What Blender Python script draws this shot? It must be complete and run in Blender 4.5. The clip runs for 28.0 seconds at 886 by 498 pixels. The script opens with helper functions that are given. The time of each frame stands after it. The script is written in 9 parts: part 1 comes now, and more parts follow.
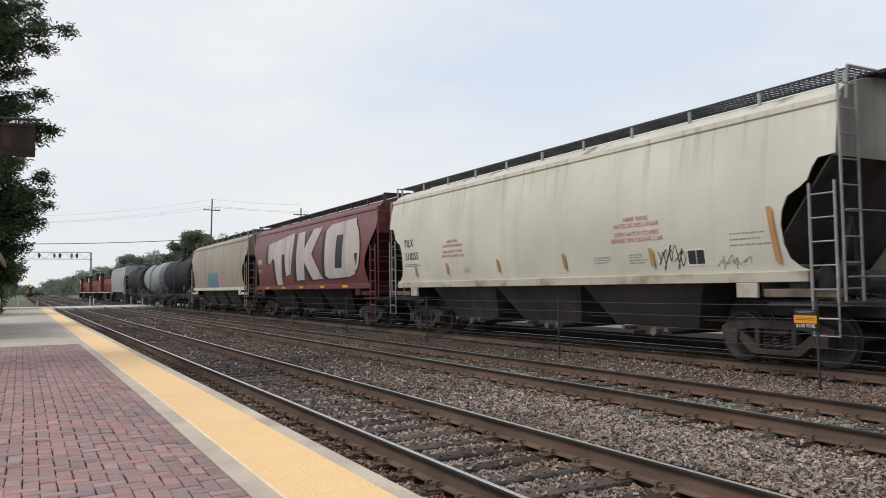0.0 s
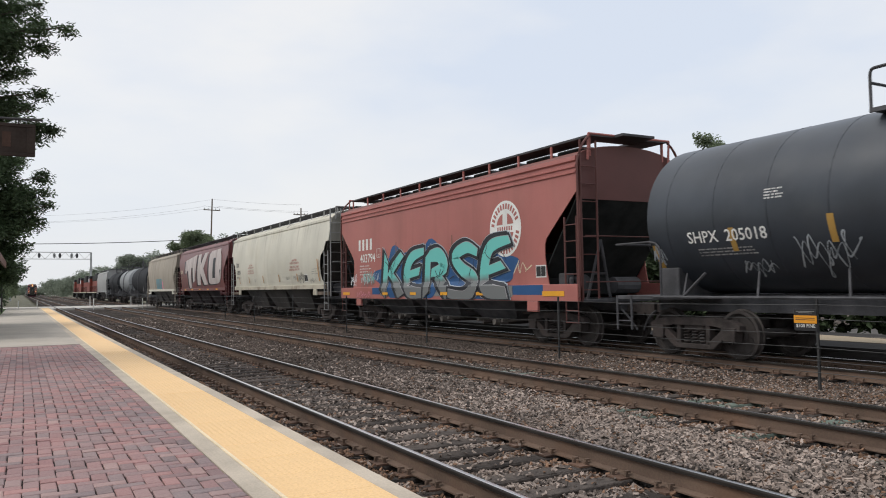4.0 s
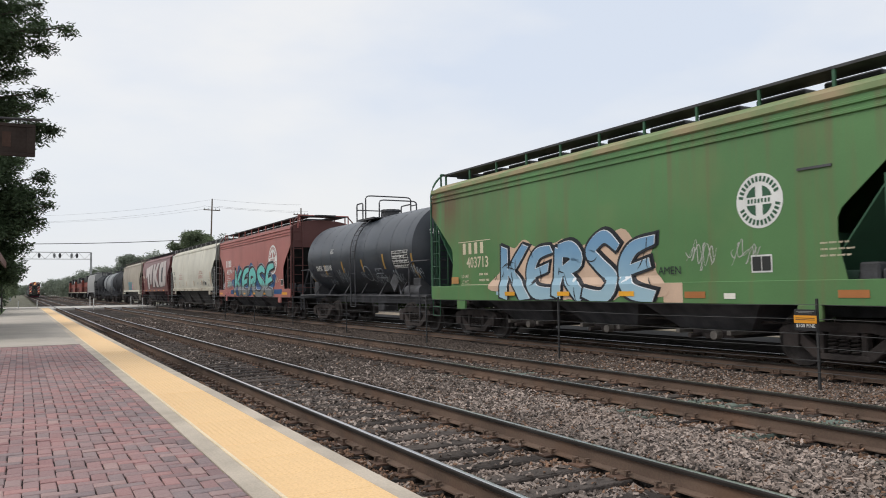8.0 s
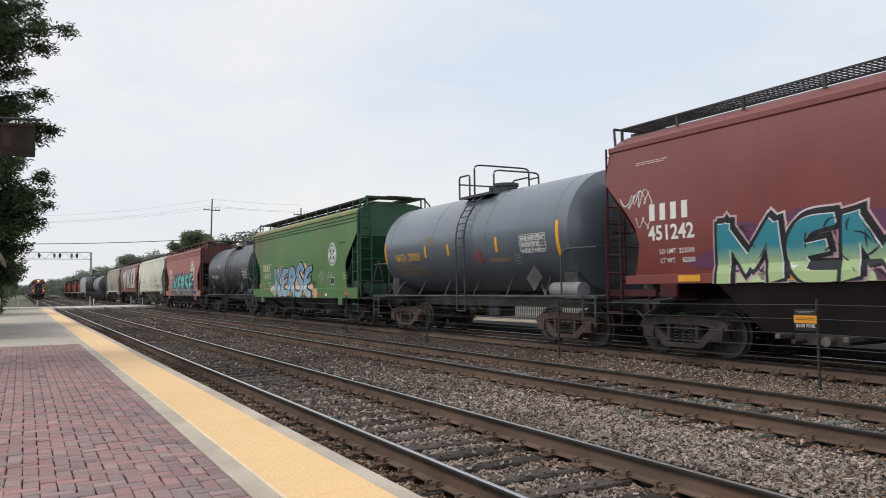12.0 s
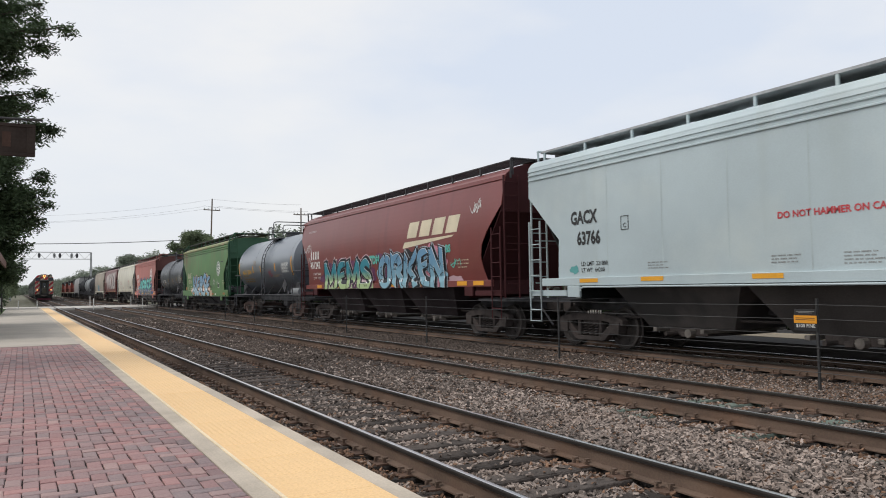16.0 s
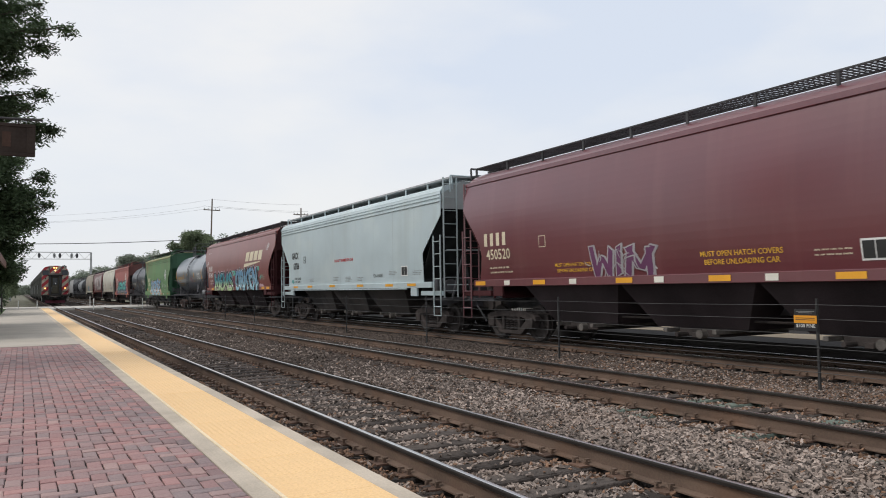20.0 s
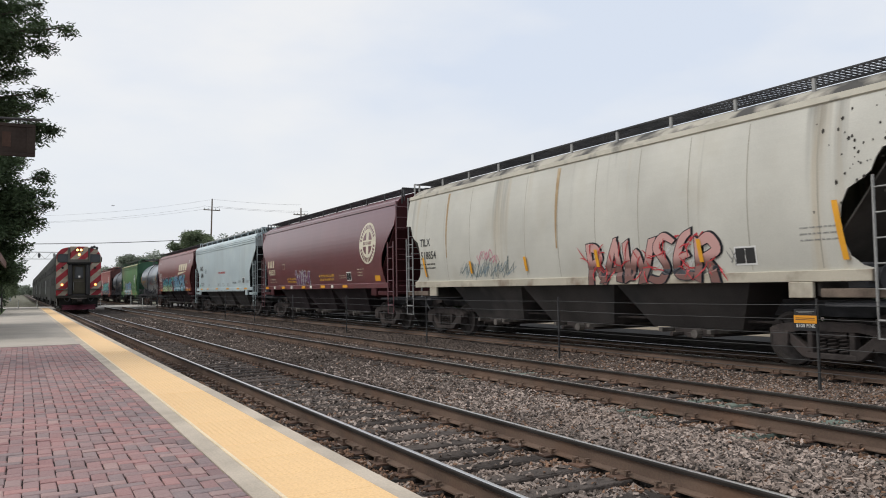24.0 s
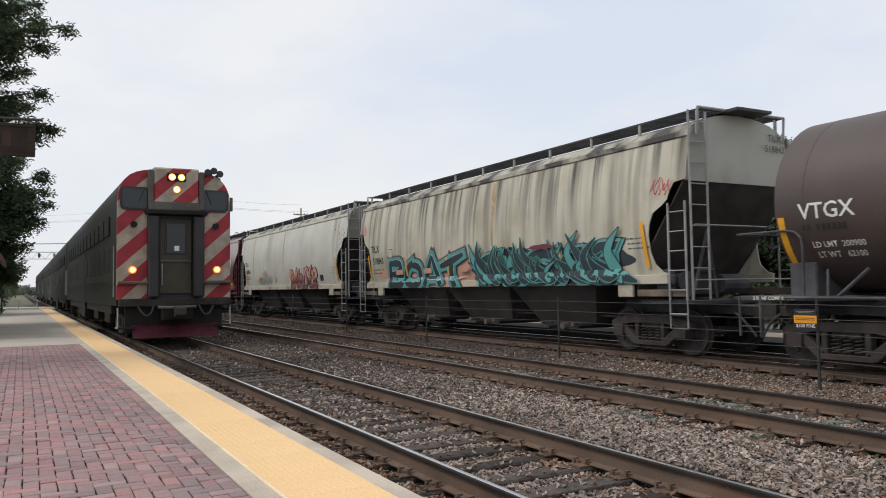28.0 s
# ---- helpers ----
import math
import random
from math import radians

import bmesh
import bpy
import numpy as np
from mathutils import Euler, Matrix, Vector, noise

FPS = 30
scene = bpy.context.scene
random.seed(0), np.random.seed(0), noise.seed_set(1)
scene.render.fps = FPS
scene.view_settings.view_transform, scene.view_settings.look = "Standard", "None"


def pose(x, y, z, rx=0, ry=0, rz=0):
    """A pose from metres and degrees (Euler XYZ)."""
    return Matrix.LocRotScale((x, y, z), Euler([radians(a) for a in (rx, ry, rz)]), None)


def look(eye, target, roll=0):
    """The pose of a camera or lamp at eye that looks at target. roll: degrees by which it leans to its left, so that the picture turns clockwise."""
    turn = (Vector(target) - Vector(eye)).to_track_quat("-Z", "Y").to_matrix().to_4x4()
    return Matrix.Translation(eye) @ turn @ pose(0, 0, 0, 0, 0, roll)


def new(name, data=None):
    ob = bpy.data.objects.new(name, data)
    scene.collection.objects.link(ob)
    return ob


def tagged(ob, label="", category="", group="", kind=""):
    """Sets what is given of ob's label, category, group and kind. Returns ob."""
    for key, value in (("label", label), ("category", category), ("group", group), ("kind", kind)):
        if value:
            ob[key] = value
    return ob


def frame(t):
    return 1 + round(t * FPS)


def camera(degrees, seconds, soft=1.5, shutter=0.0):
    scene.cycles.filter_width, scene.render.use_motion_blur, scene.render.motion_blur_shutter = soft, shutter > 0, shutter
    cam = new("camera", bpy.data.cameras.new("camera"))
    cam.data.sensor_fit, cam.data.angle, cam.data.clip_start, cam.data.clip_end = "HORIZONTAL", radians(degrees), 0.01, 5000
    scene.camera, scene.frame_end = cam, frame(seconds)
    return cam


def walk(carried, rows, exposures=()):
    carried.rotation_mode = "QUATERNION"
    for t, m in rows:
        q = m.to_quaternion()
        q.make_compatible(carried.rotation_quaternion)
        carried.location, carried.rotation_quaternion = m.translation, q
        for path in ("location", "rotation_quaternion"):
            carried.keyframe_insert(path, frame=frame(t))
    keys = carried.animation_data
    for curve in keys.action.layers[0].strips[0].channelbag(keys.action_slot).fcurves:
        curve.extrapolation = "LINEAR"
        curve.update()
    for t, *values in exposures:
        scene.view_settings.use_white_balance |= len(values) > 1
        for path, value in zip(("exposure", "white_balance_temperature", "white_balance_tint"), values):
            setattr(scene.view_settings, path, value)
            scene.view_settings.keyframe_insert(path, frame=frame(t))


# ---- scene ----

from functools import lru_cache
from itertools import product

# ---------------------------------------------------------------- camera
EYE = (0.0, 0.0, 1.433)
PAN, TILT, ROLL = radians(28.526), radians(2.842), -0.863
AHEAD = (EYE[0] + math.sin(PAN) * math.cos(TILT), EYE[1] + math.cos(PAN) * math.cos(TILT), EYE[2] + math.sin(TILT))
cam = camera(60.0, 28.0, soft=0.98, shutter=0.15)
walk(cam, [(0.0, look(EYE, AHEAD, ROLL)), (28.0, look(EYE, AHEAD, ROLL))], [(0.0, 0.0), (28.0, 0.0)])

# ---------------------------------------------------------------- sky and sun
SUN_UP, SUN_TURN = radians(52), radians(-70)
world = bpy.data.worlds.new("sky")
scene.world = world
world.use_nodes = True
wn, wl = world.node_tree.nodes, world.node_tree.links
wn.clear()
w_out, w_bg, w_sky = wn.new("ShaderNodeOutputWorld"), wn.new("ShaderNodeBackground"), wn.new("ShaderNodeTexSky")
w_sky.sky_type, w_sky.sun_disc = "NISHITA", False
w_sky.sun_elevation, w_sky.sun_rotation = SUN_UP, SUN_TURN
w_sky.air_density, w_sky.dust_density, w_sky.ozone_density = 1.0, 3.0, 1.0
w_co, w_map, w_noise, w_ramp = wn.new("ShaderNodeTexCoord"), wn.new("ShaderNodeMapping"), wn.new("ShaderNodeTexNoise"), wn.new("ShaderNodeValToRGB")
w_map.inputs["Scale"].default_value = (1.0, 1.0, 2.6)
w_noise.inputs["Scale"].default_value, w_noise.inputs["Detail"].default_value = 2.2, 5.0
w_ramp.color_ramp.elements[0].position, w_ramp.color_ramp.elements[0].color = 0.36, (7.2, 7.85, 8.95, 1)
w_ramp.color_ramp.elements[1].position, w_ramp.color_ramp.elements[1].color = 0.60, (8.95, 9.0, 9.1, 1)
w_mix = wn.new("ShaderNodeMix")
w_mix.data_type = "RGBA"
w_mix.inputs[0].default_value = 0.86
wl.new(w_co.outputs["Generated"], w_map.inputs["Vector"])
wl.new(w_map.outputs["Vector"], w_noise.inputs["Vector"])
wl.new(w_noise.outputs["Fac"], w_ramp.inputs["Fac"])
wl.new(w_sky.outputs["Color"], w_mix.inputs[6])
w_sep, w_low, w_haze = wn.new("ShaderNodeSeparateXYZ"), wn.new("ShaderNodeMapRange"), wn.new("ShaderNodeMix")
w_haze.data_type = "RGBA"
w_low.inputs["From Min"].default_value, w_low.inputs["From Max"].default_value = 0.0, 0.26
w_low.inputs["To Min"].default_value, w_low.inputs["To Max"].default_value = 0.85, 0.0
wl.new(w_co.outputs["Generated"], w_sep.inputs[0])
wl.new(w_sep.outputs["Z"], w_low.inputs["Value"])
wl.new(w_low.outputs["Result"], w_haze.inputs[0])
wl.new(w_ramp.outputs["Color"], w_haze.inputs[6])
w_haze.inputs[7].default_value = (8.75, 8.85, 8.95, 1)
wl.new(w_haze.outputs[2], w_mix.inputs[7])
wl.new(w_mix.outputs[2], w_bg.inputs["Color"])
w_bg.inputs["Strength"].default_value = 0.107
wl.new(w_bg.outputs["Background"], w_out.inputs["Surface"])

sun = new("sun", bpy.data.lights.new("sun", "SUN"))
sun.data.energy, sun.data.angle, sun.data.color = 1.3, radians(24), (1.0, 0.95, 0.88)
toward = Vector((math.sin(SUN_TURN) * math.cos(SUN_UP), math.cos(SUN_TURN) * math.cos(SUN_UP), math.sin(SUN_UP)))
sun.matrix_world = look(toward * 50, (0, 0, 0))

# ---------------------------------------------------------------- materials
def node_setup(name):
    m = bpy.data.materials.new(name)
    m.use_nodes = True
    n, l = m.node_tree.nodes, m.node_tree.links
    return m, n, l, n["Principled BSDF"]


def mix_node(n, l, fac, a, b, blend="MIX"):
    x = n.new("ShaderNodeMix")
    x.data_type, x.blend_type = "RGBA", blend
    for sock, v in ((0, fac), (6, a), (7, b)):
        if isinstance(v, bpy.types.NodeSocket):
            l.new(v, x.inputs[sock])
        elif sock == 0:
            x.inputs[0].default_value = v
        else:
            x.inputs[sock].default_value = (*v[:3], 1)
    return x.outputs[2]


def noise_node(n, l, co, scale, stretch=(1, 1, 1), detail=4.0, lo=0.35, hi=0.65):
    mp, ns, rp = n.new("ShaderNodeMapping"), n.new("ShaderNodeTexNoise"), n.new("ShaderNodeMapRange")
    mp.inputs["Scale"].default_value = stretch
    ns.inputs["Scale"].default_value, ns.inputs["Detail"].default_value = scale, detail
    rp.inputs["From Min"].default_value, rp.inputs["From Max"].default_value = lo, hi
    l.new(co, mp.inputs["Vector"])
    l.new(mp.outputs["Vector"], ns.inputs["Vector"])
    l.new(ns.outputs["Fac"], rp.inputs["Value"])
    return rp.outputs["Result"]


def surface(name, base, rough=0.6, metal=0.0, dark=0.75, light=1.12, scale=1.2, grain=40.0, bump=0.15, depth=0.004,
            streak=None, streak_amount=0.5, stain=None, stain_amount=0.4, island=0.0, piece=0.0, emit=0.0, seed=0.0, streak_width=2.2, fine_streak=None, thin=0.0, speck=0.22, runs=(0.54, 0.74), rust_end=None, drip=None, patchy=(0.52, 0.72)):
    """Worn surface: colour varied at two scales, optional vertical streaks and blotchy stains."""
    m, n, l, p = node_setup(name)
    tc = n.new("ShaderNodeTexCoord")
    off = n.new("ShaderNodeMapping")
    off.inputs["Location"].default_value = (seed, seed * 1.7, seed * 0.3)
    l.new(tc.outputs["Object"], off.inputs["Vector"])
    co = off.outputs["Vector"]
    big, fine = noise_node(n, l, co, scale), noise_node(n, l, co, grain, detail=3.0)
    c = mix_node(n, l, big, [v * dark for v in base], [min(1, v * light) for v in base])
    c = mix_node(n, l, speck, c, mix_node(n, l, fine, [v * 0.55 for v in base], [min(1, v * 1.3) for v in base]))
    if stain:
        f = noise_node(n, l, co, scale * 0.9 + 0.3, detail=6.0, lo=patchy[0], hi=patchy[1])
        k = n.new("ShaderNodeMath")
        k.operation = "MULTIPLY"
        k.inputs[1].default_value = stain_amount
        l.new(f, k.inputs[0])
        c = mix_node(n, l, k.outputs[0], c, stain)
    if streak:
        f = noise_node(n, l, co, streak_width, (0.2, 1.0, 0.07), 5.0, *runs)
        k = n.new("ShaderNodeMath")
        k.operation = "MULTIPLY"
        k.inputs[1].default_value = streak_amount
        l.new(f, k.inputs[0])
        c = mix_node(n, l, k.outputs[0], c, streak)
    if fine_streak:
        f = noise_node(n, l, co, 7.0, (0.2, 1.0, 0.05), 4.0, 0.56, 0.78)
        c = mix_node(n, l, f, c, fine_streak)
    if drip:
        # thin dark runs of grime from the eaves, of uneven length
        colour, amount, z_low, z_high, pitch, *band = drip
        band = band or (0.54, 0.66)
        sep, fade, long_, cut = n.new("ShaderNodeSeparateXYZ"), n.new("ShaderNodeMapRange"), n.new("ShaderNodeMath"), n.new("ShaderNodeMath")
        l.new(tc.outputs["Object"], sep.inputs[0])
        fade.inputs["From Min"].default_value, fade.inputs["From Max"].default_value = z_low, z_high
        fade.inputs["To Min"].default_value, fade.inputs["To Max"].default_value = -0.55, 0.75
        l.new(sep.outputs["Z"], fade.inputs["Value"])
        long_.operation, cut.operation, long_.use_clamp = "ADD", "MULTIPLY", True
        l.new(fade.outputs["Result"], long_.inputs[0])
        l.new(noise_node(n, l, co, 1.3, (0.2, 1.0, 0.02), 3.0, 0.3, 0.7), long_.inputs[1])
        l.new(long_.outputs[0], cut.inputs[0])
        l.new(noise_node(n, l, co, pitch, (0.2, 1.0, 0.035), 6.0, *band), cut.inputs[1])
        k = n.new("ShaderNodeMath")
        k.operation = "MULTIPLY"
        k.inputs[1].default_value = amount
        l.new(cut.outputs[0], k.inputs[0])
        c = mix_node(n, l, k.outputs[0], c, colour)
    if rust_end:
        # rust creeping in from the left end of the car, in runs below the eaves
        sep = n.new("ShaderNodeSeparateXYZ")
        l.new(tc.outputs["Object"], sep.inputs[0])
        f = noise_node(n, l, co, 1.6, (0.2, 1.0, 0.12), 6.0, 0.30, 0.58)
        for axis, lo, hi in (("Y", rust_end[0], rust_end[1]), ("Z", rust_end[2], rust_end[3])):
            r, k = n.new("ShaderNodeMapRange"), n.new("ShaderNodeMath")
            r.inputs["From Min"].default_value, r.inputs["From Max"].default_value = lo, hi
            k.operation = "MULTIPLY"
            l.new(sep.outputs[axis], r.inputs["Value"])
            l.new(r.outputs["Result"], k.inputs[0])
            l.new(f, k.inputs[1])
            f = k.outputs[0]
        c = mix_node(n, l, f, c, rust_end[4])
    for amount, kind in ((island, "ShaderNodeNewGeometry"), (piece, "ShaderNodeObjectInfo")):
        if amount:
            g, r = n.new(kind), n.new("ShaderNodeMapRange")
            r.inputs["To Min"].default_value, r.inputs["To Max"].default_value = 1 - amount, 1 + amount
            l.new(g.outputs["Random Per Island" if kind.endswith("Geometry") else "Random"], r.inputs["Value"])
            c = mix_node(n, l, 1.0, c, r.outputs["Result"], "MULTIPLY")
    l.new(c, p.inputs["Base Color"])
    p.inputs["Roughness"].default_value, p.inputs["Metallic"].default_value = rough, metal
    if rough >= 0.55 and max(base) < 0.08:
        p.inputs["Specular IOR Level"].default_value = 0.18      # dry, sooty
    if bump:
        b = n.new("ShaderNodeBump")
        b.inputs["Strength"].default_value, b.inputs["Distance"].default_value = bump, depth
        l.new(fine, b.inputs["Height"])
        l.new(b.outputs["Normal"], p.inputs["Normal"])
    if thin:
        # light passing through the leaf
        tr, mx = n.new("ShaderNodeBsdfTranslucent"), n.new("ShaderNodeMixShader")
        l.new(c, tr.inputs["Color"])
        mx.inputs[0].default_value = thin
        l.new(p.outputs[0], mx.inputs[1])
        l.new(tr.outputs[0], mx.inputs[2])
        l.new(mx.outputs[0], n["Material Output"].inputs["Surface"])
    if emit:
        p.inputs["Emission Color"].default_value, p.inputs["Emission Strength"].default_value = (*base, 1), emit
    return m


def paint(name, base, rough=0.45, **kw):
    kw.setdefault("bump", 0.015)
    kw.setdefault("speck", 0.07)
    kw.setdefault("dark", 0.88)
    kw.setdefault("light", 1.06)
    return surface(name, base, rough, **kw)


def glass(name, base, rough=0.06):
    m, n, l, p = node_setup(name)
    p.inputs["Base Color"].default_value = (*base, 1)
    p.inputs["Roughness"].default_value, p.inputs["Specular IOR Level"].default_value = rough, 0.4
    return m


def lamp_glow(name, colour, strength):
    m, n, l, p = node_setup(name)
    p.inputs["Base Color"].default_value = (*colour, 1)
    p.inputs["Emission Color"].default_value, p.inputs["Emission Strength"].default_value = (*colour, 1), strength
    return m


M = {}
M["ballast"] = surface("ballast", (0.05, 0.041, 0.035), 0.95, dark=0.6, light=1.3, scale=0.6, grain=30, bump=0.9, depth=0.03, stain=(0.095, 0.064, 0.048), stain_amount=0.5)
M["stone"] = surface("stone", (0.262, 0.212, 0.182), 0.9, dark=0.7, light=1.2, scale=0.5, grain=60, bump=0.3, depth=0.004, island=0.85, stain=(0.21, 0.14, 0.10), stain_amount=0.35)
M["rusty_stone"] = surface("rusty_stone", (0.185, 0.108, 0.068), 0.95, dark=0.7, light=1.25, scale=0.8, grain=60, bump=0.3, depth=0.004, island=0.6)
# darker stone: self-shading of ballast seen at a low angle, in the colour
M["shaded_stone"] = surface("shaded_stone", (0.112, 0.086, 0.071), 0.95, dark=0.7, light=1.25, scale=0.8, grain=60, bump=0.3, depth=0.004, island=0.32)
# bed under the freight train: shade toned in, then greyed up to bounce light
M["train_bed"] = surface("train_bed_ballast", (0.085, 0.080, 0.082), 0.9, dark=0.6, light=1.6, scale=0.8, grain=30, bump=0.8, depth=0.03)
M["tie"] = surface("tie_wood", (0.070, 0.059, 0.053), 0.95, dark=0.55, light=1.5, scale=3.0, grain=22, bump=0.9, depth=0.012, piece=0.35, stain=(0.11, 0.085, 0.068), stain_amount=0.35)
M["rail_dark"] = surface("rail_head_side", (0.030, 0.026, 0.023), 0.6, 0.2, dark=0.7, light=1.4, scale=1.5, grain=50, bump=0.2)
M["rail_rust"] = surface("rail_rust", (0.135, 0.090, 0.065), 0.85, dark=0.7, light=1.3, scale=1.5, grain=50, bump=0.3, stain=(0.17, 0.095, 0.058), stain_amount=0.6)
M["rail_top"] = surface("rail_top", (0.74, 0.72, 0.71), 0.30, 1.0, dark=0.9, light=1.05, scale=2, grain=80, bump=0.02)
M["plate_rust"] = surface("plate_rust", (0.115, 0.066, 0.045), 0.9, dark=0.6, light=1.3, scale=3, grain=60, bump=0.3, island=0.25)
M["green_tie"] = surface("green_treated_wood", (0.14, 0.175, 0.145), 0.85, dark=0.7, light=1.2, scale=4, grain=40, bump=0.3)
M["concrete"] = surface("concrete", (0.44, 0.395, 0.335), 0.85, dark=0.86, light=1.08, scale=0.7, grain=70, bump=0.15, stain=(0.36, 0.33, 0.30), stain_amount=0.35)
M["concrete_edge"] = surface("concrete_edge", (0.53, 0.455, 0.365), 0.85, dark=0.8, light=1.1, scale=1.6, grain=60, bump=0.2, stain=(0.30, 0.26, 0.21), stain_amount=0.5)
M["tactile"] = surface("tactile_yellow", (0.86, 0.56, 0.27), 0.6, dark=0.93, light=1.05, scale=0.9, grain=60, bump=0.05, stain=(0.74, 0.47, 0.22), stain_amount=0.3)
M["dark_paving"] = surface("dark_paving", (0.065, 0.062, 0.060), 0.95, dark=0.8, light=1.1, scale=0.5, grain=80, bump=0.2)
M["dark_paving"].node_tree.nodes["Principled BSDF"].inputs["Specular IOR Level"].default_value = 0.1
M["asphalt"] = surface("asphalt", (0.11, 0.105, 0.10), 0.9, dark=0.8, light=1.1, scale=0.5, grain=80, bump=0.2)
M["crossing"] = surface("crossing_concrete", (0.50, 0.47, 0.43), 0.9, dark=0.85, light=1.1, scale=0.8, grain=60, bump=0.2)
M["grass"] = surface("grass", (0.075, 0.12, 0.035), 0.95, dark=0.6, light=1.4, scale=0.5, grain=20, bump=0.6, depth=0.03)
M["earth"] = surface("earth", (0.15, 0.14, 0.10), 0.95, dark=0.6, light=1.3, scale=0.2, grain=6, bump=0.5, depth=0.05, stain=(0.07, 0.11, 0.04), stain_amount=0.8)
M["leaf"] = surface("leaf", (0.068, 0.100, 0.050), 0.55, thin=0.3, dark=0.6, light=1.4, scale=1.0, grain=30, bump=0, island=0.45)
M["leaf_hedge"] = surface("leaf_hedge", (0.038, 0.056, 0.026), 0.7, thin=0.15, dark=0.6, light=1.4, scale=1.0, grain=30, bump=0, island=0.45)
# distance haze is mixed into these two leaf colours, most in leaf_haze
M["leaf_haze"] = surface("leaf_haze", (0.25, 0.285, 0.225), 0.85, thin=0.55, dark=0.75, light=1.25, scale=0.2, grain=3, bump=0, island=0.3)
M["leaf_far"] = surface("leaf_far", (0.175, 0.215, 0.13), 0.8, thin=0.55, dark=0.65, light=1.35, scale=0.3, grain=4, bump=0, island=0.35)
for k in ("leaf", "leaf_hedge", "leaf_far", "leaf_haze"):
    M[k].node_tree.nodes["Principled BSDF"].inputs["Specular IOR Level"].default_value = 0.2
M["feather"] = surface("feather", (0.035, 0.033, 0.032), 0.7, bump=0)
M["bark"] = surface("bark", (0.10, 0.08, 0.065), 0.95, dark=0.6, light=1.3, scale=4, grain=30, bump=0.8, depth=0.02)
M["pole_wood"] = surface("pole_wood", (0.16, 0.125, 0.10), 0.9, dark=0.7, light=1.2, scale=2, grain=40, bump=0.4, streak=(0.09, 0.07, 0.06))
M["steel_grey"] = surface("galvanised", (0.42, 0.43, 0.43), 0.5, 0.6, dark=0.8, light=1.1, scale=3, grain=60, bump=0.1)
M["steel_dark"] = surface("dark_steel", (0.06, 0.06, 0.06), 0.6, 0.3, dark=0.7, light=1.3, scale=3, grain=60, bump=0.1)
M["wire"] = surface("wire", (0.09, 0.09, 0.09), 0.5, 0.7, bump=0)
M["cable"] = surface("cable", (0.05, 0.05, 0.05), 0.7, 0.0, bump=0)
M["truck"] = surface("truck_iron", (0.064, 0.055, 0.052), 0.85, 0.1, dark=0.6, light=1.4, scale=3, grain=40, bump=0.3, stain=(0.062, 0.046, 0.041), stain_amount=0.6)
M["truck_brown"] = surface("truck_brown_rust", (0.098, 0.062, 0.052), 0.9, 0.0, dark=0.5, light=1.3, stain=(0.06, 0.05, 0.048), stain_amount=0.7, scale=3, grain=40, bump=0.3)
M["wheel"] = surface("wheel_steel", (0.062, 0.055, 0.052), 0.65, 0.2, dark=0.6, light=1.4, scale=3, grain=40, bump=0.2)
M["under"] = surface("underframe_black", (0.076, 0.076, 0.082), 0.8, 0.1, dark=0.6, light=1.5, scale=2, grain=40, bump=0.2)
M["reflector"] = paint("reflector_yellow", (0.85, 0.40, 0.03), 0.4, bump=0.02)
M["reflector_white"] = paint("reflector_white", (0.85, 0.82, 0.72), 0.4, bump=0.02)
M["white"] = paint("white_lettering", (0.80, 0.80, 0.77), 0.5)
M["cream"] = paint("cream_lettering", (0.70, 0.62, 0.45), 0.5)
M["black"] = paint("black_lettering", (0.03, 0.03, 0.03), 0.5)
M["red_text"] = paint("red_lettering", (0.55, 0.05, 0.06), 0.5)
M["yellow_text"] = paint("yellow_lettering", (0.80, 0.45, 0.05), 0.5)
M["faint"] = paint("faint_lettering", (0.25, 0.25, 0.24), 0.6)
M["pane"] = glass("dark_pane", (0.02, 0.025, 0.03))
M["sign_wood"] = surface("sign_wood", (0.038, 0.028, 0.023), 0.7, dark=0.7, light=1.3, scale=3, grain=30, bump=0.2)
M["sign_letter"] = surface("sign_letter", (0.066, 0.038, 0.028), 0.6, bump=0.05)
M["walk_tan"] = surface("walk_tan", (0.44, 0.35, 0.24), 0.85, dark=0.85, light=1.1, scale=0.7, grain=60, bump=0.1)
M["roof_tile"] = surface("roof_tile", (0.50, 0.47, 0.44), 0.8, dark=0.8, light=1.1, scale=2, grain=30, bump=0.3, piece=0.15)
M["fascia"] = paint("fascia", (0.16, 0.20, 0.17), 0.6)
M["house_wall"] = surface("house_wall", (0.20, 0.175, 0.165), 0.9, dark=0.8, light=1.2, scale=2, grain=30, bump=0.3)
M["shelter_red"] = surface("shelter_red", (0.17, 0.075, 0.055), 0.6, dark=0.8, light=1.2, scale=2, grain=30, bump=0.1)
M["shelter_roof"] = surface("shelter_roof", (0.20, 0.17, 0.15), 0.8, dark=0.7, light=1.3, scale=3, grain=20, bump=0.3)

# ---------------------------------------------------------------- mesh helpers
def box(bm, x0, x1, y0, y1, z0, z1, bevel=0.0):
    vs = [bm.verts.new(p) for p in product((x0, x1), (y0, y1), (z0, z1))]
    fs = [bm.faces.new([vs[i] for i in q]) for q in ((0, 1, 3, 2), (4, 6, 7, 5), (0, 4, 5, 1), (2, 3, 7, 6), (0, 2, 6, 4), (1, 5, 7, 3))]
    if bevel:
        es = list({e for f in fs for e in f.edges})
        bmesh.ops.bevel(bm, geom=es, offset=bevel, segments=1, affect="EDGES")
    return bm


def boxes(*specs, bevel=0.0):
    bm = bmesh.new()
    for s in specs:
        box(bm, *s, bevel=bevel)
    return bm


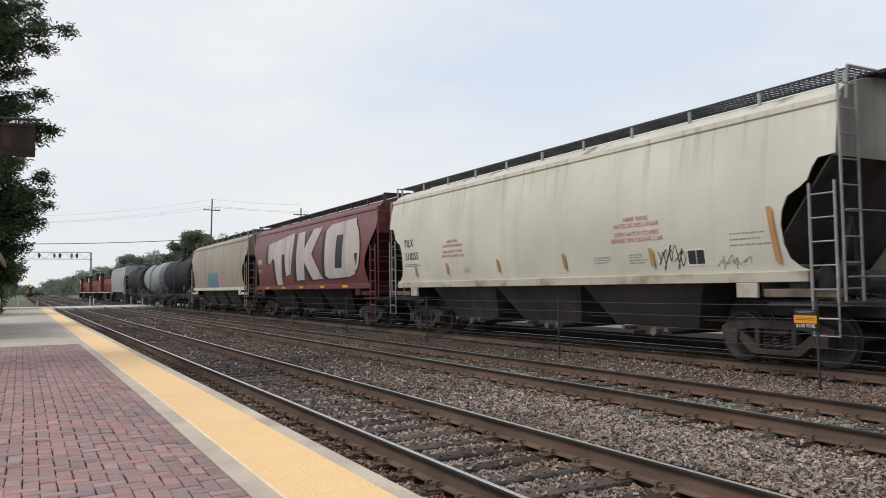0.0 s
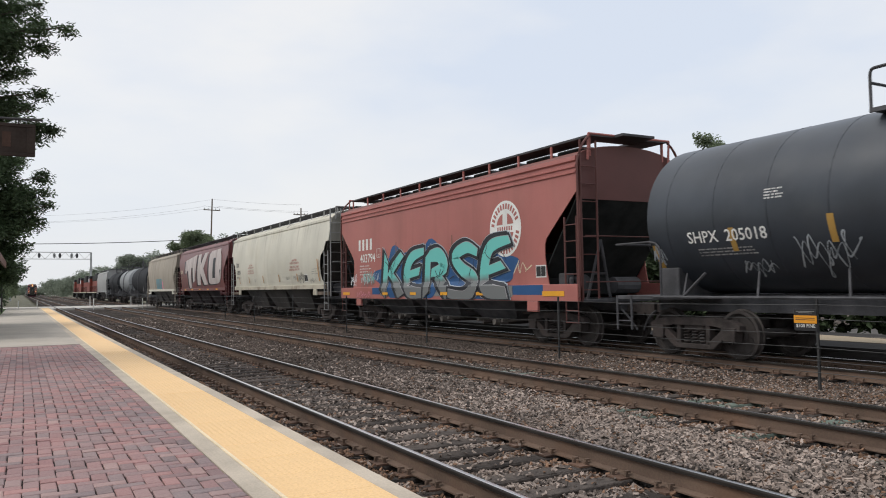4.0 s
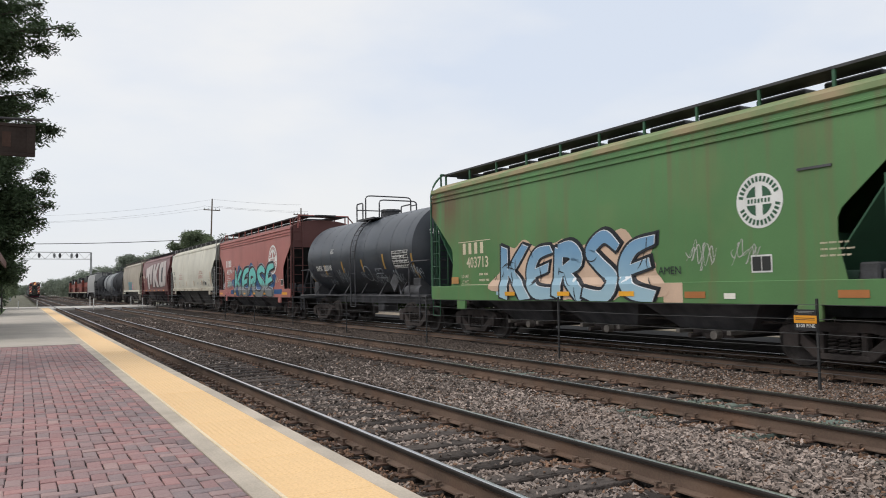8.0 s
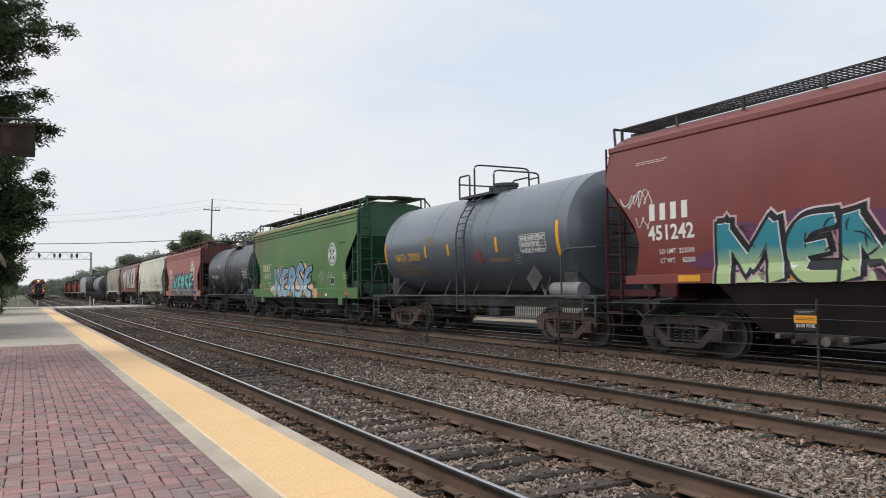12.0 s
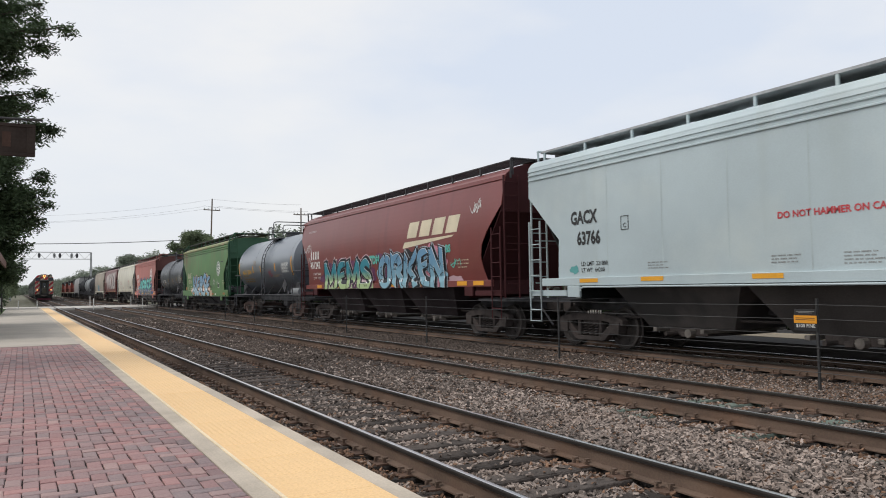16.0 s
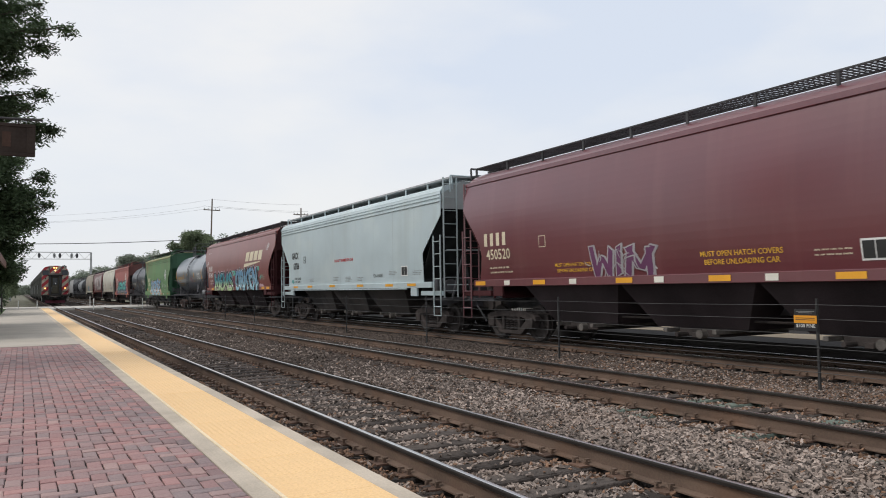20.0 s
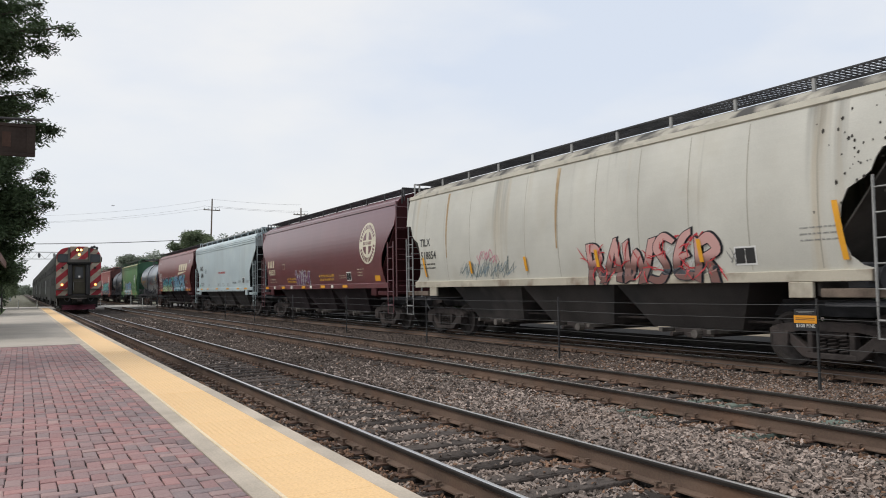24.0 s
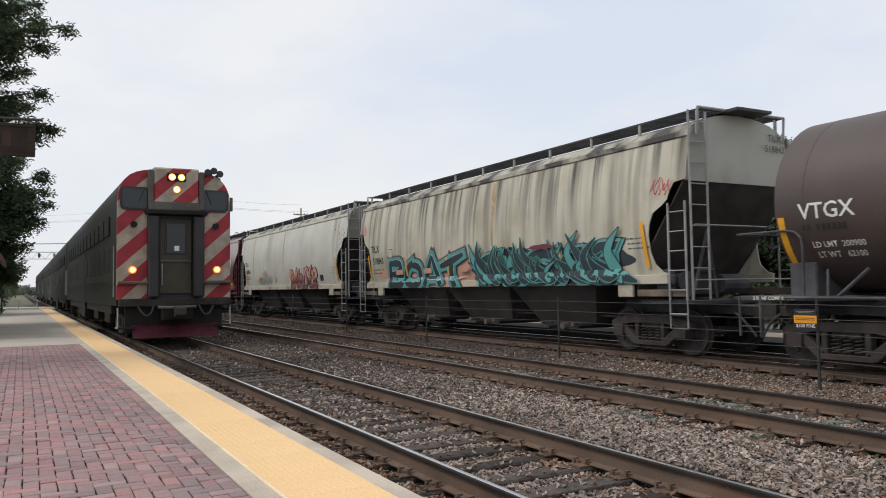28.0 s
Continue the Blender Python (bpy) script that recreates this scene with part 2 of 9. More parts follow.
def rod(bm, pts, r, n=6, cap=True, r_end=None):
    """Round bar along a line of points."""
    pts = [Vector(p) for p in pts]
    rings = []
    for i, p in enumerate(pts):
        d = (pts[min(i + 1, len(pts) - 1)] - pts[max(i - 1, 0)]).normalized()
        a = d.cross(Vector((0, 0, 1)) if abs(d.z) < 0.9 else Vector((1, 0, 0))).normalized()
        b = d.cross(a)
        rr = r if r_end is None else r + (r_end - r) * i / (len(pts) - 1)
        rings.append([bm.verts.new(p + (a * math.cos(2 * math.pi * k / n) + b * math.sin(2 * math.pi * k / n)) * rr) for k in range(n)])
    for u, v in zip(rings, rings[1:]):
        for k in range(n):
            bm.faces.new((u[k], u[(k + 1) % n], v[(k + 1) % n], v[k]))
    if cap:
        bm.faces.new(rings[0][::-1])
        bm.faces.new(rings[-1])
    return bm


def rods(*lines, r=0.02, n=6):
    bm = bmesh.new()
    for pts in lines:
        rod(bm, pts, r, n)
    return bm


def bend(a, b, c, k=3):
    """A rounded corner from a by b to c."""
    a, b, c = Vector(a), Vector(b), Vector(c)
    return [a.lerp(b, t).lerp(b.lerp(c, t), t) for t in [i / k for i in range(k + 1)]]


def disc(bm, x, y, z, r, width, n=28, profile=((0.0, 1.0),)):
    """A body of revolution about a line along x: profile of (offset, radius)."""
    rings = [[bm.verts.new((x + o, y + math.cos(2 * math.pi * k / n) * q, z + math.sin(2 * math.pi * k / n) * q)) for k in range(n)] for o, q in profile]
    for u, v in zip(rings, rings[1:]):
        for k in range(n):
            bm.faces.new((u[k], u[(k + 1) % n], v[(k + 1) % n], v[k]))
    bm.faces.new(rings[0][::-1])
    bm.faces.new(rings[-1])
    return bm


def sweep_y(bm, section, y0, y1, close=True, cap=True):
    """A section of (x, z) points drawn along y."""
    a = [bm.verts.new((x, y0, z)) for x, z in section]
    b = [bm.verts.new((x, y1, z)) for x, z in section]
    k = len(section)
    for i in range(k if close else k - 1):
        bm.faces.new((a[i], a[(i + 1) % k], b[(i + 1) % k], b[i]))
    if close and cap:
        bm.faces.new(a[::-1])
        bm.faces.new(b)
    return bm


def plate(bm, outline, x0, x1):
    """A plate in the y-z plane with the outline of (y, z) points, from x0 to x1."""
    a = [bm.verts.new((x0, y, z)) for y, z in outline]
    b = [bm.verts.new((x1, y, z)) for y, z in outline]
    k = len(outline)
    bm.faces.new(a)
    bm.faces.new(b[::-1])
    for i in range(k):
        bm.faces.new((a[i], b[i], b[(i + 1) % k], a[(i + 1) % k]))
    return bm


def finish(bm, name, mats, smooth=False, angle=0.6):
    bmesh.ops.recalc_face_normals(bm, faces=bm.faces)
    me = bpy.data.meshes.new(name)
    bm.to_mesh(me)
    bm.free()
    for m in (mats if isinstance(mats, (list, tuple)) else [mats]):
        me.materials.append(m)
    if smooth:
        me.polygons.foreach_set("use_smooth", [True] * len(me.polygons))
        me.set_sharp_from_angle(angle=angle)
    return me


def part(name, bm, mat, parent, label="", smooth=False, at=None):
    me = bm if isinstance(bm, bpy.types.Mesh) else finish(bm, name, mat, smooth)
    ob = new(name, me)
    ob.parent = parent
    if at is not None:
        ob.matrix_basis = at
    return tagged(ob, label)


def thing(name, label, category, group="", kind="", at=None):
    ob = new(name)
    if at is not None:
        ob.matrix_basis = at
    return tagged(ob, label, category, group, kind)


def raw_mesh(name, verts, faces, mat):
    """A mesh from arrays; all faces have the same number of corners."""
    verts, faces = np.asarray(verts, dtype=np.float32), np.asarray(faces, dtype=np.int32)
    me = bpy.data.meshes.new(name)
    me.vertices.add(len(verts))
    me.vertices.foreach_set("co", verts.ravel())
    me.loops.add(faces.size)
    me.loops.foreach_set("vertex_index", faces.ravel())
    me.polygons.add(len(faces))
    me.polygons.foreach_set("loop_start", np.arange(0, faces.size, faces.shape[1], dtype=np.int32))
    me.materials.append(mat)
    me.update(calc_edges=True)
    me.shade_flat()
    return me


# ---------------------------------------------------------------- the lie of the land
PLAT_Z = 0.152                      # platform top above the rail head
TRACKS = (3.742, 7.836, 12.531)     # centre lines
GAUGE = 0.7525                      # half the distance between rail centres
TIE_STEP = 0.515
rng = np.random.default_rng(4)


def curve(y):
    """How far the line has swung to the left at y."""
    return -0.0052 * max(0.0, y - 10.0)


def heading(y):
    """The turn of the line at y, in degrees."""
    return 0.298 if y > 10.0 else 0.0


def follow(bm):
    """Let a straight piece follow the line's swing."""
    bmesh.ops.bisect_plane(bm, geom=bm.verts[:] + bm.edges[:] + bm.faces[:], plane_co=(0, 10, 0), plane_no=(0, 1, 0))
    for v in bm.verts:
        v.co.x += curve(v.co.y)
    return bm


def ballast_level(x, y):
    return -0.195 + 0.018 * math.sin(x * 1.3) * math.sin(y * 0.7 + x) + (-0.03 if any(abs(x - c) < 1.32 for c in TRACKS) else 0.02)


def ground_sheet():
    bm = bmesh.new()
    bmesh.ops.create_grid(bm, x_segments=40, y_segments=40, size=2600)
    for v in bm.verts:
        v.co.z = -0.55 + 0.2 * noise.noise(v.co * 0.002)
    ob = new("ground", finish(bm, "ground", M["earth"]))
    tagged(ob, "flat earth and grass reaching to the horizon", "ground", kind="structure")


def ballast_bed():
    bm = bmesh.new()
    xs = [2.1 + 0.2 * i for i in range(61)]
    ys = [-25 + 1.0 * i for i in range(28)] + [3 + 0.25 * i for i in range(120)] + [33 + 2 * i for i in range(60)] + [160 + 20 * i for i in range(45)]
    grid = [[bm.verts.new((x + curve(y), y, ballast_level(x, y) if i < 55 else -0.25 - 0.05 * (i - 55))) for i, x in enumerate(xs)] for y in ys]
    for a, b in zip(grid, grid[1:]):
        for i in range(len(xs) - 1):
            bm.faces.new((a[i], a[i + 1], b[i + 1], b[i]))
    for f in bm.faces:
        f.material_index = int(abs(f.calc_center_median().x - TRACKS[2]) < 1.45)
    ob = new("ballast", finish(bm, "ballast", [M["ballast"], M["train_bed"]]))
    return tagged(ob, "grey-brown crushed stone ballast bed", "ballast", kind="structure")


def stones():
    """Loose ballast stones, lying between the ties and between the tracks."""
    protos = []
    cube = np.array(list(product((-1, 1), repeat=3)), dtype=float)
    quads = np.array([(0, 1, 3, 2), (4, 6, 7, 5), (0, 4, 5, 1), (2, 3, 7, 6), (1, 5, 7, 3)])
    for k in range(12):
        protos.append(cube * rng.uniform(0.3, 1.0, (8, 3)) * (rng.uniform(1.1, 1.9), rng.uniform(0.5, 0.85), rng.uniform(0.32, 0.6)))
    spots = []
    for y0, y1, dens, s0, s1 in ((-6.5, 2.4, 420, 0.02, 0.036), (2.4, 9.0, 1500, 0.012, 0.027), (9.0, 15.0, 800, 0.015, 0.031), (15.0, 26.0, 360, 0.018, 0.036), (26.0, 50.0, 75, 0.03, 0.05)):
        count = int((y1 - y0) * 11.6 * dens)
        x, y = rng.uniform(2.2, 13.8, count), rng.uniform(y0, y1, count)
        keep = np.ones(count, bool)
        lying = np.zeros(count, bool)
        for c, phase in zip(TRACKS, TIE_PHASE):
            on_tie = (np.abs(x - c) < 1.27) & (np.abs((y - phase + TIE_STEP / 2) % TIE_STEP - TIE_STEP / 2) < 0.115)
            keep &= ~(on_tie & (rng.random(count) < np.where(np.abs(x - c) > 0.95, 0.6, 0.93)))
            lying |= on_tie
            for s in (-1, 1):
                keep &= np.abs(x - (c + s * GAUGE)) > 0.10
        keep &= (np.abs(x - TRACKS[2]) > 1.3) | (rng.random(count) < 0.1)
        x, y, lying = x[keep], y[keep], lying[keep]
        spots.append(np.c_[x, y, rng.uniform(s0, s1, len(x)), lying])
    spots = np.concatenate(spots)
    count = len(spots)
    a, b, c = rng.uniform(0, 2 * np.pi, count), rng.uniform(-0.8, 0.8, count), rng.uniform(-0.8, 0.8, count)
    pick = rng.integers(0, len(protos), count)
    v = np.array(protos)[pick] * spots[:, 2][:, None, None]
    ca, sa = np.cos(a)[:, None], np.sin(a)[:, None]
    x, y, z = v[..., 0], v[..., 1], v[..., 2]
    y, z = y * np.cos(b)[:, None] - z * np.sin(b)[:, None], y * np.sin(b)[:, None] + z * np.cos(b)[:, None]
    x, z = x * np.cos(c)[:, None] - z * np.sin(c)[:, None], x * np.sin(c)[:, None] + z * np.cos(c)[:, None]
    x, y = x * ca - y * sa, x * sa + y * ca
    swing = -0.0052 * np.maximum(0.0, spots[:, 1] - 10.0)
    level = -0.195 + 0.018 * np.sin(spots[:, 0] * 1.3) * np.sin(spots[:, 1] * 0.7 + spots[:, 0])
    level += np.where(np.min(np.abs(spots[:, 0][:, None] - np.array(TRACKS)), axis=1) < 1.32, -0.022, 0.02)
    level = np.where(spots[:, 3] > 0.5, -0.182, level) + spots[:, 2] * rng.uniform(-0.1, 0.75, count)
    v = np.stack((x + (spots[:, 0] + swing)[:, None], y + spots[:, 1][:, None], z + level[:, None]), axis=-1).reshape(-1, 3)
    f = (quads[None] + (np.arange(count) * 8)[:, None, None]).reshape(-1, 4)
    me = raw_mesh("ballast_stones", v, f, M["stone"])
    # stones beside the rails are brown with iron dust
    me.materials.append(M["rusty_stone"])
    near = np.min(np.abs(spots[:, 0][:, None] - np.array([c + s * GAUGE for c in TRACKS for s in (-1, 1)])), axis=1)
    brown = rng.random(count) < np.where(spots[:, 0] < TRACKS[0] - GAUGE, 0.75, np.clip(0.85 - near * 1.7, 0.06, 0.7) + np.where((spots[:, 0] > 8.9) & (spots[:, 0] < 11.4), 0.35, 0.0))
    # and, further down the line and past x = 9, darkened for their self-shading
    me.materials.append(M["shaded_stone"])
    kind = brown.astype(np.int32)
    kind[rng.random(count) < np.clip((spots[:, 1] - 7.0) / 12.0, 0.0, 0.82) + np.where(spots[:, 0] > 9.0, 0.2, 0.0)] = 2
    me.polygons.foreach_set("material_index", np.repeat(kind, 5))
    ob = new("ballast_stones", me)
    tagged(ob, "loose angular grey and brown ballast stones round the ties", "gravel", kind="stuff")


TIE_PHASE = (5.55, 5.70, 5.60)
RAIL = [(-0.07, -0.172), (0.07, -0.172), (0.07, -0.160), (0.012, -0.145), (0.010, -0.048), (0.036, -0.036), (0.036, -0.013), (0.032, -0.0055), (0.022, -0.0012), (0.010, 0.0),
        (-0.010, 0.0), (-0.022, -0.0012), (-0.032, -0.0055), (-0.036, -0.013), (-0.036, -0.036), (-0.010, -0.048), (-0.012, -0.145), (-0.07, -0.160)]


def tie_mesh(name, mat, seed):
    r = random.Random(seed)
    bm = boxes((-1.3, 1.3, -0.112, 0.112, -0.36, -0.182), bevel=0.012)
    for v in bm.verts:
        v.co.y += r.uniform(-0.008, 0.008)
        v.co.z += r.uniform(-0.006, 0.004)
    return finish(bm, name, mat)


def tracks():
    ties = [tie_mesh("tie", M["tie"], k) for k in range(4)] + [tie_mesh("tie", M["green_tie"], 9)]
    for k, (c, phase) in enumerate(zip(TRACKS, TIE_PHASE)):
        t = thing(f"track_{k + 1}", ("near main track with steel rails on dark wooden ties", "middle track with rusty steel rails and greenish tie ends",
                                     "far track with rails under the freight train")[k], "railway track", kind="structure")
        for s in (-1, 1):
            bm = bmesh.new()
            ys = [-40.0, 10.0, 900.0]
            rings = [[bm.verts.new((x + c + s * GAUGE + curve(y), y, z)) for x, z in RAIL] for y in ys]
            for u, v in zip(rings, rings[1:]):
                for i in range(len(RAIL)):
                    bm.faces.new((u[i], u[(i + 1) % len(RAIL)], v[(i + 1) % len(RAIL)], v[i]))
            for f in bm.faces:
                f.material_index = 1 if all(v.co.z > -0.0013 for v in f.verts) else 2 if all(v.co.z > -0.04 for v in f.verts) else 0
            part("rail", bm, [M["rail_rust"], M["rail_top"], M["rail_dark"]], t, "steel rail with a shiny running surface")
        first = math.ceil((-6.5 - phase) / TIE_STEP)
        count = (177, 167, 77)[k]
        r = random.Random(k)
        for i in range(count):
            y = phase + (first + i) * TIE_STEP
            green = k == 1 and r.random() < 0.22 and y < 16
            part("tie", ties[4 if green else r.randrange(4)], None, t, at=pose(c + curve(y) + r.uniform(-0.04, 0.04), y, r.uniform(-0.008, 0.004), 0, 0, r.uniform(-0.8, 0.8)))
        # the ties beyond, joined
        bm = bmesh.new()
        for i in range(count, 420):
            y = phase + (first + i) * TIE_STEP
            box(bm, c + curve(y) - 1.3, c + curve(y) + 1.3, y - 0.11, y + 0.11, -0.36, -0.19)
        tagged(part("distant_ties", bm, M["tie"], t), kind="stuff")
        # tie plates and spikes
        bm, sp = bmesh.new(), bmesh.new()
        for i in range((77, 77, 47)[k]):
            y = phase + (first + i) * TIE_STEP
            for s in (-1, 1):
                x = c + s * GAUGE + curve(y)
                box(bm, x - 0.18, x + 0.18, y - 0.09, y + 0.09, -0.184, -0.168)
                for dx, dy in ((-0.085, -0.05), (0.085, 0.05), (-0.13, 0.055), (0.13, -0.055)):
                    a = r.uniform(-0.01, 0.01)
                    box(sp, x + dx - 0.014, x + dx + 0.014, y + dy - 0.011 + a, y + dy + 0.011 + a, -0.17, -0.135)
                    box(sp, x + dx * 0.86 - 0.024, x + dx * 0.86 + 0.024, y + dy - 0.016 + a, y + dy + 0.016 + a, -0.135, -0.118)
        tagged(part("tie_plates", bm, M["plate_rust"], t, "rusty tie plates"), kind="stuff")
        tagged(part("spikes", sp, M["rail_rust"], t, "rusty track spikes and anchors"), kind="stuff")


def platform():
    t = thing("platform", "low station platform of concrete and brick with a yellow edge", "platform", kind="structure")
    slab = boxes((-6.0, 1.246, -8.0, 21.25, -0.5, 0.085), (-1.12, 1.246, 21.25, 77.0, -0.5, PLAT_Z))
    part("slab", follow(slab), M["concrete"], t, "pale concrete walkway")
    part("concrete_band", follow(boxes((1.246, 1.398, -8.0, 77.0, -0.5, PLAT_Z))), M["concrete_edge"], t, "narrow concrete band beside the bricks")
    part("bed", follow(boxes((1.398, 2.012, -8.0, 77.0, -0.5, PLAT_Z - 0.012))), M["concrete_edge"], t)
    for k in range(9):
        y0 = -8.5 + 9.5 * k
        part("edge_stone", follow(boxes((2.012, 2.153, y0, y0 + 9.492, -0.45, PLAT_Z), bevel=0.008)), M["concrete_edge"], t, "concrete platform edge")
    part("brick_bed", follow(boxes((-6.0, 1.246, -8.0, 21.25, 0.085, PLAT_Z - 0.02))), M["joint"], t, "sandy joints")
    for k in range(2):
        y0, y1 = ((-6.0, 10.0), (10.0, 77.0))[k]
        part("edge_line", follow(boxes((1.399, 1.424, y0, y1, PLAT_Z - 0.01, PLAT_Z + 0.0065))), M["pale_line"], t, "pale yellow border line")
    return t


def tactile(t):
    """Yellow tactile panels with rows of domes."""
    r = random.Random(3)
    bm = boxes((1.400, 2.010, -0.303, 0.303, 0.0, 0.014), bevel=0.003)
    panel = finish(bm, "tactile_panel", M["tactile"])
    for k in range(-11, 120):
        y = 1.3 + 0.609 * k
        part("tactile_panel", panel, None, t, "yellow tactile panel" if k == -11 else "", at=pose(curve(y), y, PLAT_Z - 0.011 + r.uniform(0, 0.0015)))
    n = 8
    ang = np.linspace(0, 2 * np.pi, n, endpoint=False)
    proto = np.concatenate([np.c_[np.cos(ang) * 0.0115, np.sin(ang) * 0.0115, np.zeros(n)], np.c_[np.cos(ang) * 0.007, np.sin(ang) * 0.007, np.full(n, 0.0022)]])
    quads = np.array([(i, (i + 1) % n, n + (i + 1) % n, n + i) for i in range(n)] + [(n, n + 1, n + 2, n + 3), (n, n + 3, n + 4, n + 7), (n + 4, n + 5, n + 6, n + 7)])
    spots = np.array([(1.43 + 0.05 * i + curve(1.0 + 0.05 * j), 1.0 + 0.05 * j, PLAT_Z + 0.0035) for j in range(340) for i in range(12)])
    v = (proto[None] + spots[:, None]).reshape(-1, 3)
    f = (quads[None] + (np.arange(len(spots)) * 2 * n)[:, None, None]).reshape(-1, 4)
    tagged(part("domes", raw_mesh("domes", v, f, M["tactile"]), None, t, "rows of small yellow domes"), kind="stuff")


def brick_shape(seed, b=0.1002):
    r = random.Random(seed)
    bm = bmesh.new()
    a, e = 0.0486, 0.008
    lo = [bm.verts.new((x, y, -0.03)) for x, y in ((-a, -b), (a, -b), (a, b), (-a, b))]
    mid = [bm.verts.new((x + r.uniform(-0.0015, 0.0015), y + r.uniform(-0.002, 0.002), -0.005)) for x, y in ((-a, -b), (a, -b), (a, b), (-a, b))]
    top = [bm.verts.new((x + r.uniform(-0.002, 0.002), y + r.uniform(-0.002, 0.002), r.uniform(-0.0012, 0.0012))) for x, y in ((e - a, e - b), (a - e, e - b), (a - e, b - e), (e - a, b - e))]
    for u, v in ((lo, mid), (mid, top)):
        for i in range(4):
            bm.faces.new((u[i], u[(i + 1) % 4], v[(i + 1) % 4], v[i]))
    bm.faces.new(top)
    return bm


def bricks(t):
    """Paving bricks laid in herringbone."""
    r = random.Random(8)
    shapes = [finish(brick_shape(k), "brick", M["brick_piece"]) for k in range(6)]
    half = finish(brick_shape(7, 0.0486), "brick", M["brick_piece"])
    far_v, far_f = [], []
    proto = [np.array([v.co[:] for v in s.vertices]) for s in (*shapes, half)]
    quads = np.array([p.vertices[:] for p in shapes[0].polygons])
    a, x1, y0 = 0.1045, 1.244, 2.9 - 80 * 0.1045
    cols, rows = 68, int((21.24 - y0) / a)

    def lay(kind, x, y, turned):
        z = PLAT_Z + r.uniform(-0.0055, 0.0015)
        x, y = x1 - a * x + r.uniform(-0.0035, 0.0035), y0 + a * y + r.uniform(-0.0035, 0.0035)
        x += curve(y)
        if 5.2 < y < 8.4 and x > -0.65:
            part("brick", half if kind == 6 else shapes[kind], None, t, at=pose(x, y, z, r.uniform(-0.9, 0.9), r.uniform(-0.9, 0.9), (90 if turned else 0) + r.uniform(-0.9, 0.9)))
            return
        v = proto[kind].copy()
        if turned:
            v = v[:, [1, 0, 2]] * (-1, 1, 1)
        far_f.append(quads + 12 * len(far_v))
        far_v.append(v + (x, y, z))

    for i in range(cols):
        for j in range(rows):
            k = (i - j) % 4
            if k == 0:
                lay(r.randrange(6) if i + 1 < cols else 6, i + (1.0 if i + 1 < cols else 0.5), j + 0.5, True)
            elif k == 2:
                lay(r.randrange(6) if j > 0 else 6, i + 0.5, j if j > 0 else 0.5, False)
            elif k == 1 and i == 0 or k == 3 and j == rows - 1:
                lay(6, i + 0.5, j + 0.5, False)
    tagged(part("distant_bricks", raw_mesh("distant_bricks", np.concatenate(far_v), np.concatenate(far_f), M["brick_stuff"]), None, t, "red paving bricks"), kind="stuff")


def brick_material(name, by_piece):
    m, n, l, p = node_setup(name)
    src = n.new("ShaderNodeObjectInfo" if by_piece else "ShaderNodeNewGeometry")
    ramp = n.new("ShaderNodeValToRGB")
    ramp.color_ramp.interpolation = "LINEAR"
    cols = ((0.0, (0.140, 0.118, 0.124)), (0.2, (0.380, 0.172, 0.165)), (0.42, (0.225, 0.185, 0.190)), (0.62, (0.450, 0.205, 0.190)), (0.8, (0.170, 0.152, 0.164)), (1.0, (0.460, 0.290, 0.262)))
    ramp.color_ramp.elements[0].color = (*cols[0][1], 1)
    ramp.color_ramp.elements[1].color = (*cols[-1][1], 1)
    for at_, c in cols[1:-1]:
        ramp.color_ramp.elements.new(at_).color = (*c, 1)
    l.new(src.outputs["Random" if by_piece else "Random Per Island"], ramp.inputs["Fac"])
    geo = n.new("ShaderNodeNewGeometry")
    fine = noise_node(n, l, geo.outputs["Position"], 55, detail=5)
    big = noise_node(n, l, geo.outputs["Position"], 1.1, detail=4)
    c = mix_node(n, l, 0.22, ramp.outputs["Color"], mix_node(n, l, fine, (0.12, 0.08, 0.08), (0.44, 0.30, 0.27)))
    c = mix_node(n, l, 0.25, c, mix_node(n, l, big, (0.17, 0.11, 0.11), (0.38, 0.27, 0.25)))
    l.new(c, p.inputs["Base Color"])
    p.inputs["Roughness"].default_value = 0.8
    b = n.new("ShaderNodeBump")
    b.inputs["Strength"].default_value, b.inputs["Distance"].default_value = 0.35, 0.003
    l.new(fine, b.inputs["Height"])
    l.new(b.outputs["Normal"], p.inputs["Normal"])
    return m


M["brick_piece"], M["brick_stuff"] = brick_material("paving_brick", True), brick_material("paving_brick_joined", False)
M["pale_line"] = surface("pale_line", (0.86, 0.68, 0.46), 0.6, dark=0.85, light=1.05, scale=2.0, grain=60, bump=0.05)
M["joint"] = surface("joint_sand", (0.050, 0.041, 0.038), 0.95, dark=0.6, light=1.4, scale=3, grain=60, bump=0.3)


def crossing():
    t = thing("road_crossing", "pale concrete level crossing over the tracks", "level crossing", kind="structure")
    for x0, x1 in ((-40, 2.85), (3.06, 4.42), (4.57, 6.95), (7.16, 8.52), (8.67, 11.64), (11.86, 13.21), (13.36, 60)):
        part("panel", follow(boxes((x0, x1, 80.0, 92.0, -0.5, -0.006), bevel=0.01)), M["crossing"], t)
    for x, y, h in ((-0.6, 79.2, 0.75), (0.9, 79.4, 0.7), (5.6, 79.3, 0.8), (6.2, 93.0, 0.95), (9.9, 79.2, 0.75), (10.4, 93.0, 0.85)):
        p = thing("marker_post", "short white marker post beside the crossing", "post", "posts by the crossing", at=pose(x, y, -0.25))
        part("post", rods([(0, 0, 0), (0, 0, h + 0.3)], r=0.042, n=8), M["white"], p)
        part("cap", rods([(0, 0, h + 0.3), (0, 0, h + 0.33)], r=0.05, n=8), M["concrete"], p)


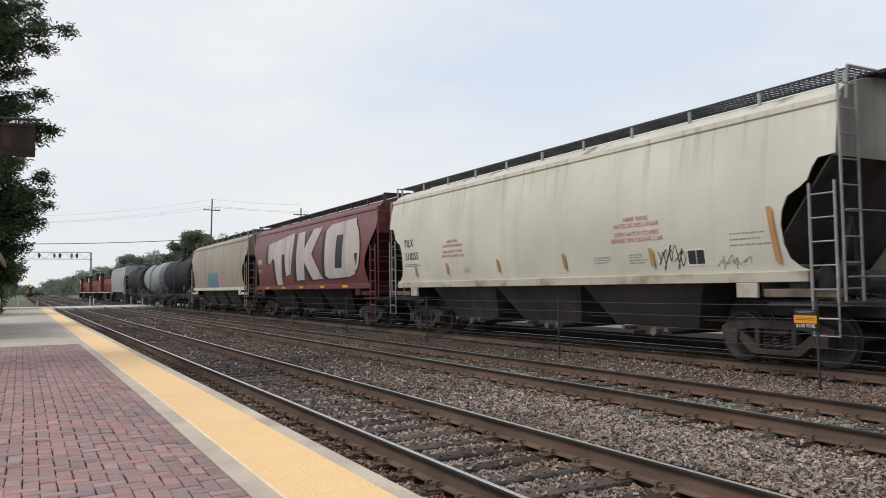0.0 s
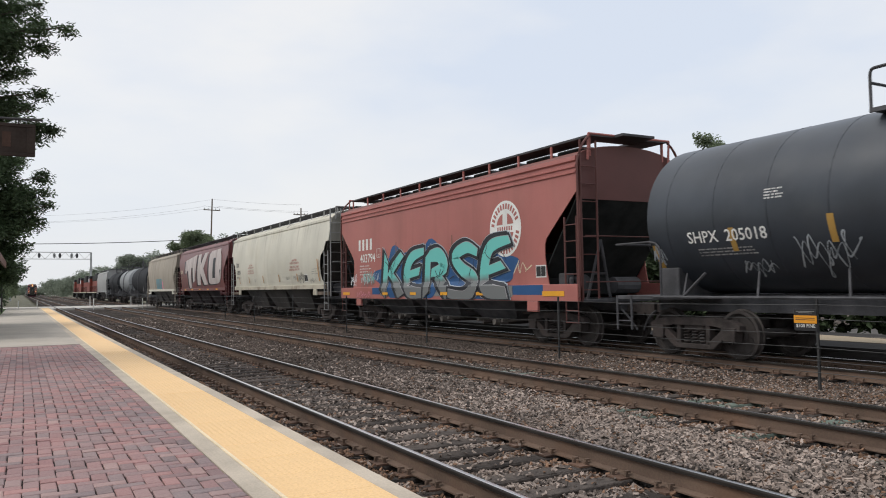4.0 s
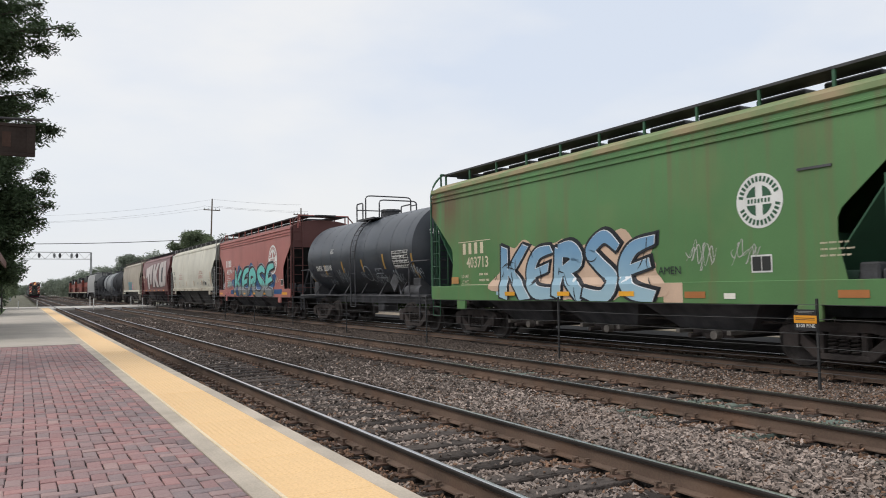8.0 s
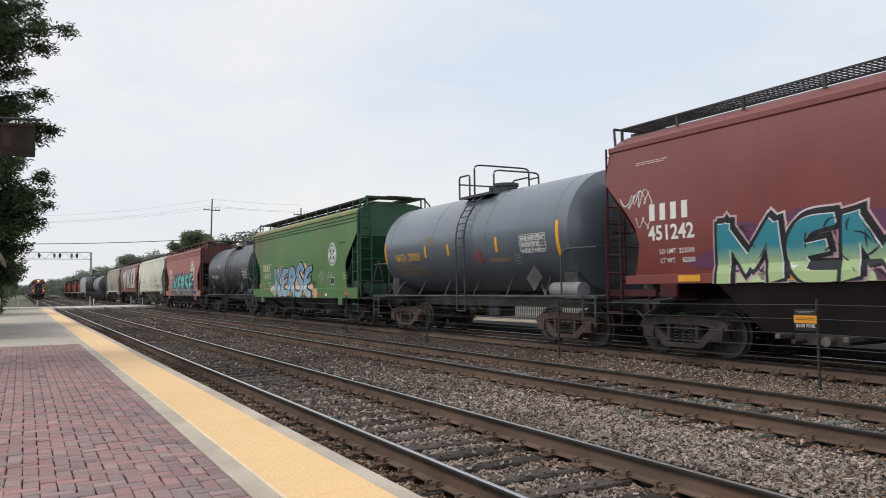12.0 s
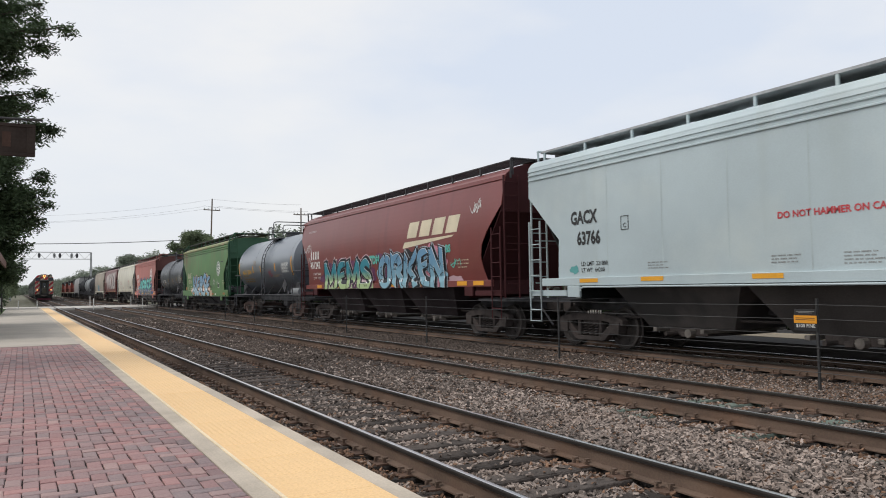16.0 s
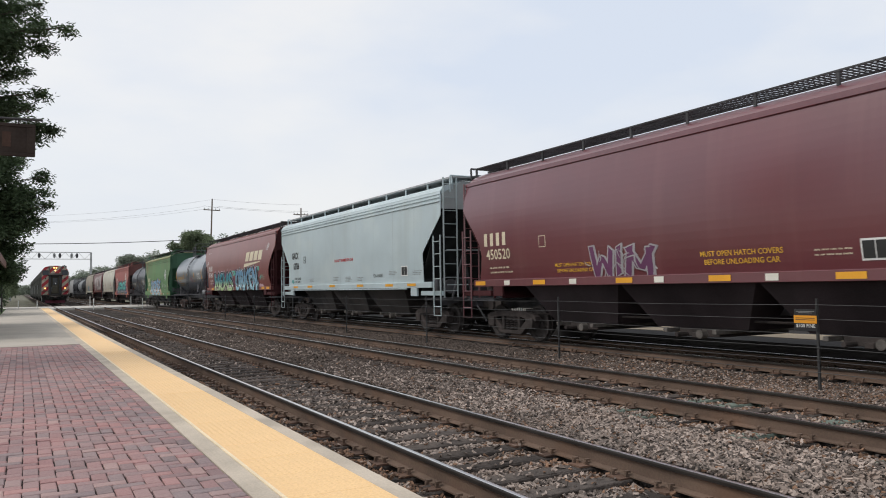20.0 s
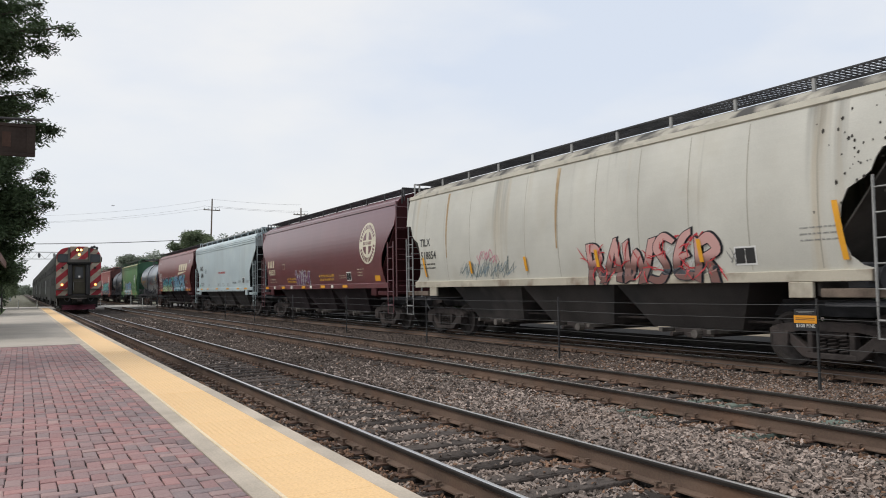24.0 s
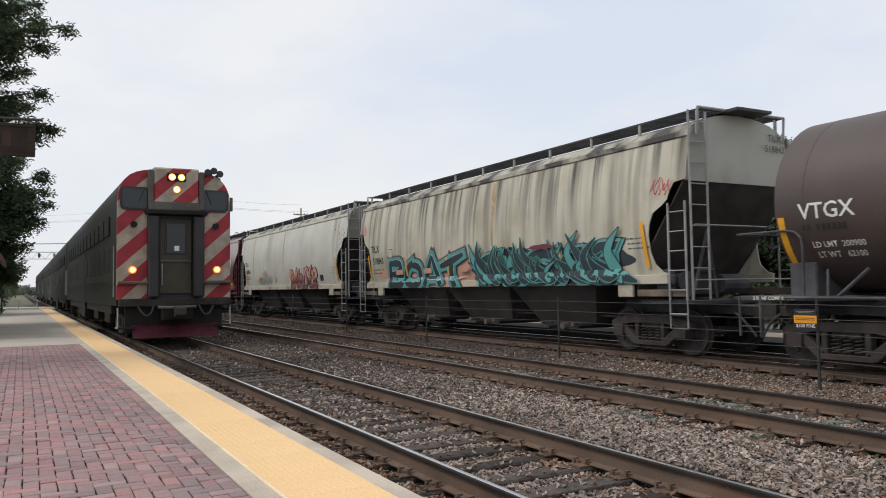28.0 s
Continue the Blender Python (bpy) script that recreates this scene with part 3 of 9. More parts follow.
def fence_between_tracks():
    t = thing("track_fence", "thin steel post and wire fence standing between the tracks", "fence")
    x = 10.24
    for i in range(-1, 14):
        y = 7.335 + 6.235 * i
        q = x + curve(y)
        post = boxes((q - 0.018, q + 0.018, y - 0.018, y + 0.018, -0.45, 1.18), bevel=0.004)
        part("post", post, M["steel_dark"], t)
    for z in (0.10, 0.27, 0.46, 0.66, 0.88, 1.09):
        pts = [(x - 0.028 + curve(1.10 + 6.235 * k / 4), 1.10 + 6.235 * k / 4, z - 0.02 * math.sin(math.pi * (k % 4) / 4)) for k in range(57)]
        part("wire", rod(bmesh.new(), pts, 0.0045, 4), M["wire"], t)
    s = thing("warning_sign", "small black sign with an orange band on a fence post", "sign")
    part("plate", boxes((x - 0.034, x - 0.026, 7.325, 7.70, 0.70, 1.02), bevel=0.003), M["sign_black"], s)
    part("band", boxes((x - 0.040, x - 0.0345, 7.32, 7.70, 0.815, 0.93)), M["sign_orange"], s, "orange band")
    for z, a, b in ((0.985, 7.36, 7.66), (0.965, 7.40, 7.62), (0.887, 7.35, 7.67), (0.862, 7.35, 7.67)):
        part("line", boxes((x - 0.0425, x - 0.0405 if z < 0.95 else x - 0.0345, a, b, z, z + 0.008)), M["black" if z < 0.95 else "faint"], s)
    tagged(part("lettering", text_side("$500 FINE", 0.075, 7.505, 0.775, lambda z: -(x - 0.036)), M["white"], s, "white lettering"), kind="stuff")


M["picket_white"] = paint("picket_white", (0.48, 0.46, 0.43), 0.7, stain=(0.20, 0.19, 0.17), stain_amount=0.7, scale=0.6)
M["sign_black"] = paint("sign_black", (0.02, 0.02, 0.022), 0.45)
M["sign_orange"] = paint("sign_orange", (0.80, 0.33, 0.02), 0.45)


# ---------------------------------------------------------------- trees
def leaf_cloud(name, clumps, per, size, mat, seed, flat=0.6, slim=0.26):
    """Small bent leaves scattered round the clump centres (x, y, z, radius)."""
    g = np.random.default_rng(seed)
    clumps = np.asarray(clumps, dtype=float)
    w = clumps[:, 3] ** 2
    pick = g.choice(len(clumps), size=per, p=w / w.sum())
    p = g.normal(size=(per, 3))
    p /= np.linalg.norm(p, axis=1)[:, None]
    p *= (g.random(per) ** 0.8 * 1.25)[:, None] * clumps[pick, 3][:, None] * (1, 1, flat)
    p += clumps[pick, :3]
    a, tilt = g.uniform(0, 2 * np.pi, per), g.uniform(-0.9, 0.5, per)
    d = np.c_[np.cos(a) * np.cos(tilt), np.sin(a) * np.cos(tilt), np.sin(tilt)]
    s = np.cross(d, g.normal(size=(per, 3)))
    s /= np.linalg.norm(s, axis=1)[:, None] + 1e-9
    L = size * g.uniform(0.6, 1.4, per)[:, None]
    nrm = np.cross(d, s)
    v = np.stack((p, p + d * L * 0.5 + s * L * slim + nrm * L * 0.06, p + d * L, p + d * L * 0.5 - s * L * slim + nrm * L * 0.06), axis=1).reshape(-1, 3)
    f = np.arange(per * 4).reshape(-1, 4)
    return raw_mesh(name, v, f, mat)


def tree(label, x, y, z0, height, spread, leaves, size, seed, mat="leaf", limbs=9, tips=(), low=0.35, group="", clump=0.9, start=0.3, slim=0.26):
    """Tapered trunk, forking limbs and a crown of leaf clumps along their outer ends."""
    r = random.Random(seed)
    t = thing("tree", label, "tree", group, at=pose(x, y, z0))
    bm = bmesh.new()
    top = Vector((r.uniform(-0.3, 0.3), r.uniform(-0.3, 0.3), height * 0.9))
    rad = height * 0.018 + 0.05
    rod(bm, [Vector((0, 0, -0.3)).lerp(top, k / 5) + Vector((r.uniform(-0.1, 0.1), r.uniform(-0.1, 0.1), 0)) * (k > 0) for k in range(6)], rad, 9, True, rad * 0.25)
    part("trunk", bm, M["bark"], t, smooth=True)
    clumps = []
    ends = [Vector(e) - Vector((x, y, z0)) for e in tips]
    for k in range(limbs):
        a = 2 * math.pi * (k * 0.382) + r.uniform(-0.3, 0.3)
        h = height * (low + (0.98 - low) * (k + 0.5) / limbs)
        reach = spread * (1 - ((h / height - 0.55) / 0.6) ** 2) * r.uniform(0.7, 1.05)
        ends.append(Vector((math.cos(a) * reach, math.sin(a) * reach, h)))
    for e in ends:
        base = Vector((0, 0, max(height * start, e.z - 0.3 * e.length)))
        mid = base.lerp(e, 0.55) + Vector((0, 0, 0.08 * e.length))
        bm = rod(bmesh.new(), [base, base.lerp(mid, 0.5), mid, mid.lerp(e, 0.5), e], rad * 0.4, 6, True, 0.012)
        for q in range(7):
            f = 0.35 + 0.65 * q / 6
            c = (base.lerp(mid, f / 0.55) if f < 0.55 else mid.lerp(e, (f - 0.55) / 0.45))
            j = Vector((r.uniform(-1, 1), r.uniform(-1, 1), r.uniform(-0.7, 0.7))) * clump * 0.7 * (1 - 0.6 * (q > 4))
            rr = clump * r.uniform(0.45, 0.8) * (0.55 if q == 6 else 1)
            clumps.append((*(c + j), rr))
            if q > 1:
                rod(bm, [c, c + j * 1.1], rad * 0.1, 4, True, 0.006)
        part("limb", bm, M["bark"], t, smooth=True)
    part("crown", leaf_cloud("crown", clumps, leaves, size, M[mat], seed, slim=slim), None, t, "dark green leaves" if mat == "leaf" else "hazy green leaves")
    return t


def woods(name, label, spots, leaves, size, seed, mat="leaf_far", base=0.8):
    """Far trees seen as one mass."""
    r, clumps = random.Random(seed), []
    for x, y, top, spread in spots:
        for k in range(26):
            a, q = r.uniform(0, 2 * math.pi), r.random() ** 0.5
            h = r.random()
            clumps.append((x + math.cos(a) * spread * q * (1 - 0.45 * h), y + math.sin(a) * spread * q, base + (top - 0.8 - base) * h ** 0.75, spread * r.uniform(0.22, 0.4)))
    ob = new(name, leaf_cloud(name, clumps, leaves, size, M[mat], seed, 0.8))
    tagged(ob, label, "trees", kind="stuff")


def trees():
    tree("tall honey locust with feathery dark leaves beside the platform", -3.0, 18.0, 0.0, 10.5, 3.2, 170000, 0.105, 11, limbs=16, slim=0.13,
         tips=((0.66, 17.6, 6.98), (0.2, 18.2, 7.6), (0.1, 17.2, 6.75), (-0.3, 17.8, 7.2), (0.42, 18.0, 4.95), (0.1, 17.7, 5.55), (0.0, 17.4, 5.1), (-0.5, 18.3, 4.7), (-0.5, 17.4, 8.0),
               (-0.9, 17.6, 5.2), (-0.8, 17.0, 6.0), (-0.35, 17.5, 6.15), (-0.15, 17.9, 5.95), (-0.7, 17.8, 6.4), (-1.1, 17.4, 5.7), (-0.45, 18.2, 5.3), (-0.6, 17.2, 5.7), (-1.0, 17.9, 6.8), (-1.2, 17.0, 7.4), (-1.3, 17.3, 4.6), (-0.9, 18.0, 4.1)), low=0.35, clump=0.55, start=0.22)
    tree("full dark green street tree beyond the platform shelter", -3.2, 36.0, 0.0, 8.5, 3.4, 140000, 0.14, 12, limbs=18, slim=0.2,
         tips=((0.75, 35.5, 5.75), (0.65, 36.0, 6.3), (0.75, 35.0, 5.0), (0.1, 35.4, 4.4), (-0.3, 35.2, 3.4), (-0.5, 36.1, 6.9), (-0.2, 35.0, 5.5), (-0.4, 35.2, 4.8), (-0.5, 34.8, 4.0),
               (-0.6, 35.4, 3.0), (-0.9, 35.0, 6.2), (-1.0, 35.0, 2.6), (-1.4, 34.6, 4.4), (-1.4, 34.4, 3.4), (-1.0, 35.6, 7.4)), low=0.22, clump=1.0, start=0.2)
    tree("dark green street tree along the far platform walk", -4.2, 55.0, 0.0, 8.0, 3.8, 36000, 0.22, 13, limbs=18, low=0.15, clump=1.3, start=0.15)
    tree("dark green street tree near the crossing", -5.0, 74.0, 0.0, 8.5, 4.4, 30000, 0.28, 14, limbs=18, low=0.12, clump=1.5, start=0.12)
    tree("rounded green tree behind the freight train", 20.3, 110.0, -0.4, 9.9, 3.5, 50000, 0.28, 15, "leaf_far", 22, low=0.3, clump=1.3)
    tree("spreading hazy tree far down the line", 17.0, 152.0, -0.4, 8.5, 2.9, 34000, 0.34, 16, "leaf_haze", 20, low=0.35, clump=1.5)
    tree("leafy tree top behind the house", 35.0, 29.3, -0.4, 10.6, 4.1, 26000, 0.17, 17, "leaf_far", 15, low=0.35, clump=0.8)
    r = random.Random(2)
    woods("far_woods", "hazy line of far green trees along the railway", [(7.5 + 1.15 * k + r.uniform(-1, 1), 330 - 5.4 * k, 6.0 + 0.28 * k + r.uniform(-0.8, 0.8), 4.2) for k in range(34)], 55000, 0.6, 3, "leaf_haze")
    woods("far_woods", "dark green trees along the line beyond the crossing", [(-3.6 - 0.006 * 15 * k + r.uniform(-0.4, 0.3), 98 + 15 * k, 7.5 + 0.02 * 15 * k + r.uniform(-0.8, 0.8), 2.5) for k in range(13)], 45000, 0.38, 4)
    woods("lawn_shrubs", "dark green shrubs along the lawn beside the platform walk", [(-3.0 + r.uniform(-0.3, 0.3), 50 + 2.2 * k, 3.0 + r.uniform(-0.4, 0.5), 1.3) for k in range(13)], 30000, 0.17, 7, "leaf", 0.3)
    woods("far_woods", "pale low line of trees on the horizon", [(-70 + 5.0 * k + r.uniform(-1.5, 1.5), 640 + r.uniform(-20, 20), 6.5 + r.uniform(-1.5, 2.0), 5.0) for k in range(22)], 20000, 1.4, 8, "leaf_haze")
    woods("garden_shrubs", "green garden shrubs behind the far platform", [(24 + r.uniform(-1.5, 1.5), 34 + 4.2 * k, 3.2 + r.uniform(-0.5, 0.8), 2.0) for k in range(15)], 30000, 0.22, 5)
    woods("garden_trees", "dark green garden trees beyond the street", [(29.5 + r.uniform(-1.0, 1.0), 24.5 + 2.1 * k, 5.0 + r.uniform(-0.6, 0.8), 1.7) for k in range(10)], 60000, 0.26, 9, "leaf_hedge", 0.1)
    woods("garden_trees", "dense dark trees at the end of the house", [(33.5 + r.uniform(-0.8, 0.8), 22.5 + 1.6 * k, 5.6 + r.uniform(-0.6, 0.8), 1.7) for k in range(12)], 70000, 0.34, 10, "leaf_hedge", 0.1)
    woods("hedge", "low dense dark hedge behind the far platform", [(19.0 + r.uniform(-0.2, 0.2), -6 + 1.5 * k, 1.95 + r.uniform(-0.2, 0.25), 0.75) for k in range(60)], 100000, 0.22, 6, "leaf_hedge", 0.15)


# ---------------------------------------------------------------- line-side things
def utility_pole(label, x, y, top, arms, lean=0.0):
    t = thing("utility_pole", label, "utility pole", "poles along the line", at=pose(x, y, -0.4, 0, lean, 0))
    part("pole", rod(bmesh.new(), [(0, 0, -0.3), (0, 0, top + 0.4)], 0.14, 10, True, 0.09), M["pole_wood"], t, smooth=True)
    for z, w in arms:
        part("crossarm", boxes((-w, w, -0.07, 0.07, z + 0.34, z + 0.46), bevel=0.01), M["pole_wood"], t)
        for k in (-0.9, -0.45, 0.45, 0.9):
            part("insulator", rods([(w * k, 0, z + 0.46), (w * k, 0, z + 0.66)], r=0.05, n=8), M["steel_grey"], t)


def cable(label, a, b, sag, r=0.02):
    a, b = Vector(a), Vector(b)
    ob = new("overhead_wire", finish(rod(bmesh.new(), [a.lerp(b, k / 16) - Vector((0, 0, sag * 4 * (k / 16) * (1 - k / 16))) for k in range(17)], r, 5), "overhead_wire", M["cable"]))
    tagged(ob, label, "wire")


def poles_and_wires():
    utility_pole("tall wooden utility pole with a crossarm beyond the freight train", 22.5, 110.0, 14.35, ((12.75, 1.15),), 1.6)
    utility_pole("wooden utility pole with a crossarm seen above the train", 34.2, 105.0, 12.95, ((12.0, 1.1),))
    for z, dx in ((13.3, -1.0), (13.3, 1.0), (14.3, 0.0)):
        cable("thin dark wire running between utility poles", (22.7 + dx, 110, z), (34.2 + dx, 105.0, z - 0.9 + 0.1 * dx), 0.15, 0.011)
    for z, dx in ((13.2, -1.0), (13.2, 1.0), (14.2, 0.0)):
        cable("thin dark wire running between utility poles", (22.7 + dx, 110, z), (-18 + dx, 150.0, z + 1.0), 1.6, 0.009)
    cable("thick dark cable hanging across the tracks", (-16.0, 110.0, 7.75), (22.4, 110.0, 8.7), 0.5, 0.045)


def signal_bridge():
    t = thing("signal_bridge", "grey steel signal bridge spanning the tracks", "signal bridge", at=pose(0, 215, -0.4))
    z0, z1 = 10.3, 12.0
    for x in (14.5, -3.4):
        part("post", boxes((x - 0.22, x + 0.22, -0.22, 0.22, 0, z1)), M["steel_grey"], t)
    for z in (z0, z1):
        for y in (-0.5, 0.5):
            part("chord", boxes((-3.4, 14.5, y - 0.05, y + 0.05, z - 0.06, z + 0.06)), M["steel_grey"], t)
    n = 12
    for i in range(n):
        a, b = -3.4 + 17.9 * i / n, -3.4 + 17.9 * (i + 1) / n
        part("lattice", rods([(a, -0.5, z0 if i % 2 else z1), (b, -0.5, z1 if i % 2 else z0)], r=0.04, n=5), M["steel_grey"], t)
    for x in (2.75, 6.1, 7.35, 10.0, 11.2):
        grey = x in (6.1, 10.0)
        bm = bmesh.new()
        rim = [(x + 0.33 * math.cos(2 * math.pi * k / 20), 0.62 * math.sin(2 * math.pi * k / 20)) for k in range(20)]
        bm.faces.new([bm.verts.new((u, 0.0, (z0 + z1) / 2 + v)) for u, v in rim])
        thicken(bm, (0, 0.06, 0))
        h = part("signal_head", bm, M["steel_grey" if grey else "under"], t, "grey back of an oval signal head" if grey else "black oval signal head", at=pose(0, -0.75, 0))
        for k in range(3):
            z = (z0 + z1) / 2 - 0.36 + 0.36 * k
            part("hood", rods([(x, 0.0, z), (x, -0.25, z)], r=0.10, n=8), M["under"], h)


def hanging_sign():
    t = thing("station_sign", "dark wooden station sign hanging from a bracket arm", "sign", at=pose(0, 10.5, 0))
    part("post", rods([(-1.75, 0, PLAT_Z), (-1.75, 0, 4.1)], r=0.06, n=10), M["sign_wood"], t)
    part("base", rods([(-1.75, 0, PLAT_Z), (-1.75, 0, PLAT_Z + 0.35)], r=0.11, n=10), M["sign_wood"], t)
    part("arm", rods([(-1.75, 0, 3.50), (0.16, 0, 3.545)], r=0.016, n=8), M["steel_dark"], t, "thin dark bracket arm")
    part("brace", rods(bend((-1.75, 0, 4.0), (-1.2, 0, 3.95), (-1.0, 0, 3.52), 5), r=0.014, n=6), M["steel_dark"], t)
    part("board", boxes((-1.45, 0.075, -0.03, 0.03, 3.085, 3.47), bevel=0.012), M["sign_wood"], t)
    for x0, x1, z0, z1 in ((-1.45, 0.08, 3.435, 3.475), (-1.45, 0.08, 3.08, 3.12), (-0.02, 0.08, 3.12, 3.435)):
        part("moulding", boxes((x0, x1, -0.042, -0.031, z0, z1), bevel=0.004), M["sign_wood"], t)
    for k in range(7):
        x = -1.32 + 0.175 * k
        part("letter_bar", boxes((x, x + 0.09, -0.036, -0.0315, 3.19, 3.37)), M["sign_letter"], t, "faded reddish letter bar")
    for x in (-1.2, -0.1):
        part("hook", rods([(x, 0, 3.47), (x, 0, 3.53)], r=0.01, n=6), M["steel_dark"], t)


def shelter():
    t = thing("platform_shelter", "small platform shelter with a hipped roof and red eaves", "shelter", at=pose(-2.35, 30.2, PLAT_Z))
    for x, y in product((-1.2, 1.2), (-4, -1.3, 1.3, 4)):
        p = part("post", boxes((x - 0.08, x + 0.08, y - 0.08, y + 0.08, -0.3, 2.35), bevel=0.01), M["sign_wood"], t)
    bm = bmesh.new()
    lo = [bm.verts.new(p) for p in ((-1.65, -4.8, 2.5), (1.65, -4.8, 2.5), (1.65, 4.8, 2.5), (-1.65, 4.8, 2.5))]
    hi = [bm.verts.new(p) for p in ((0, -3.0, 3.85), (0, 3.0, 3.85))]
    bm.faces.new(lo[::-1])
    for f in ((lo[0], lo[1], hi[0]), (lo[2], lo[3], hi[1]), (lo[1], lo[2], hi[1], hi[0]), (lo[3], lo[0], hi[0], hi[1])):
        bm.faces.new(f)
    part("roof", bm, M["shelter_roof"], t, "dark shingled roof")
    for x in (-1.66, 1.60):
        part("eave", boxes((x, x + 0.06, -4.85, 4.85, 2.28, 2.52)), M["shelter_red"], t, "red eave board")
    for y in (-4.86, 4.80):
        part("eave", boxes((-1.6, 1.6, y, y + 0.06, 2.28, 2.52)), M["shelter_red"], t, "red eave board")
    part("bench", boxes((-1.0, -0.6, -3, 3, 0.42, 0.48), (-0.95, -0.65, -2.8, -2.7, 0, 0.42), (-0.95, -0.65, 2.7, 2.8, 0, 0.42)), M["sign_wood"], t)


def lineside():
    g = new("lawn", finish(boxes((-60, -1.12, 21.4, 78.5, -0.5, 0.10)), "lawn", M["grass"]))
    tagged(g, "mown grass strip beside the platform walk", "grass", kind="structure")
    for x, y, h in ((-1.5, 62.0, 2.6), (-1.9, 70.0, 3.6), (-1.4, 50.0, 1.1)):
        p = thing("walk_post", "slim grey post beside the platform walk", "post", "posts along the walk", at=pose(x, y, 0.1))
        part("pole", rods([(0, 0, -0.1), (0, 0, h)], r=0.05, n=8), M["steel_dark"], p)
        part("head", boxes((-0.16, 0.16, -0.05, 0.05, h - 0.4, h)), M["steel_grey"], p)
    r = thing("guard_rail", "long white railing far down the line", "railing", at=pose(12.9, 330, -0.45))
    level = lambda y: 2.9 - 1.1 * min(1.0, y / 160) + 0.25 * math.sin(y / 26)
    part("rail", rods([(-0.0035 * y, y, level(y)) for y in range(0, 441, 20)], r=0.36, n=5), M["white"], r)
    for k in range(16):
        y = 440 * k / 15
        part("baluster", rods([(-0.0035 * y, y, 0), (-0.0035 * y, y, level(y))], r=0.14, n=5), M["white"], r)


def far_platform():
    t = thing("far_platform", "low concrete platform with a yellow edge beyond the freight train", "platform", kind="structure")
    part("slab", boxes((14.10, 18.0, -20, 77, -0.5, 0.14)), M["dark_paving"], t, "dark asphalt walkway")
    part("walk_strip", boxes((15.4, 16.9, -20, 77, 0.14, 0.150)), M["walk_tan"], t, "pale tan walkway strip")
    f = thing("picket_fence", "low white picket fence along the back of the far platform", "fence")
    picket = finish(plate(bmesh.new(), [(-0.032, 0.10), (0.032, 0.10), (0.032, 0.74), (0.0, 0.79), (-0.032, 0.74)], -0.012, 0.012), "picket", M["picket_white"])
    for k in range(54):
        part("picket", picket, None, f, at=pose(18.06, 21.5 + 0.135 * k, 0))
    for z in (0.28, 0.60):
        part("rail", boxes((18.075, 18.11, 21.4, 28.8, z - 0.03, z + 0.03)), M["picket_white"], f)
    s = new("street", finish(boxes((19.5, 27.0, -60, 79.5, -0.52, -0.30)), "street", M["asphalt"]))
    tagged(s, "grey asphalt street beyond the far platform", "road", kind="structure")
    # house beyond the street
    h = thing("house", "grey house with a pale tiled roof beyond the far platform", "house", at=pose(31.5, 10.5, -0.4))
    part("wall", boxes((-1.5, 8.5, -8, 11.2, 0, 4.45)), M["house_wall"], h, "grey-brown walls")
    part("beam", boxes((-1.95, -1.55, -8.4, 11.6, 4.85, 5.15), bevel=0.01), M["shelter_red"], h, "dark red eaves beam")
    part("soffit", boxes((-2.05, 9.05, -8.7, 11.9, 5.153, 5.21)), M["sign_wood"], h)
    part("fascia", boxes((-2.14, -2.06, -8.9, 12.1, 5.10, 5.38), bevel=0.008), M["fascia"], h, "grey-green fascia board")
    bm = bmesh.new()
    a = [bm.verts.new(p) for p in ((-2.1, -8.9, 5.385), (-2.1, 12.1, 5.385), (9.1, 12.1, 5.385), (9.1, -8.9, 5.385))]
    b = [bm.verts.new(p) for p in ((3.5, -5.0, 7.9), (3.5, 8.0, 7.9))]
    for q in ((a[0], a[1], b[1], b[0]), (a[1], a[2], b[1]), (a[2], a[3], b[0], b[1]), (a[3], a[0], b[0]), a[::-1]):
        bm.faces.new(q)
    part("roof", bm, M["roof_tile"], h, "pale tiled hipped roof")
    for k in range(22):
        f0, f1 = k / 22, (k + 1) / 22
        bm = bmesh.new()
        for dz, c in ((0.075, f0 - 0.006), (0.02, f1)):
            bm.verts.new((-2.1 + 5.6 * c, -8.9 + 3.9 * c, 5.385 + 2.515 * c + dz))
            bm.verts.new((-2.1 + 5.6 * c, 12.1 - 4.1 * c, 5.385 + 2.515 * c + dz))
        bm.verts.ensure_lookup_table()
        v = bm.verts
        bm.faces.new((v[0], v[1], v[3], v[2]))
        thicken(bm, (0, 0, -0.05))
        part("tile_course", bm, M["roof_tile"], h)
    for y0, y1, z0, z1 in ((2.4, 5.4, 0.0, 2.35), (6.6, 7.5, 2.75, 3.45), (-1.0, 0.6, 1.6, 3.0), (-5.2, -3.4, 1.6, 3.0), (9.3, 10.3, 2.75, 3.45)):
        w = part("window" if z0 else "garage_door", boxes((-1.56, -1.503, y0, y1, z0, z1), bevel=0.01), M["white"], h, "white frame" if z0 else "white panelled garage door")
        if z0:
            part("pane", boxes((-1.58, -1.562, y0 + 0.10, y1 - 0.10, z0 + 0.10, z1 - 0.10)), M["pane"], w)
        else:
            for q in range(3):
                part("panel", boxes((-1.585, -1.562, y0 + 0.1, y1 - 0.1, 0.12 + 0.74 * q, 0.12 + 0.74 * q + 0.62)), M["white"], w)
    part("white_panel", boxes((-1.56, -1.503, 6.2, 8.6, 1.55, 2.25), bevel=0.01), M["white"], h, "white painted panel")


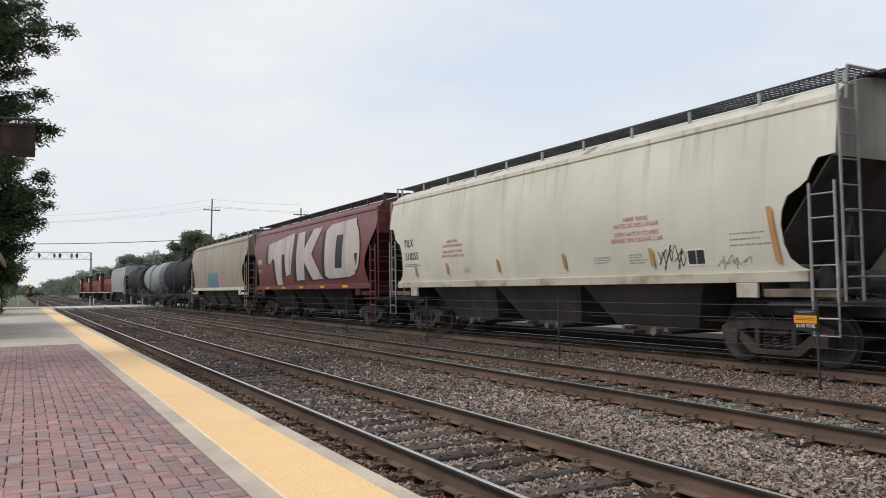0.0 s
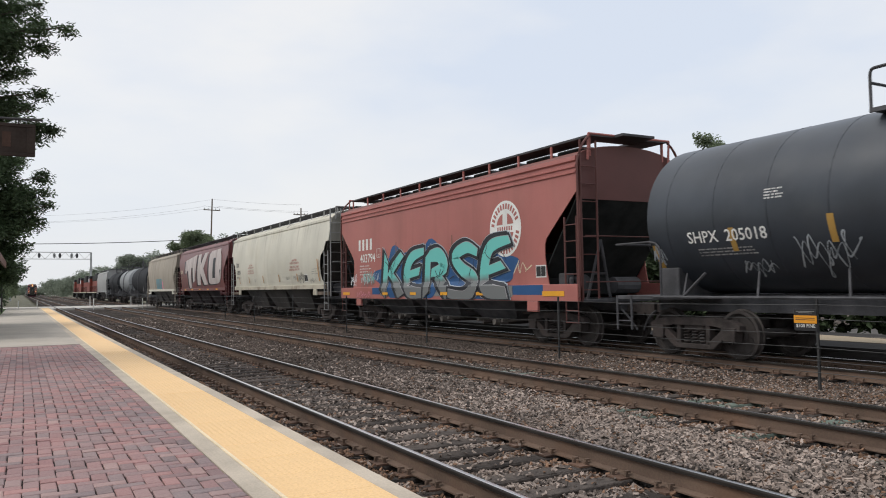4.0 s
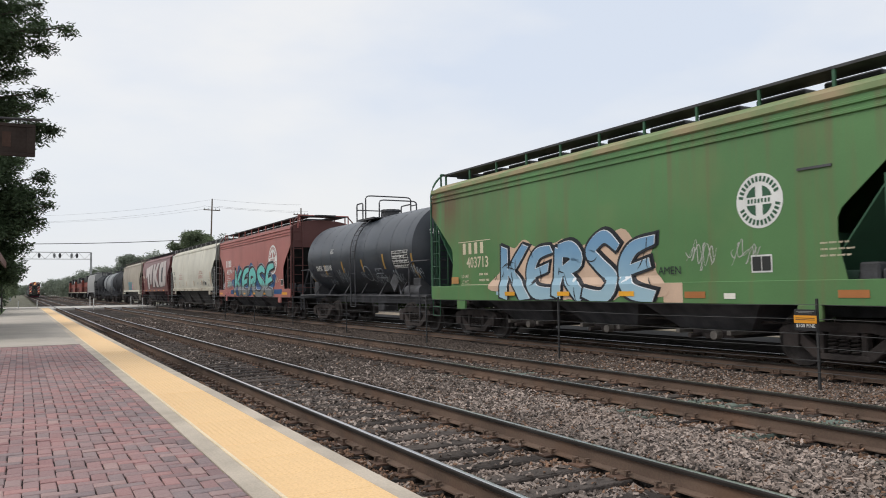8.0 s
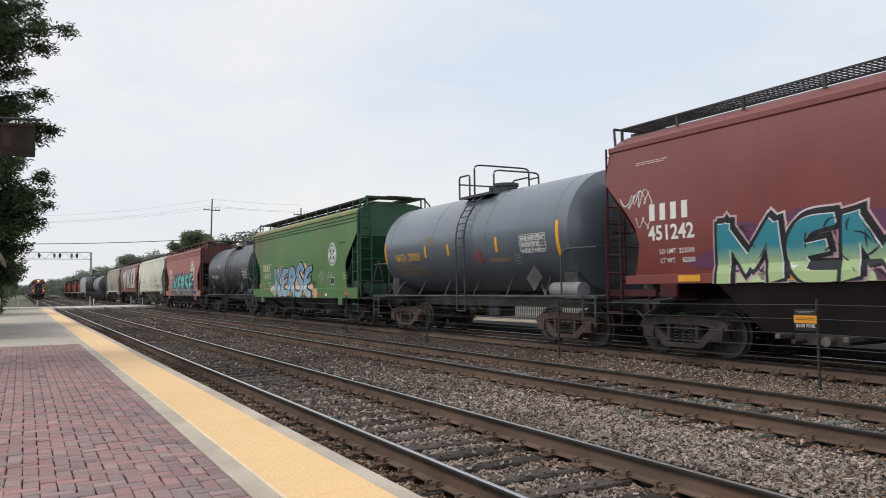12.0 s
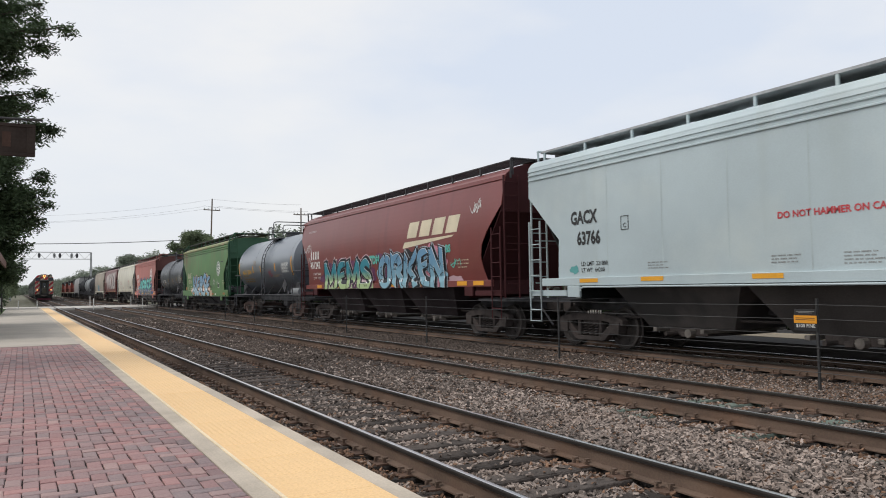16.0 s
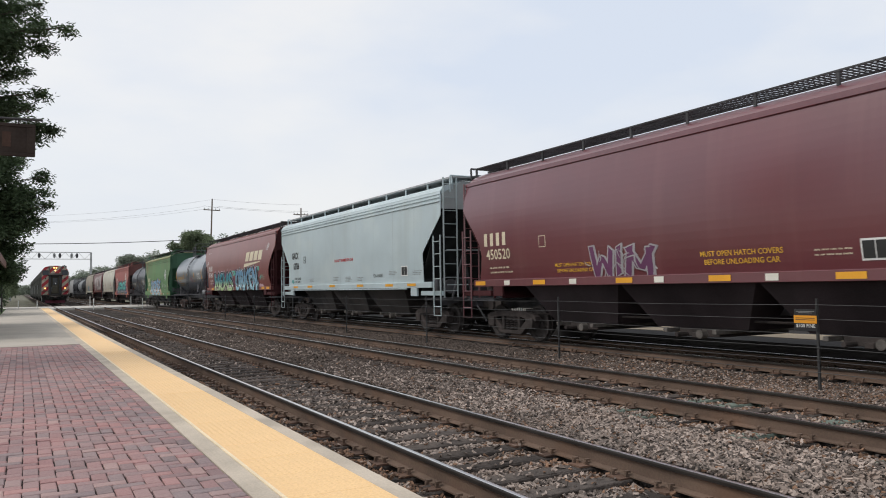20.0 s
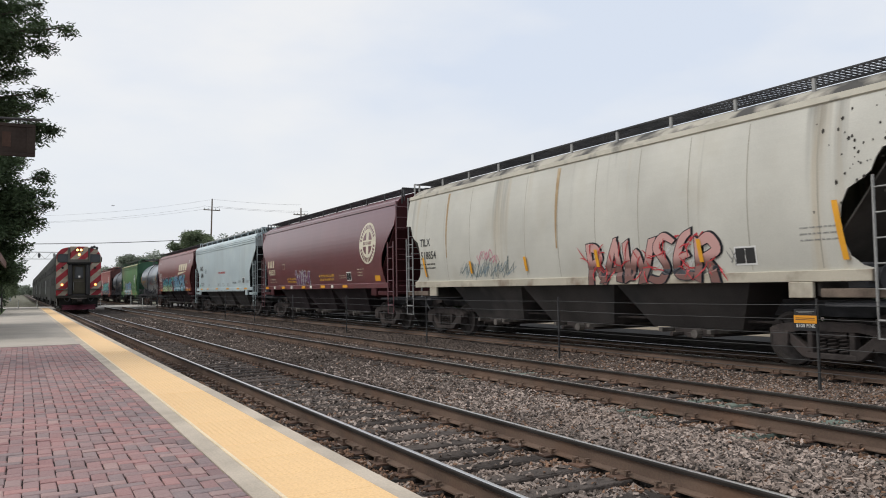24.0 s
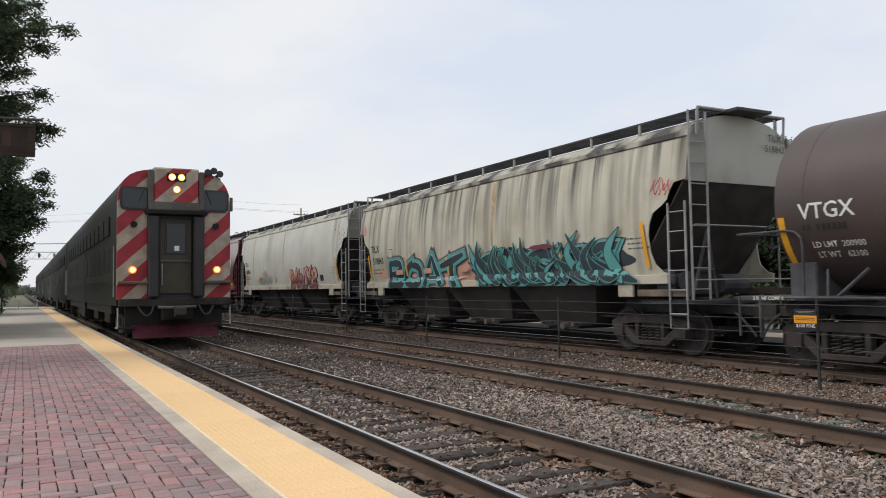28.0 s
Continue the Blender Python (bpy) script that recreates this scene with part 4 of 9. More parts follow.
# ---------------------------------------------------------------- painted marks on the sides of cars
def wrap(bm, w, off, step=0.16, curved=True):
    """Lay a flat mesh of (y, z) points, given as x, y, on a car side whose half width at height z is w(z)."""
    if curved:
        zs = [v.co.y for v in bm.verts]
        z = math.ceil(min(zs) / step) * step
        while z < max(zs):
            bmesh.ops.bisect_plane(bm, geom=bm.verts[:] + bm.edges[:] + bm.faces[:], plane_co=(0, z, 0), plane_no=(0, 1, 0))
            z += step
    for v in bm.verts:
        y, z = v.co.x, v.co.y
        v.co = (-w(z) - off - v.co.z, y, z)
    return bm


def text_flat(body, size, fat=0.0, shear=0.0, res=2):
    cu = bpy.data.curves.new("lettering", "FONT")
    cu.body, cu.size, cu.offset, cu.shear, cu.resolution_u = body, size, fat, shear, res
    cu.align_x, cu.align_y = "CENTER", "CENTER"
    ob = bpy.data.objects.new("lettering", cu)
    me = bpy.data.meshes.new_from_object(ob)
    bm = bmesh.new()
    bm.from_mesh(me)
    bpy.data.objects.remove(ob)
    bpy.data.meshes.remove(me)
    return bm


def text_side(body, size, yc, zc, w, off=0.004, fat=0.0, shear=0.0, wide=1.0, curved=False):
    """Lettering that reads from the side of -x; yc, zc is its middle."""
    bm = text_flat(body, size, fat, shear)
    for v in bm.verts:
        v.co = (yc - v.co.x * wide, zc + v.co.y, 0)
    return wrap(bm, w, off, 0.2, curved)


def patch(outline, w, off=0.003, curved=True):
    bm = bmesh.new()
    bm.faces.new([bm.verts.new((y, z, 0)) for y, z in outline])
    return wrap(bm, w, off, 0.16, curved)


def rect(y0, y1, z0, z1):
    return [(y0, z0), (y1, z0), (y1, z1), (y0, z1)]


def blob(yc, zc, ry, rz, seed, n=40, rough=0.35):
    r = random.Random(seed)
    ph = [r.uniform(0, 6.28) for _ in range(4)]
    out = []
    for k in range(n):
        a = 2 * math.pi * k / n
        q = 1 + rough * (math.sin(3 * a + ph[0]) + math.sin(5 * a + ph[1]) + 0.7 * math.sin(9 * a + ph[2])) / 3
        out.append((yc + math.cos(a) * ry * q, zc + math.sin(a) * rz * q))
    return out


# brush lines of a letter one wide and one high: (across, up, half width)
STROKES = {
    "K": (((.20, .0, .15), (.24, 1.0, .13)), ((.96, 1.02, .10), (.62, .70, .12), (.38, .46, .10)), ((.42, .56, .10), (.72, .30, .14), (1.0, .0, .17))),
    "E": (((.95, 1.0, .09), (.45, .88, .14), (.25, .52, .16), (.42, .15, .16), (1.02, .09, .12)), ((.28, .52, .10), (.84, .60, .10))),
    "R": (((.23, .0, .14), (.21, .98, .13)), ((.18, .88, .13), (.60, .92, .17), (.80, .66, .16), (.34, .48, .10)), ((.45, .52, .12), (.74, .28, .15), (1.03, .0, .16))),
    "S": (((.98, .84, .09), (.62, .97, .13), (.24, .78, .14), (.48, .55, .15), (.84, .34, .15), (.62, .06, .14), (.02, .10, .10)),),
    "M": (((.13, .0, .14), (.15, 1.0, .13)), ((.12, .98, .11), (.50, .26, .12)), ((.50, .26, .12), (.88, .98, .11)), ((.85, 1.0, .13), (.89, .0, .14))),
    "O": (((.5, .96, .12), (.17, .74, .15), (.15, .28, .15), (.5, .05, .13), (.85, .28, .15), (.83, .74, .15), (.5, .96, .12)),),
    "N": (((.15, .0, .13), (.17, 1.0, .12)), ((.16, 1.0, .12), (.84, .02, .13)), ((.85, .0, .12), (.88, 1.06, .11))),
    "A": (((.08, .0, .14), (.30, .62, .13), (.5, 1.12, .07)), ((.5, 1.10, .08), (.72, .58, .13), (.93, .0, .14)), ((.28, .34, .08), (.74, .34, .08))),
    "B": (((.16, .0, .14), (.18, .98, .13)), ((.16, .90, .12), (.72, .92, .14), (.74, .62, .13), (.26, .52, .09)), ((.26, .53, .09), (.88, .40, .14), (.80, .10, .14), (.18, .07, .12))),
    "T": (((-.04, .78, .08), (.45, .92, .13), (1.08, 1.10, .07)), ((.50, .90, .13), (.47, .35, .15), (.60, .0, .14))),
    "F": (((.95, 1.0, .08), (.30, .90, .13), (.20, .5, .14), (.24, .0, .15)), ((.2, .52, .09), (.78, .56, .09))),
    "U": (((.13, 1.0, .12), (.15, .35, .14), (.5, .06, .14), (.85, .35, .14), (.90, 1.05, .10)),),
    "H": (((.14, .0, .13), (.17, 1.0, .12)), ((.84, .0, .13), (.88, 1.02, .12)), ((.15, .5, .11), (.85, .52, .11))),
    "W": (((.06, 1.0, .11), (.26, .03, .12)), ((.26, .03, .11), (.5, .72, .10), (.74, .03, .11)), ((.74, .03, .12), (.96, 1.02, .11))),
    "I": (((.5, .0, .2), (.5, 1.0, .17)),),
    ")": (((.05, .92, .07), (.42, .90, .15), (.74, .50, .17), (.98, .0, .17)),),
}
BROAD = {"M": 1.32, "W": 1.3, "I": 0.6, "O": 1.05, "E": 0.92, "S": 0.95}


def brush(bm, pts, lift, grow, skew=0.0):
    """A flat brush line through pts (x, z, half width), grown all round; skew slants its two ends."""
    line, n = [], len(pts)
    for i in range(n - 1):
        p0, p1, p2, p3 = (Vector(pts[min(max(j, 0), n - 1)]) for j in (i - 1, i, i + 1, i + 2))
        for q in range(6 if n > 2 else 2):
            t = q / (6 if n > 2 else 2)
            line.append(0.5 * (2 * p1 + (p2 - p0) * t + (2 * p0 - 5 * p1 + 4 * p2 - p3) * t * t + (3 * p1 - p0 - 3 * p2 + p3) * t ** 3))
    line.append(Vector(pts[-1]))
    last, rows = len(line) - 1, []
    for i, p in enumerate(line):
        d = (line[min(i + 1, last)] - line[max(i - 1, 0)]).xy.normalized()
        side, hw, end = Vector((-d.y, d.x)), max(0.002, p.z) + grow, -1 if i == 0 else 1 if i == last else 0
        c = p.xy + d * grow * end
        rows.append([bm.verts.new((*(c + side * hw * k + d * (skew * hw * k if end else 0)), lift)) for k in (1, -1)])
    for u, v in zip(rows, rows[1:]):
        bm.faces.new((u[0], v[0], v[1], u[1]))


def bent_letter(ch, y_left, wide, z0, z1, r, grow, wild, shift=(0, 0)):
    """One fat, leaning graffiti letter drawn in brush lines; r gives its lean and stretch."""
    lean, tall, bm = r.uniform(-0.08, 0.16) * wild, r.uniform(0.92, 1.05), bmesh.new()
    high = z1 - z0
    for i, line in enumerate(STROKES[ch]):
        pts = []
        for x, z, hw in line:
            z = z * high * tall + r.uniform(-0.04, 0.04) * wild
            x = x * wide + lean * (z - high / 2) + r.uniform(-0.04, 0.04) * wild
            pts.append((x, z, hw * min(wide, high)))
        brush(bm, pts, 0.0003 * i, grow, r.uniform(-0.6, 0.6) * wild)
    for v in bm.verts:
        v.co = (y_left - v.co.x - shift[0], max(z0 - 0.02, z0 + v.co.y + shift[1]), v.co.z)
    return bm


def cells(body, y_left, y_right):
    """Where each letter of a piece begins, and how wide it is."""
    shares = [BROAD.get(ch, 1.0) for ch in body]
    unit = (y_left - y_right) / sum(shares)
    return [(ch, y_left - unit * sum(shares[:k]), unit * shares[k]) for k, ch in enumerate(body)]


def join(bms):
    out = bmesh.new()
    for bm in bms:
        me = bpy.data.meshes.new("letter")
        bm.to_mesh(me)
        bm.free()
        out.from_mesh(me)
        bpy.data.meshes.remove(me)
    return out


def graffiti_letters(body, y_left, y_right, z0, z1, seed, grow, wild=0.5):
    return join([bent_letter(ch, y, wide, z0, z1, random.Random(seed * 100 + k), grow, wild) for k, (ch, y, wide) in enumerate(cells(body, y_left, y_right))])


def strokes(spots, seed, wide, long, count, low, high=9.0, curl=2.0):
    """Short curved brush strokes, tapering at both ends, round the spots (y, z, radius)."""
    r, bm = random.Random(seed), bmesh.new()
    for _ in range(count):
        y, z, q = spots[r.randrange(len(spots))]
        y, z = y + r.uniform(-q, q), z + r.uniform(-q, q) * 0.8
        a, c, L = r.uniform(0, 6.28), r.uniform(-curl, curl), long * r.uniform(0.5, 1.3)
        left, right = [], []
        for i in range(7):
            t = i / 6
            w_ = wide * math.sin(math.pi * (0.08 + 0.84 * t))
            left.append((y - math.sin(a) * w_, z + math.cos(a) * w_))
            right.append((y + math.sin(a) * w_, z - math.cos(a) * w_))
            y, z, a = y + math.cos(a) * L / 6, z + math.sin(a) * L / 6, a + c / 6
        left, right = [(a_, min(max(b_, low), high)) for a_, b_ in left], [(a_, min(max(b_, low - 0.01), high + 0.01)) for a_, b_ in right]
        lv, rv = [bm.verts.new((*p, 0)) for p in left], [bm.verts.new((*p, 0)) for p in right]
        for i in range(6):
            bm.faces.new((lv[i], lv[i + 1], rv[i + 1], rv[i]))
    return bm


def gradient(name, low, high, z0, z1, spread=0.3):
    """Sprayed paint that passes from one colour to another up the car side."""
    m, n, l, p = node_setup(name)
    tc, sep, mr = n.new("ShaderNodeTexCoord"), n.new("ShaderNodeSeparateXYZ"), n.new("ShaderNodeMapRange")
    l.new(tc.outputs["Object"], sep.inputs[0])
    ns = noise_node(n, l, tc.outputs["Object"], 2.2, detail=4, lo=0.0, hi=1.0)
    add = n.new("ShaderNodeMath")
    add.operation = "MULTIPLY_ADD"
    add.inputs[1].default_value = spread * 2
    l.new(ns, add.inputs[0])
    l.new(sep.outputs["Z"], add.inputs[2])
    mr.inputs["From Min"].default_value, mr.inputs["From Max"].default_value = z0 + spread, z1 + spread
    l.new(add.outputs[0], mr.inputs["Value"])
    l.new(mix_node(n, l, mr.outputs["Result"], low, high), p.inputs["Base Color"])
    p.inputs["Roughness"].default_value = 0.5
    return m


def graffiti(car, w, body, y_left, y_right, z0, z1, seed, fill, line, back=None, curved=True, shine=None, halo=None, wild=1.0, drop=(0.09, -0.02), rim=0.05, edge=0.035, ink=None, busy=0, haze=None, slim=0.0, over=1.0):
    """A painted piece: background clouds, a pale rim, a dark drop shadow, outlined letters that overlap, and glints along their edges."""
    if back:
        for k, m in enumerate(back):
            yc = y_left + (y_right - y_left) * (k + 0.5) / len(back)
            spot = [(y, max(z, z0)) for y, z in blob(yc, (z0 + z1) / 2 + 0.02, (y_left - y_right) / len(back) * 0.60, (z1 - z0) * 0.54, seed + k, 60, 0.45)]
            part("paint_cloud", patch(spot, w, 0.003 + 0.0006 * k, curved), m, car)
    row, off = cells(body, y_left, y_right), 0.006

    def lay(name, k, grow, shift, m, label):
        nonlocal off
        ch, y, wide = row[k]
        y, wide = y + wide * (over - 1) / 2, wide * over
        part(name, wrap(bent_letter(ch, y, wide, z0, z1, random.Random(seed * 100 + k), grow - slim, wild, shift), w, off, 0.16, curved), m, car, label)
        off += 0.0012

    for grow, m, name, label in ((rim + edge + 0.04, haze, "paint_haze", "soft dull border of spray"), (rim + edge, halo, "paint_halo", "pale border round a letter"), (rim, line, "paint_shadow", "dark drop shadow of a letter")):
        for k in range(len(row) if m else 0):
            lay(name, k, grow, drop, m, label)
            if name != "paint_shadow":
                lay(name, k, grow, (0, 0), m, label)
    for k in range(len(row)):
        lay("paint_outline", k, rim, (0, 0), line, "dark graffiti outline")
        if shine:
            lay("paint_glint", k, 0.004, (0.016, 0.012), shine, "thin bright edge of a letter")
        lay("paint_letter", k, 0.0, (0, 0), fill, "sprayed graffiti letter")
    if busy:
        spots = [(y - wide * 0.5, (z0 + z1) / 2, wide * 0.45) for _, y, wide in row]
        tagged(part("paint_detail", wrap(strokes(spots, seed + 5, 0.014, 0.36, len(row) * busy, z0, z1 - 0.05), w, off + 0.001, 0.16, curved), ink or line, car, "inner strokes"), kind="stuff")


def flames(car, w, y_left, y_right, z0, z1, seed, count, fill, edge, glint, off=0.03, lean=0.5):
    """Swept, tapering tongues of paint with a bright edge, crossing one another."""
    r = random.Random(seed)
    for k in range(count):
        x = (y_left - y_right) * (k + r.random()) / count
        way, high, wide = r.uniform(-1.0, 0.2) * lean, (z1 - z0) * r.uniform(0.30, 1.0) ** 0.8, r.uniform(0.05, 0.15)
        bow = r.uniform(0.05, 0.5)
        pts = [(x - way * 0.9, r.uniform(0.0, 0.2), wide * 0.2), (x - way * 0.5 - bow * 0.4, high * 0.22, wide), (x + way * 0.2 - bow, high * 0.60, wide * 0.8), (x + way, high, 0.003)]
        inside, outside = (edge, fill) if r.random() < 0.3 else (fill, edge)
        for q, (grow, m, name) in enumerate(((0.028, outside, "paint_edge"), (0.009, glint, "paint_glint"), (0.0, inside, "paint_tongue"))):
            bm = bmesh.new()
            brush(bm, pts, 0.0, grow)
            for v in bm.verts:
                v.co = (y_left - v.co.x, max(z0 - 0.02, z0 + v.co.y), 0)
            part(name, wrap(bm, w, off + 0.0011 * q + 0.0034 * (k % 12), 0.16, True), m, car, "swept tongue of spray paint" if q == 2 else "")


def islands(bm):
    """The separate pieces of a flat mesh, each as a mesh of its own."""
    left, out = set(bm.faces), []
    while left:
        f = left.pop()
        group, todo = [f], [f]
        while todo:
            for e in todo.pop().edges:
                for g in e.link_faces:
                    if g in left:
                        left.discard(g)
                        group.append(g)
                        todo.append(g)
        one, seen = bmesh.new(), {}
        for g in group:
            one.faces.new([seen.setdefault(v, None) or seen.update({v: one.verts.new(v.co)}) or seen[v] for v in g.verts])
        out.append(one)
    bm.free()
    return out


def small_print(car, w, y, z, rows, width, mat="faint", height=0.028, gap=0.055, seed=0, curved=True):
    """Lines of print too small to read."""
    r, height, pitch = random.Random(seed), height * 0.85, max(0.026, height * 0.75)
    bm = bmesh.new()
    for k in range(rows):
        x = 0.0
        end = width * r.uniform(0.75, 1.0)
        while x < end:
            for _ in range(r.randint(2, 6)):
                L = pitch * r.uniform(0.5, 0.75)
                bm.faces.new([bm.verts.new((y - a, z - gap * k + b, 0)) for a, b in ((x, 0), (x + L, 0), (x + L, height), (x, height))])
                x += pitch
            x += pitch * 0.9
    tagged(part("small_print", wrap(bm, w, 0.005, 0.16, False), M[mat], car, "rows of tiny print"), kind="stuff")


def letter_bars(car, w, y, z, count, height, mat, lean=0.0, bold=0.52, label="bold lettering shown as bars", pitch=None):
    """A name drawn as plain upright bars."""
    pitch = pitch or height * 0.86
    wide = pitch * bold
    for k in range(count):
        a = y - pitch * k
        part("name_bar", patch([(a, z), (a - wide, z), (a - wide - lean * height, z + height), (a - lean * height, z + height)], w, 0.005), M[mat], car, label)


def herald(car, w, y, z, r, mat, dark):
    """A round emblem: a ring with a cross, its lettering shown as bars."""
    bm = bmesh.new()
    n = 48
    bm.faces.new([bm.verts.new((y + math.cos(2 * math.pi * k / n) * r, z + math.sin(2 * math.pi * k / n) * r, 0)) for k in range(n)])
    part("emblem", wrap(bm, w, 0.006, 0.16, True), mat, car, "round pale emblem with a cross")
    bm = bmesh.new()
    q = r * 0.56
    for k in range(4):
        a0, a1 = math.pi / 2 * k + 0.27, math.pi / 2 * (k + 1) - 0.27
        pts = [(y + math.cos(a0 + (a1 - a0) * i / 8) * q, z + math.sin(a0 + (a1 - a0) * i / 8) * q) for i in range(9)]
        b = math.pi / 2 * (k + 0.5)
        pts.append((y + math.cos(b) * q * 0.38, z + math.sin(b) * q * 0.38))
        bm.faces.new([bm.verts.new((*p, 0)) for p in pts])
    for k in range(30):
        a = 2 * math.pi * k / 30
        if k in (0, 15, 14, 29):
            continue
        ca, sa = math.cos(a), math.sin(a)
        bm.faces.new([bm.verts.new((y + ca * p - sa * t, z + sa * p + ca * t, 0)) for p, t in ((r * 0.70, -r * 0.05), (r * 0.90, -r * 0.05), (r * 0.90, r * 0.05), (r * 0.70, r * 0.05))])
    for k in range(7):
        t = r * (-0.49 + 0.145 * k)
        bm.faces.new([bm.verts.new((y - t - p, z + s, 0)) for p, s in ((0, -r * 0.075), (r * 0.085, -r * 0.075), (r * 0.085, r * 0.075), (0, r * 0.075))])
    tagged(part("emblem_mark", wrap(bm, w, 0.010, 0.16, True), dark, car, "dark marks of the emblem"), kind="stuff")


# ---------------------------------------------------------------- running gear
WHEEL_R = 0.457


def wheelset_mesh():
    bm = bmesh.new()
    for s in (-1, 1):
        prof = [(-0.075, 0.40), (-0.065, 0.458), (0.03, 0.452), (0.045, 0.485), (0.065, 0.485), (0.07, 0.40), (0.02, 0.36), (0.0, 0.17), (0.055, 0.13), (0.055, 0.0001)]
        prof = [(-0.06, 0.0001), (-0.06, 0.12), (-0.02, 0.17), (-0.03, 0.35)] + prof[:-4] + [(0.03, 0.35), (0.02, 0.17), (0.06, 0.12), (0.06, 0.0001)]
        disc(bm, 0, 0, 0, 1, 1, 28, [(s * -GAUGE * -1 + (-s) * o, q) for o, q in prof])
    rod(bm, [(-1.05, 0, 0), (1.05, 0, 0)], 0.085, 12)
    # cast raised blocks on the wheel plates
    for s in (-1, 1):
        for k in range(3):
            a = 2.1 * k
            box(bm, s * 0.79 - 0.012, s * 0.79 + 0.012, math.cos(a) * 0.27 - 0.03, math.cos(a) * 0.27 + 0.03, math.sin(a) * 0.27 - 0.03, math.sin(a) * 0.27 + 0.03)
    return finish(bm, "wheelset", M["wheel"], True, 0.5)


def side_frame_mesh(mat):
    bm = bmesh.new()
    # cast frame: top bar, sloping tension bar, columns and journal boxes
    plate(bm, [(-1.14, 0.52), (-1.14, 0.64), (-0.98, 0.71), (-0.5, 0.77), (0.5, 0.77), (0.98, 0.71), (1.14, 0.64), (1.14, 0.52), (0.98, 0.54), (0.5, 0.63), (-0.5, 0.63), (-0.98, 0.54)], -0.09, 0.09)
    for s in (-1, 1):
        plate(bm, [(s * 0.95, 0.56), (s * 0.78, 0.60), (s * 0.34, 0.27), (s * 0.40, 0.16), (s * 0.52, 0.18)], -0.08, 0.08)
        plate(bm, [(s * 0.32, 0.62), (s * 0.42, 0.62), (s * 0.42, 0.20), (s * 0.32, 0.20)], -0.08, 0.08)
        plate(bm, [(s * 1.06, 0.60), (s * 0.74, 0.60), (s * 0.76, 0.34), (s * 1.04, 0.34)], -0.13, 0.10)
    plate(bm, [(-0.46, 0.16), (0.46, 0.16), (0.44, 0.26), (-0.44, 0.26)], -0.09, 0.09)
    bmesh.ops.bevel(bm, geom=bm.edges[:], offset=0.012, segments=1, affect="EDGES")
    return finish(bm, "side_frame", mat)


def spring_mesh():
    pts = [(0.06 * math.cos(a), 0.075 * math.sin(a), 0.27 + 0.30 * a / (2 * math.pi * 5)) for a in [2 * math.pi * 5 * k / 50 for k in range(51)]]
    return finish(rods(pts, r=0.017, n=5), "spring", M["truck"], True)


TRUCK_PARTS = {"wheelset": wheelset_mesh(), "spring": spring_mesh()}
for key in ("truck", "truck_brown"):
    TRUCK_PARTS[key] = side_frame_mesh(M[key])
    TRUCK_PARTS["bolster_" + key] = finish(boxes((-1.05, 1.05, -0.26, 0.26, 0.50, 0.68), (-0.35, 0.35, -0.35, 0.35, 0.66, 0.80), bevel=0.02), "truck", M[key])
WHEELS = {"freight": [], "commuter": []}


def truck(car, y, tone="truck", which="freight", base=0.89):
    b = part("truck", TRUCK_PARTS["bolster_" + tone], None, car, at=pose(0, y, 0))
    for s in (-1, 1):
        part("side_frame", TRUCK_PARTS[tone], None, b, at=pose(s * 1.0, 0, 0))
        for k in (-0.2, 0.0, 0.2):
            part("spring", TRUCK_PARTS["spring"], None, b, at=pose(s * 1.0, k, 0))
        w = part("wheelset", TRUCK_PARTS["wheelset"], None, b, at=pose(0, s * base, WHEEL_R))
        WHEELS[which].append((w, s * base))


def coupler_mesh():
    bm = boxes((-0.09, 0.09, -0.1, 0.42, 0.78, 0.98), bevel=0.02)
    plate(bm, [(0.40, 0.74), (0.62, 0.74), (0.70, 0.80), (0.70, 0.97), (0.62, 1.02), (0.40, 1.02)], -0.17, 0.12)
    return finish(bm, "coupler", M["truck"])


COUPLER = coupler_mesh()


def ladder(car, mat, stiles, zs, r=0.013):
    """stiles: two (x, y) feet; zs: bottom, top, number of rungs."""
    (xa, ya), (xb, yb) = stiles
    z0, z1, n = zs
    bm = rods([(xa, ya, z0), (xa, ya, z1)], [(xb, yb, z0), (xb, yb, z1)], r=r * 1.9, n=6)
    for k in range(n):
        z = z0 + (z1 - z0) * (k + 0.5) / n
        rod(bm, [(xa, ya, z), (xb, yb, z)], r, 6)
    return part("ladder", bm, mat, car)


def thicken(bm, step):
    """Give a sheet its thickness."""
    made = bmesh.ops.extrude_face_region(bm, geom=bm.faces[:])
    for v in made["geom"]:
        if isinstance(v, bmesh.types.BMVert):
            v.co += Vector(step)
    return bm


def hose(car, y, mat):
    part("air_hose", rods(bend((-0.35, y, 0.85), (-0.38, y + (0.25 if y > 0 else -0.25), 0.72), (-0.30, y + (0.45 if y > 0 else -0.45), 0.40), 5), r=0.025, n=6), mat, car)


# ---------------------------------------------------------------- covered hoppers
ROUND = lambda z: 1.615 - 0.20 * ((z - 2.75) / 1.6) ** 2
ledge = lambda z: ROUND(z) if z > 1.66 else ROUND(1.61) + 0.05
over_sill = lambda z: FLAT(z) + 0.058 * min(1.0, max(0.0, (1.58 - z) / 0.14))
FLAT = lambda z: 1.60 - 0.012 * abs(z - 2.8)


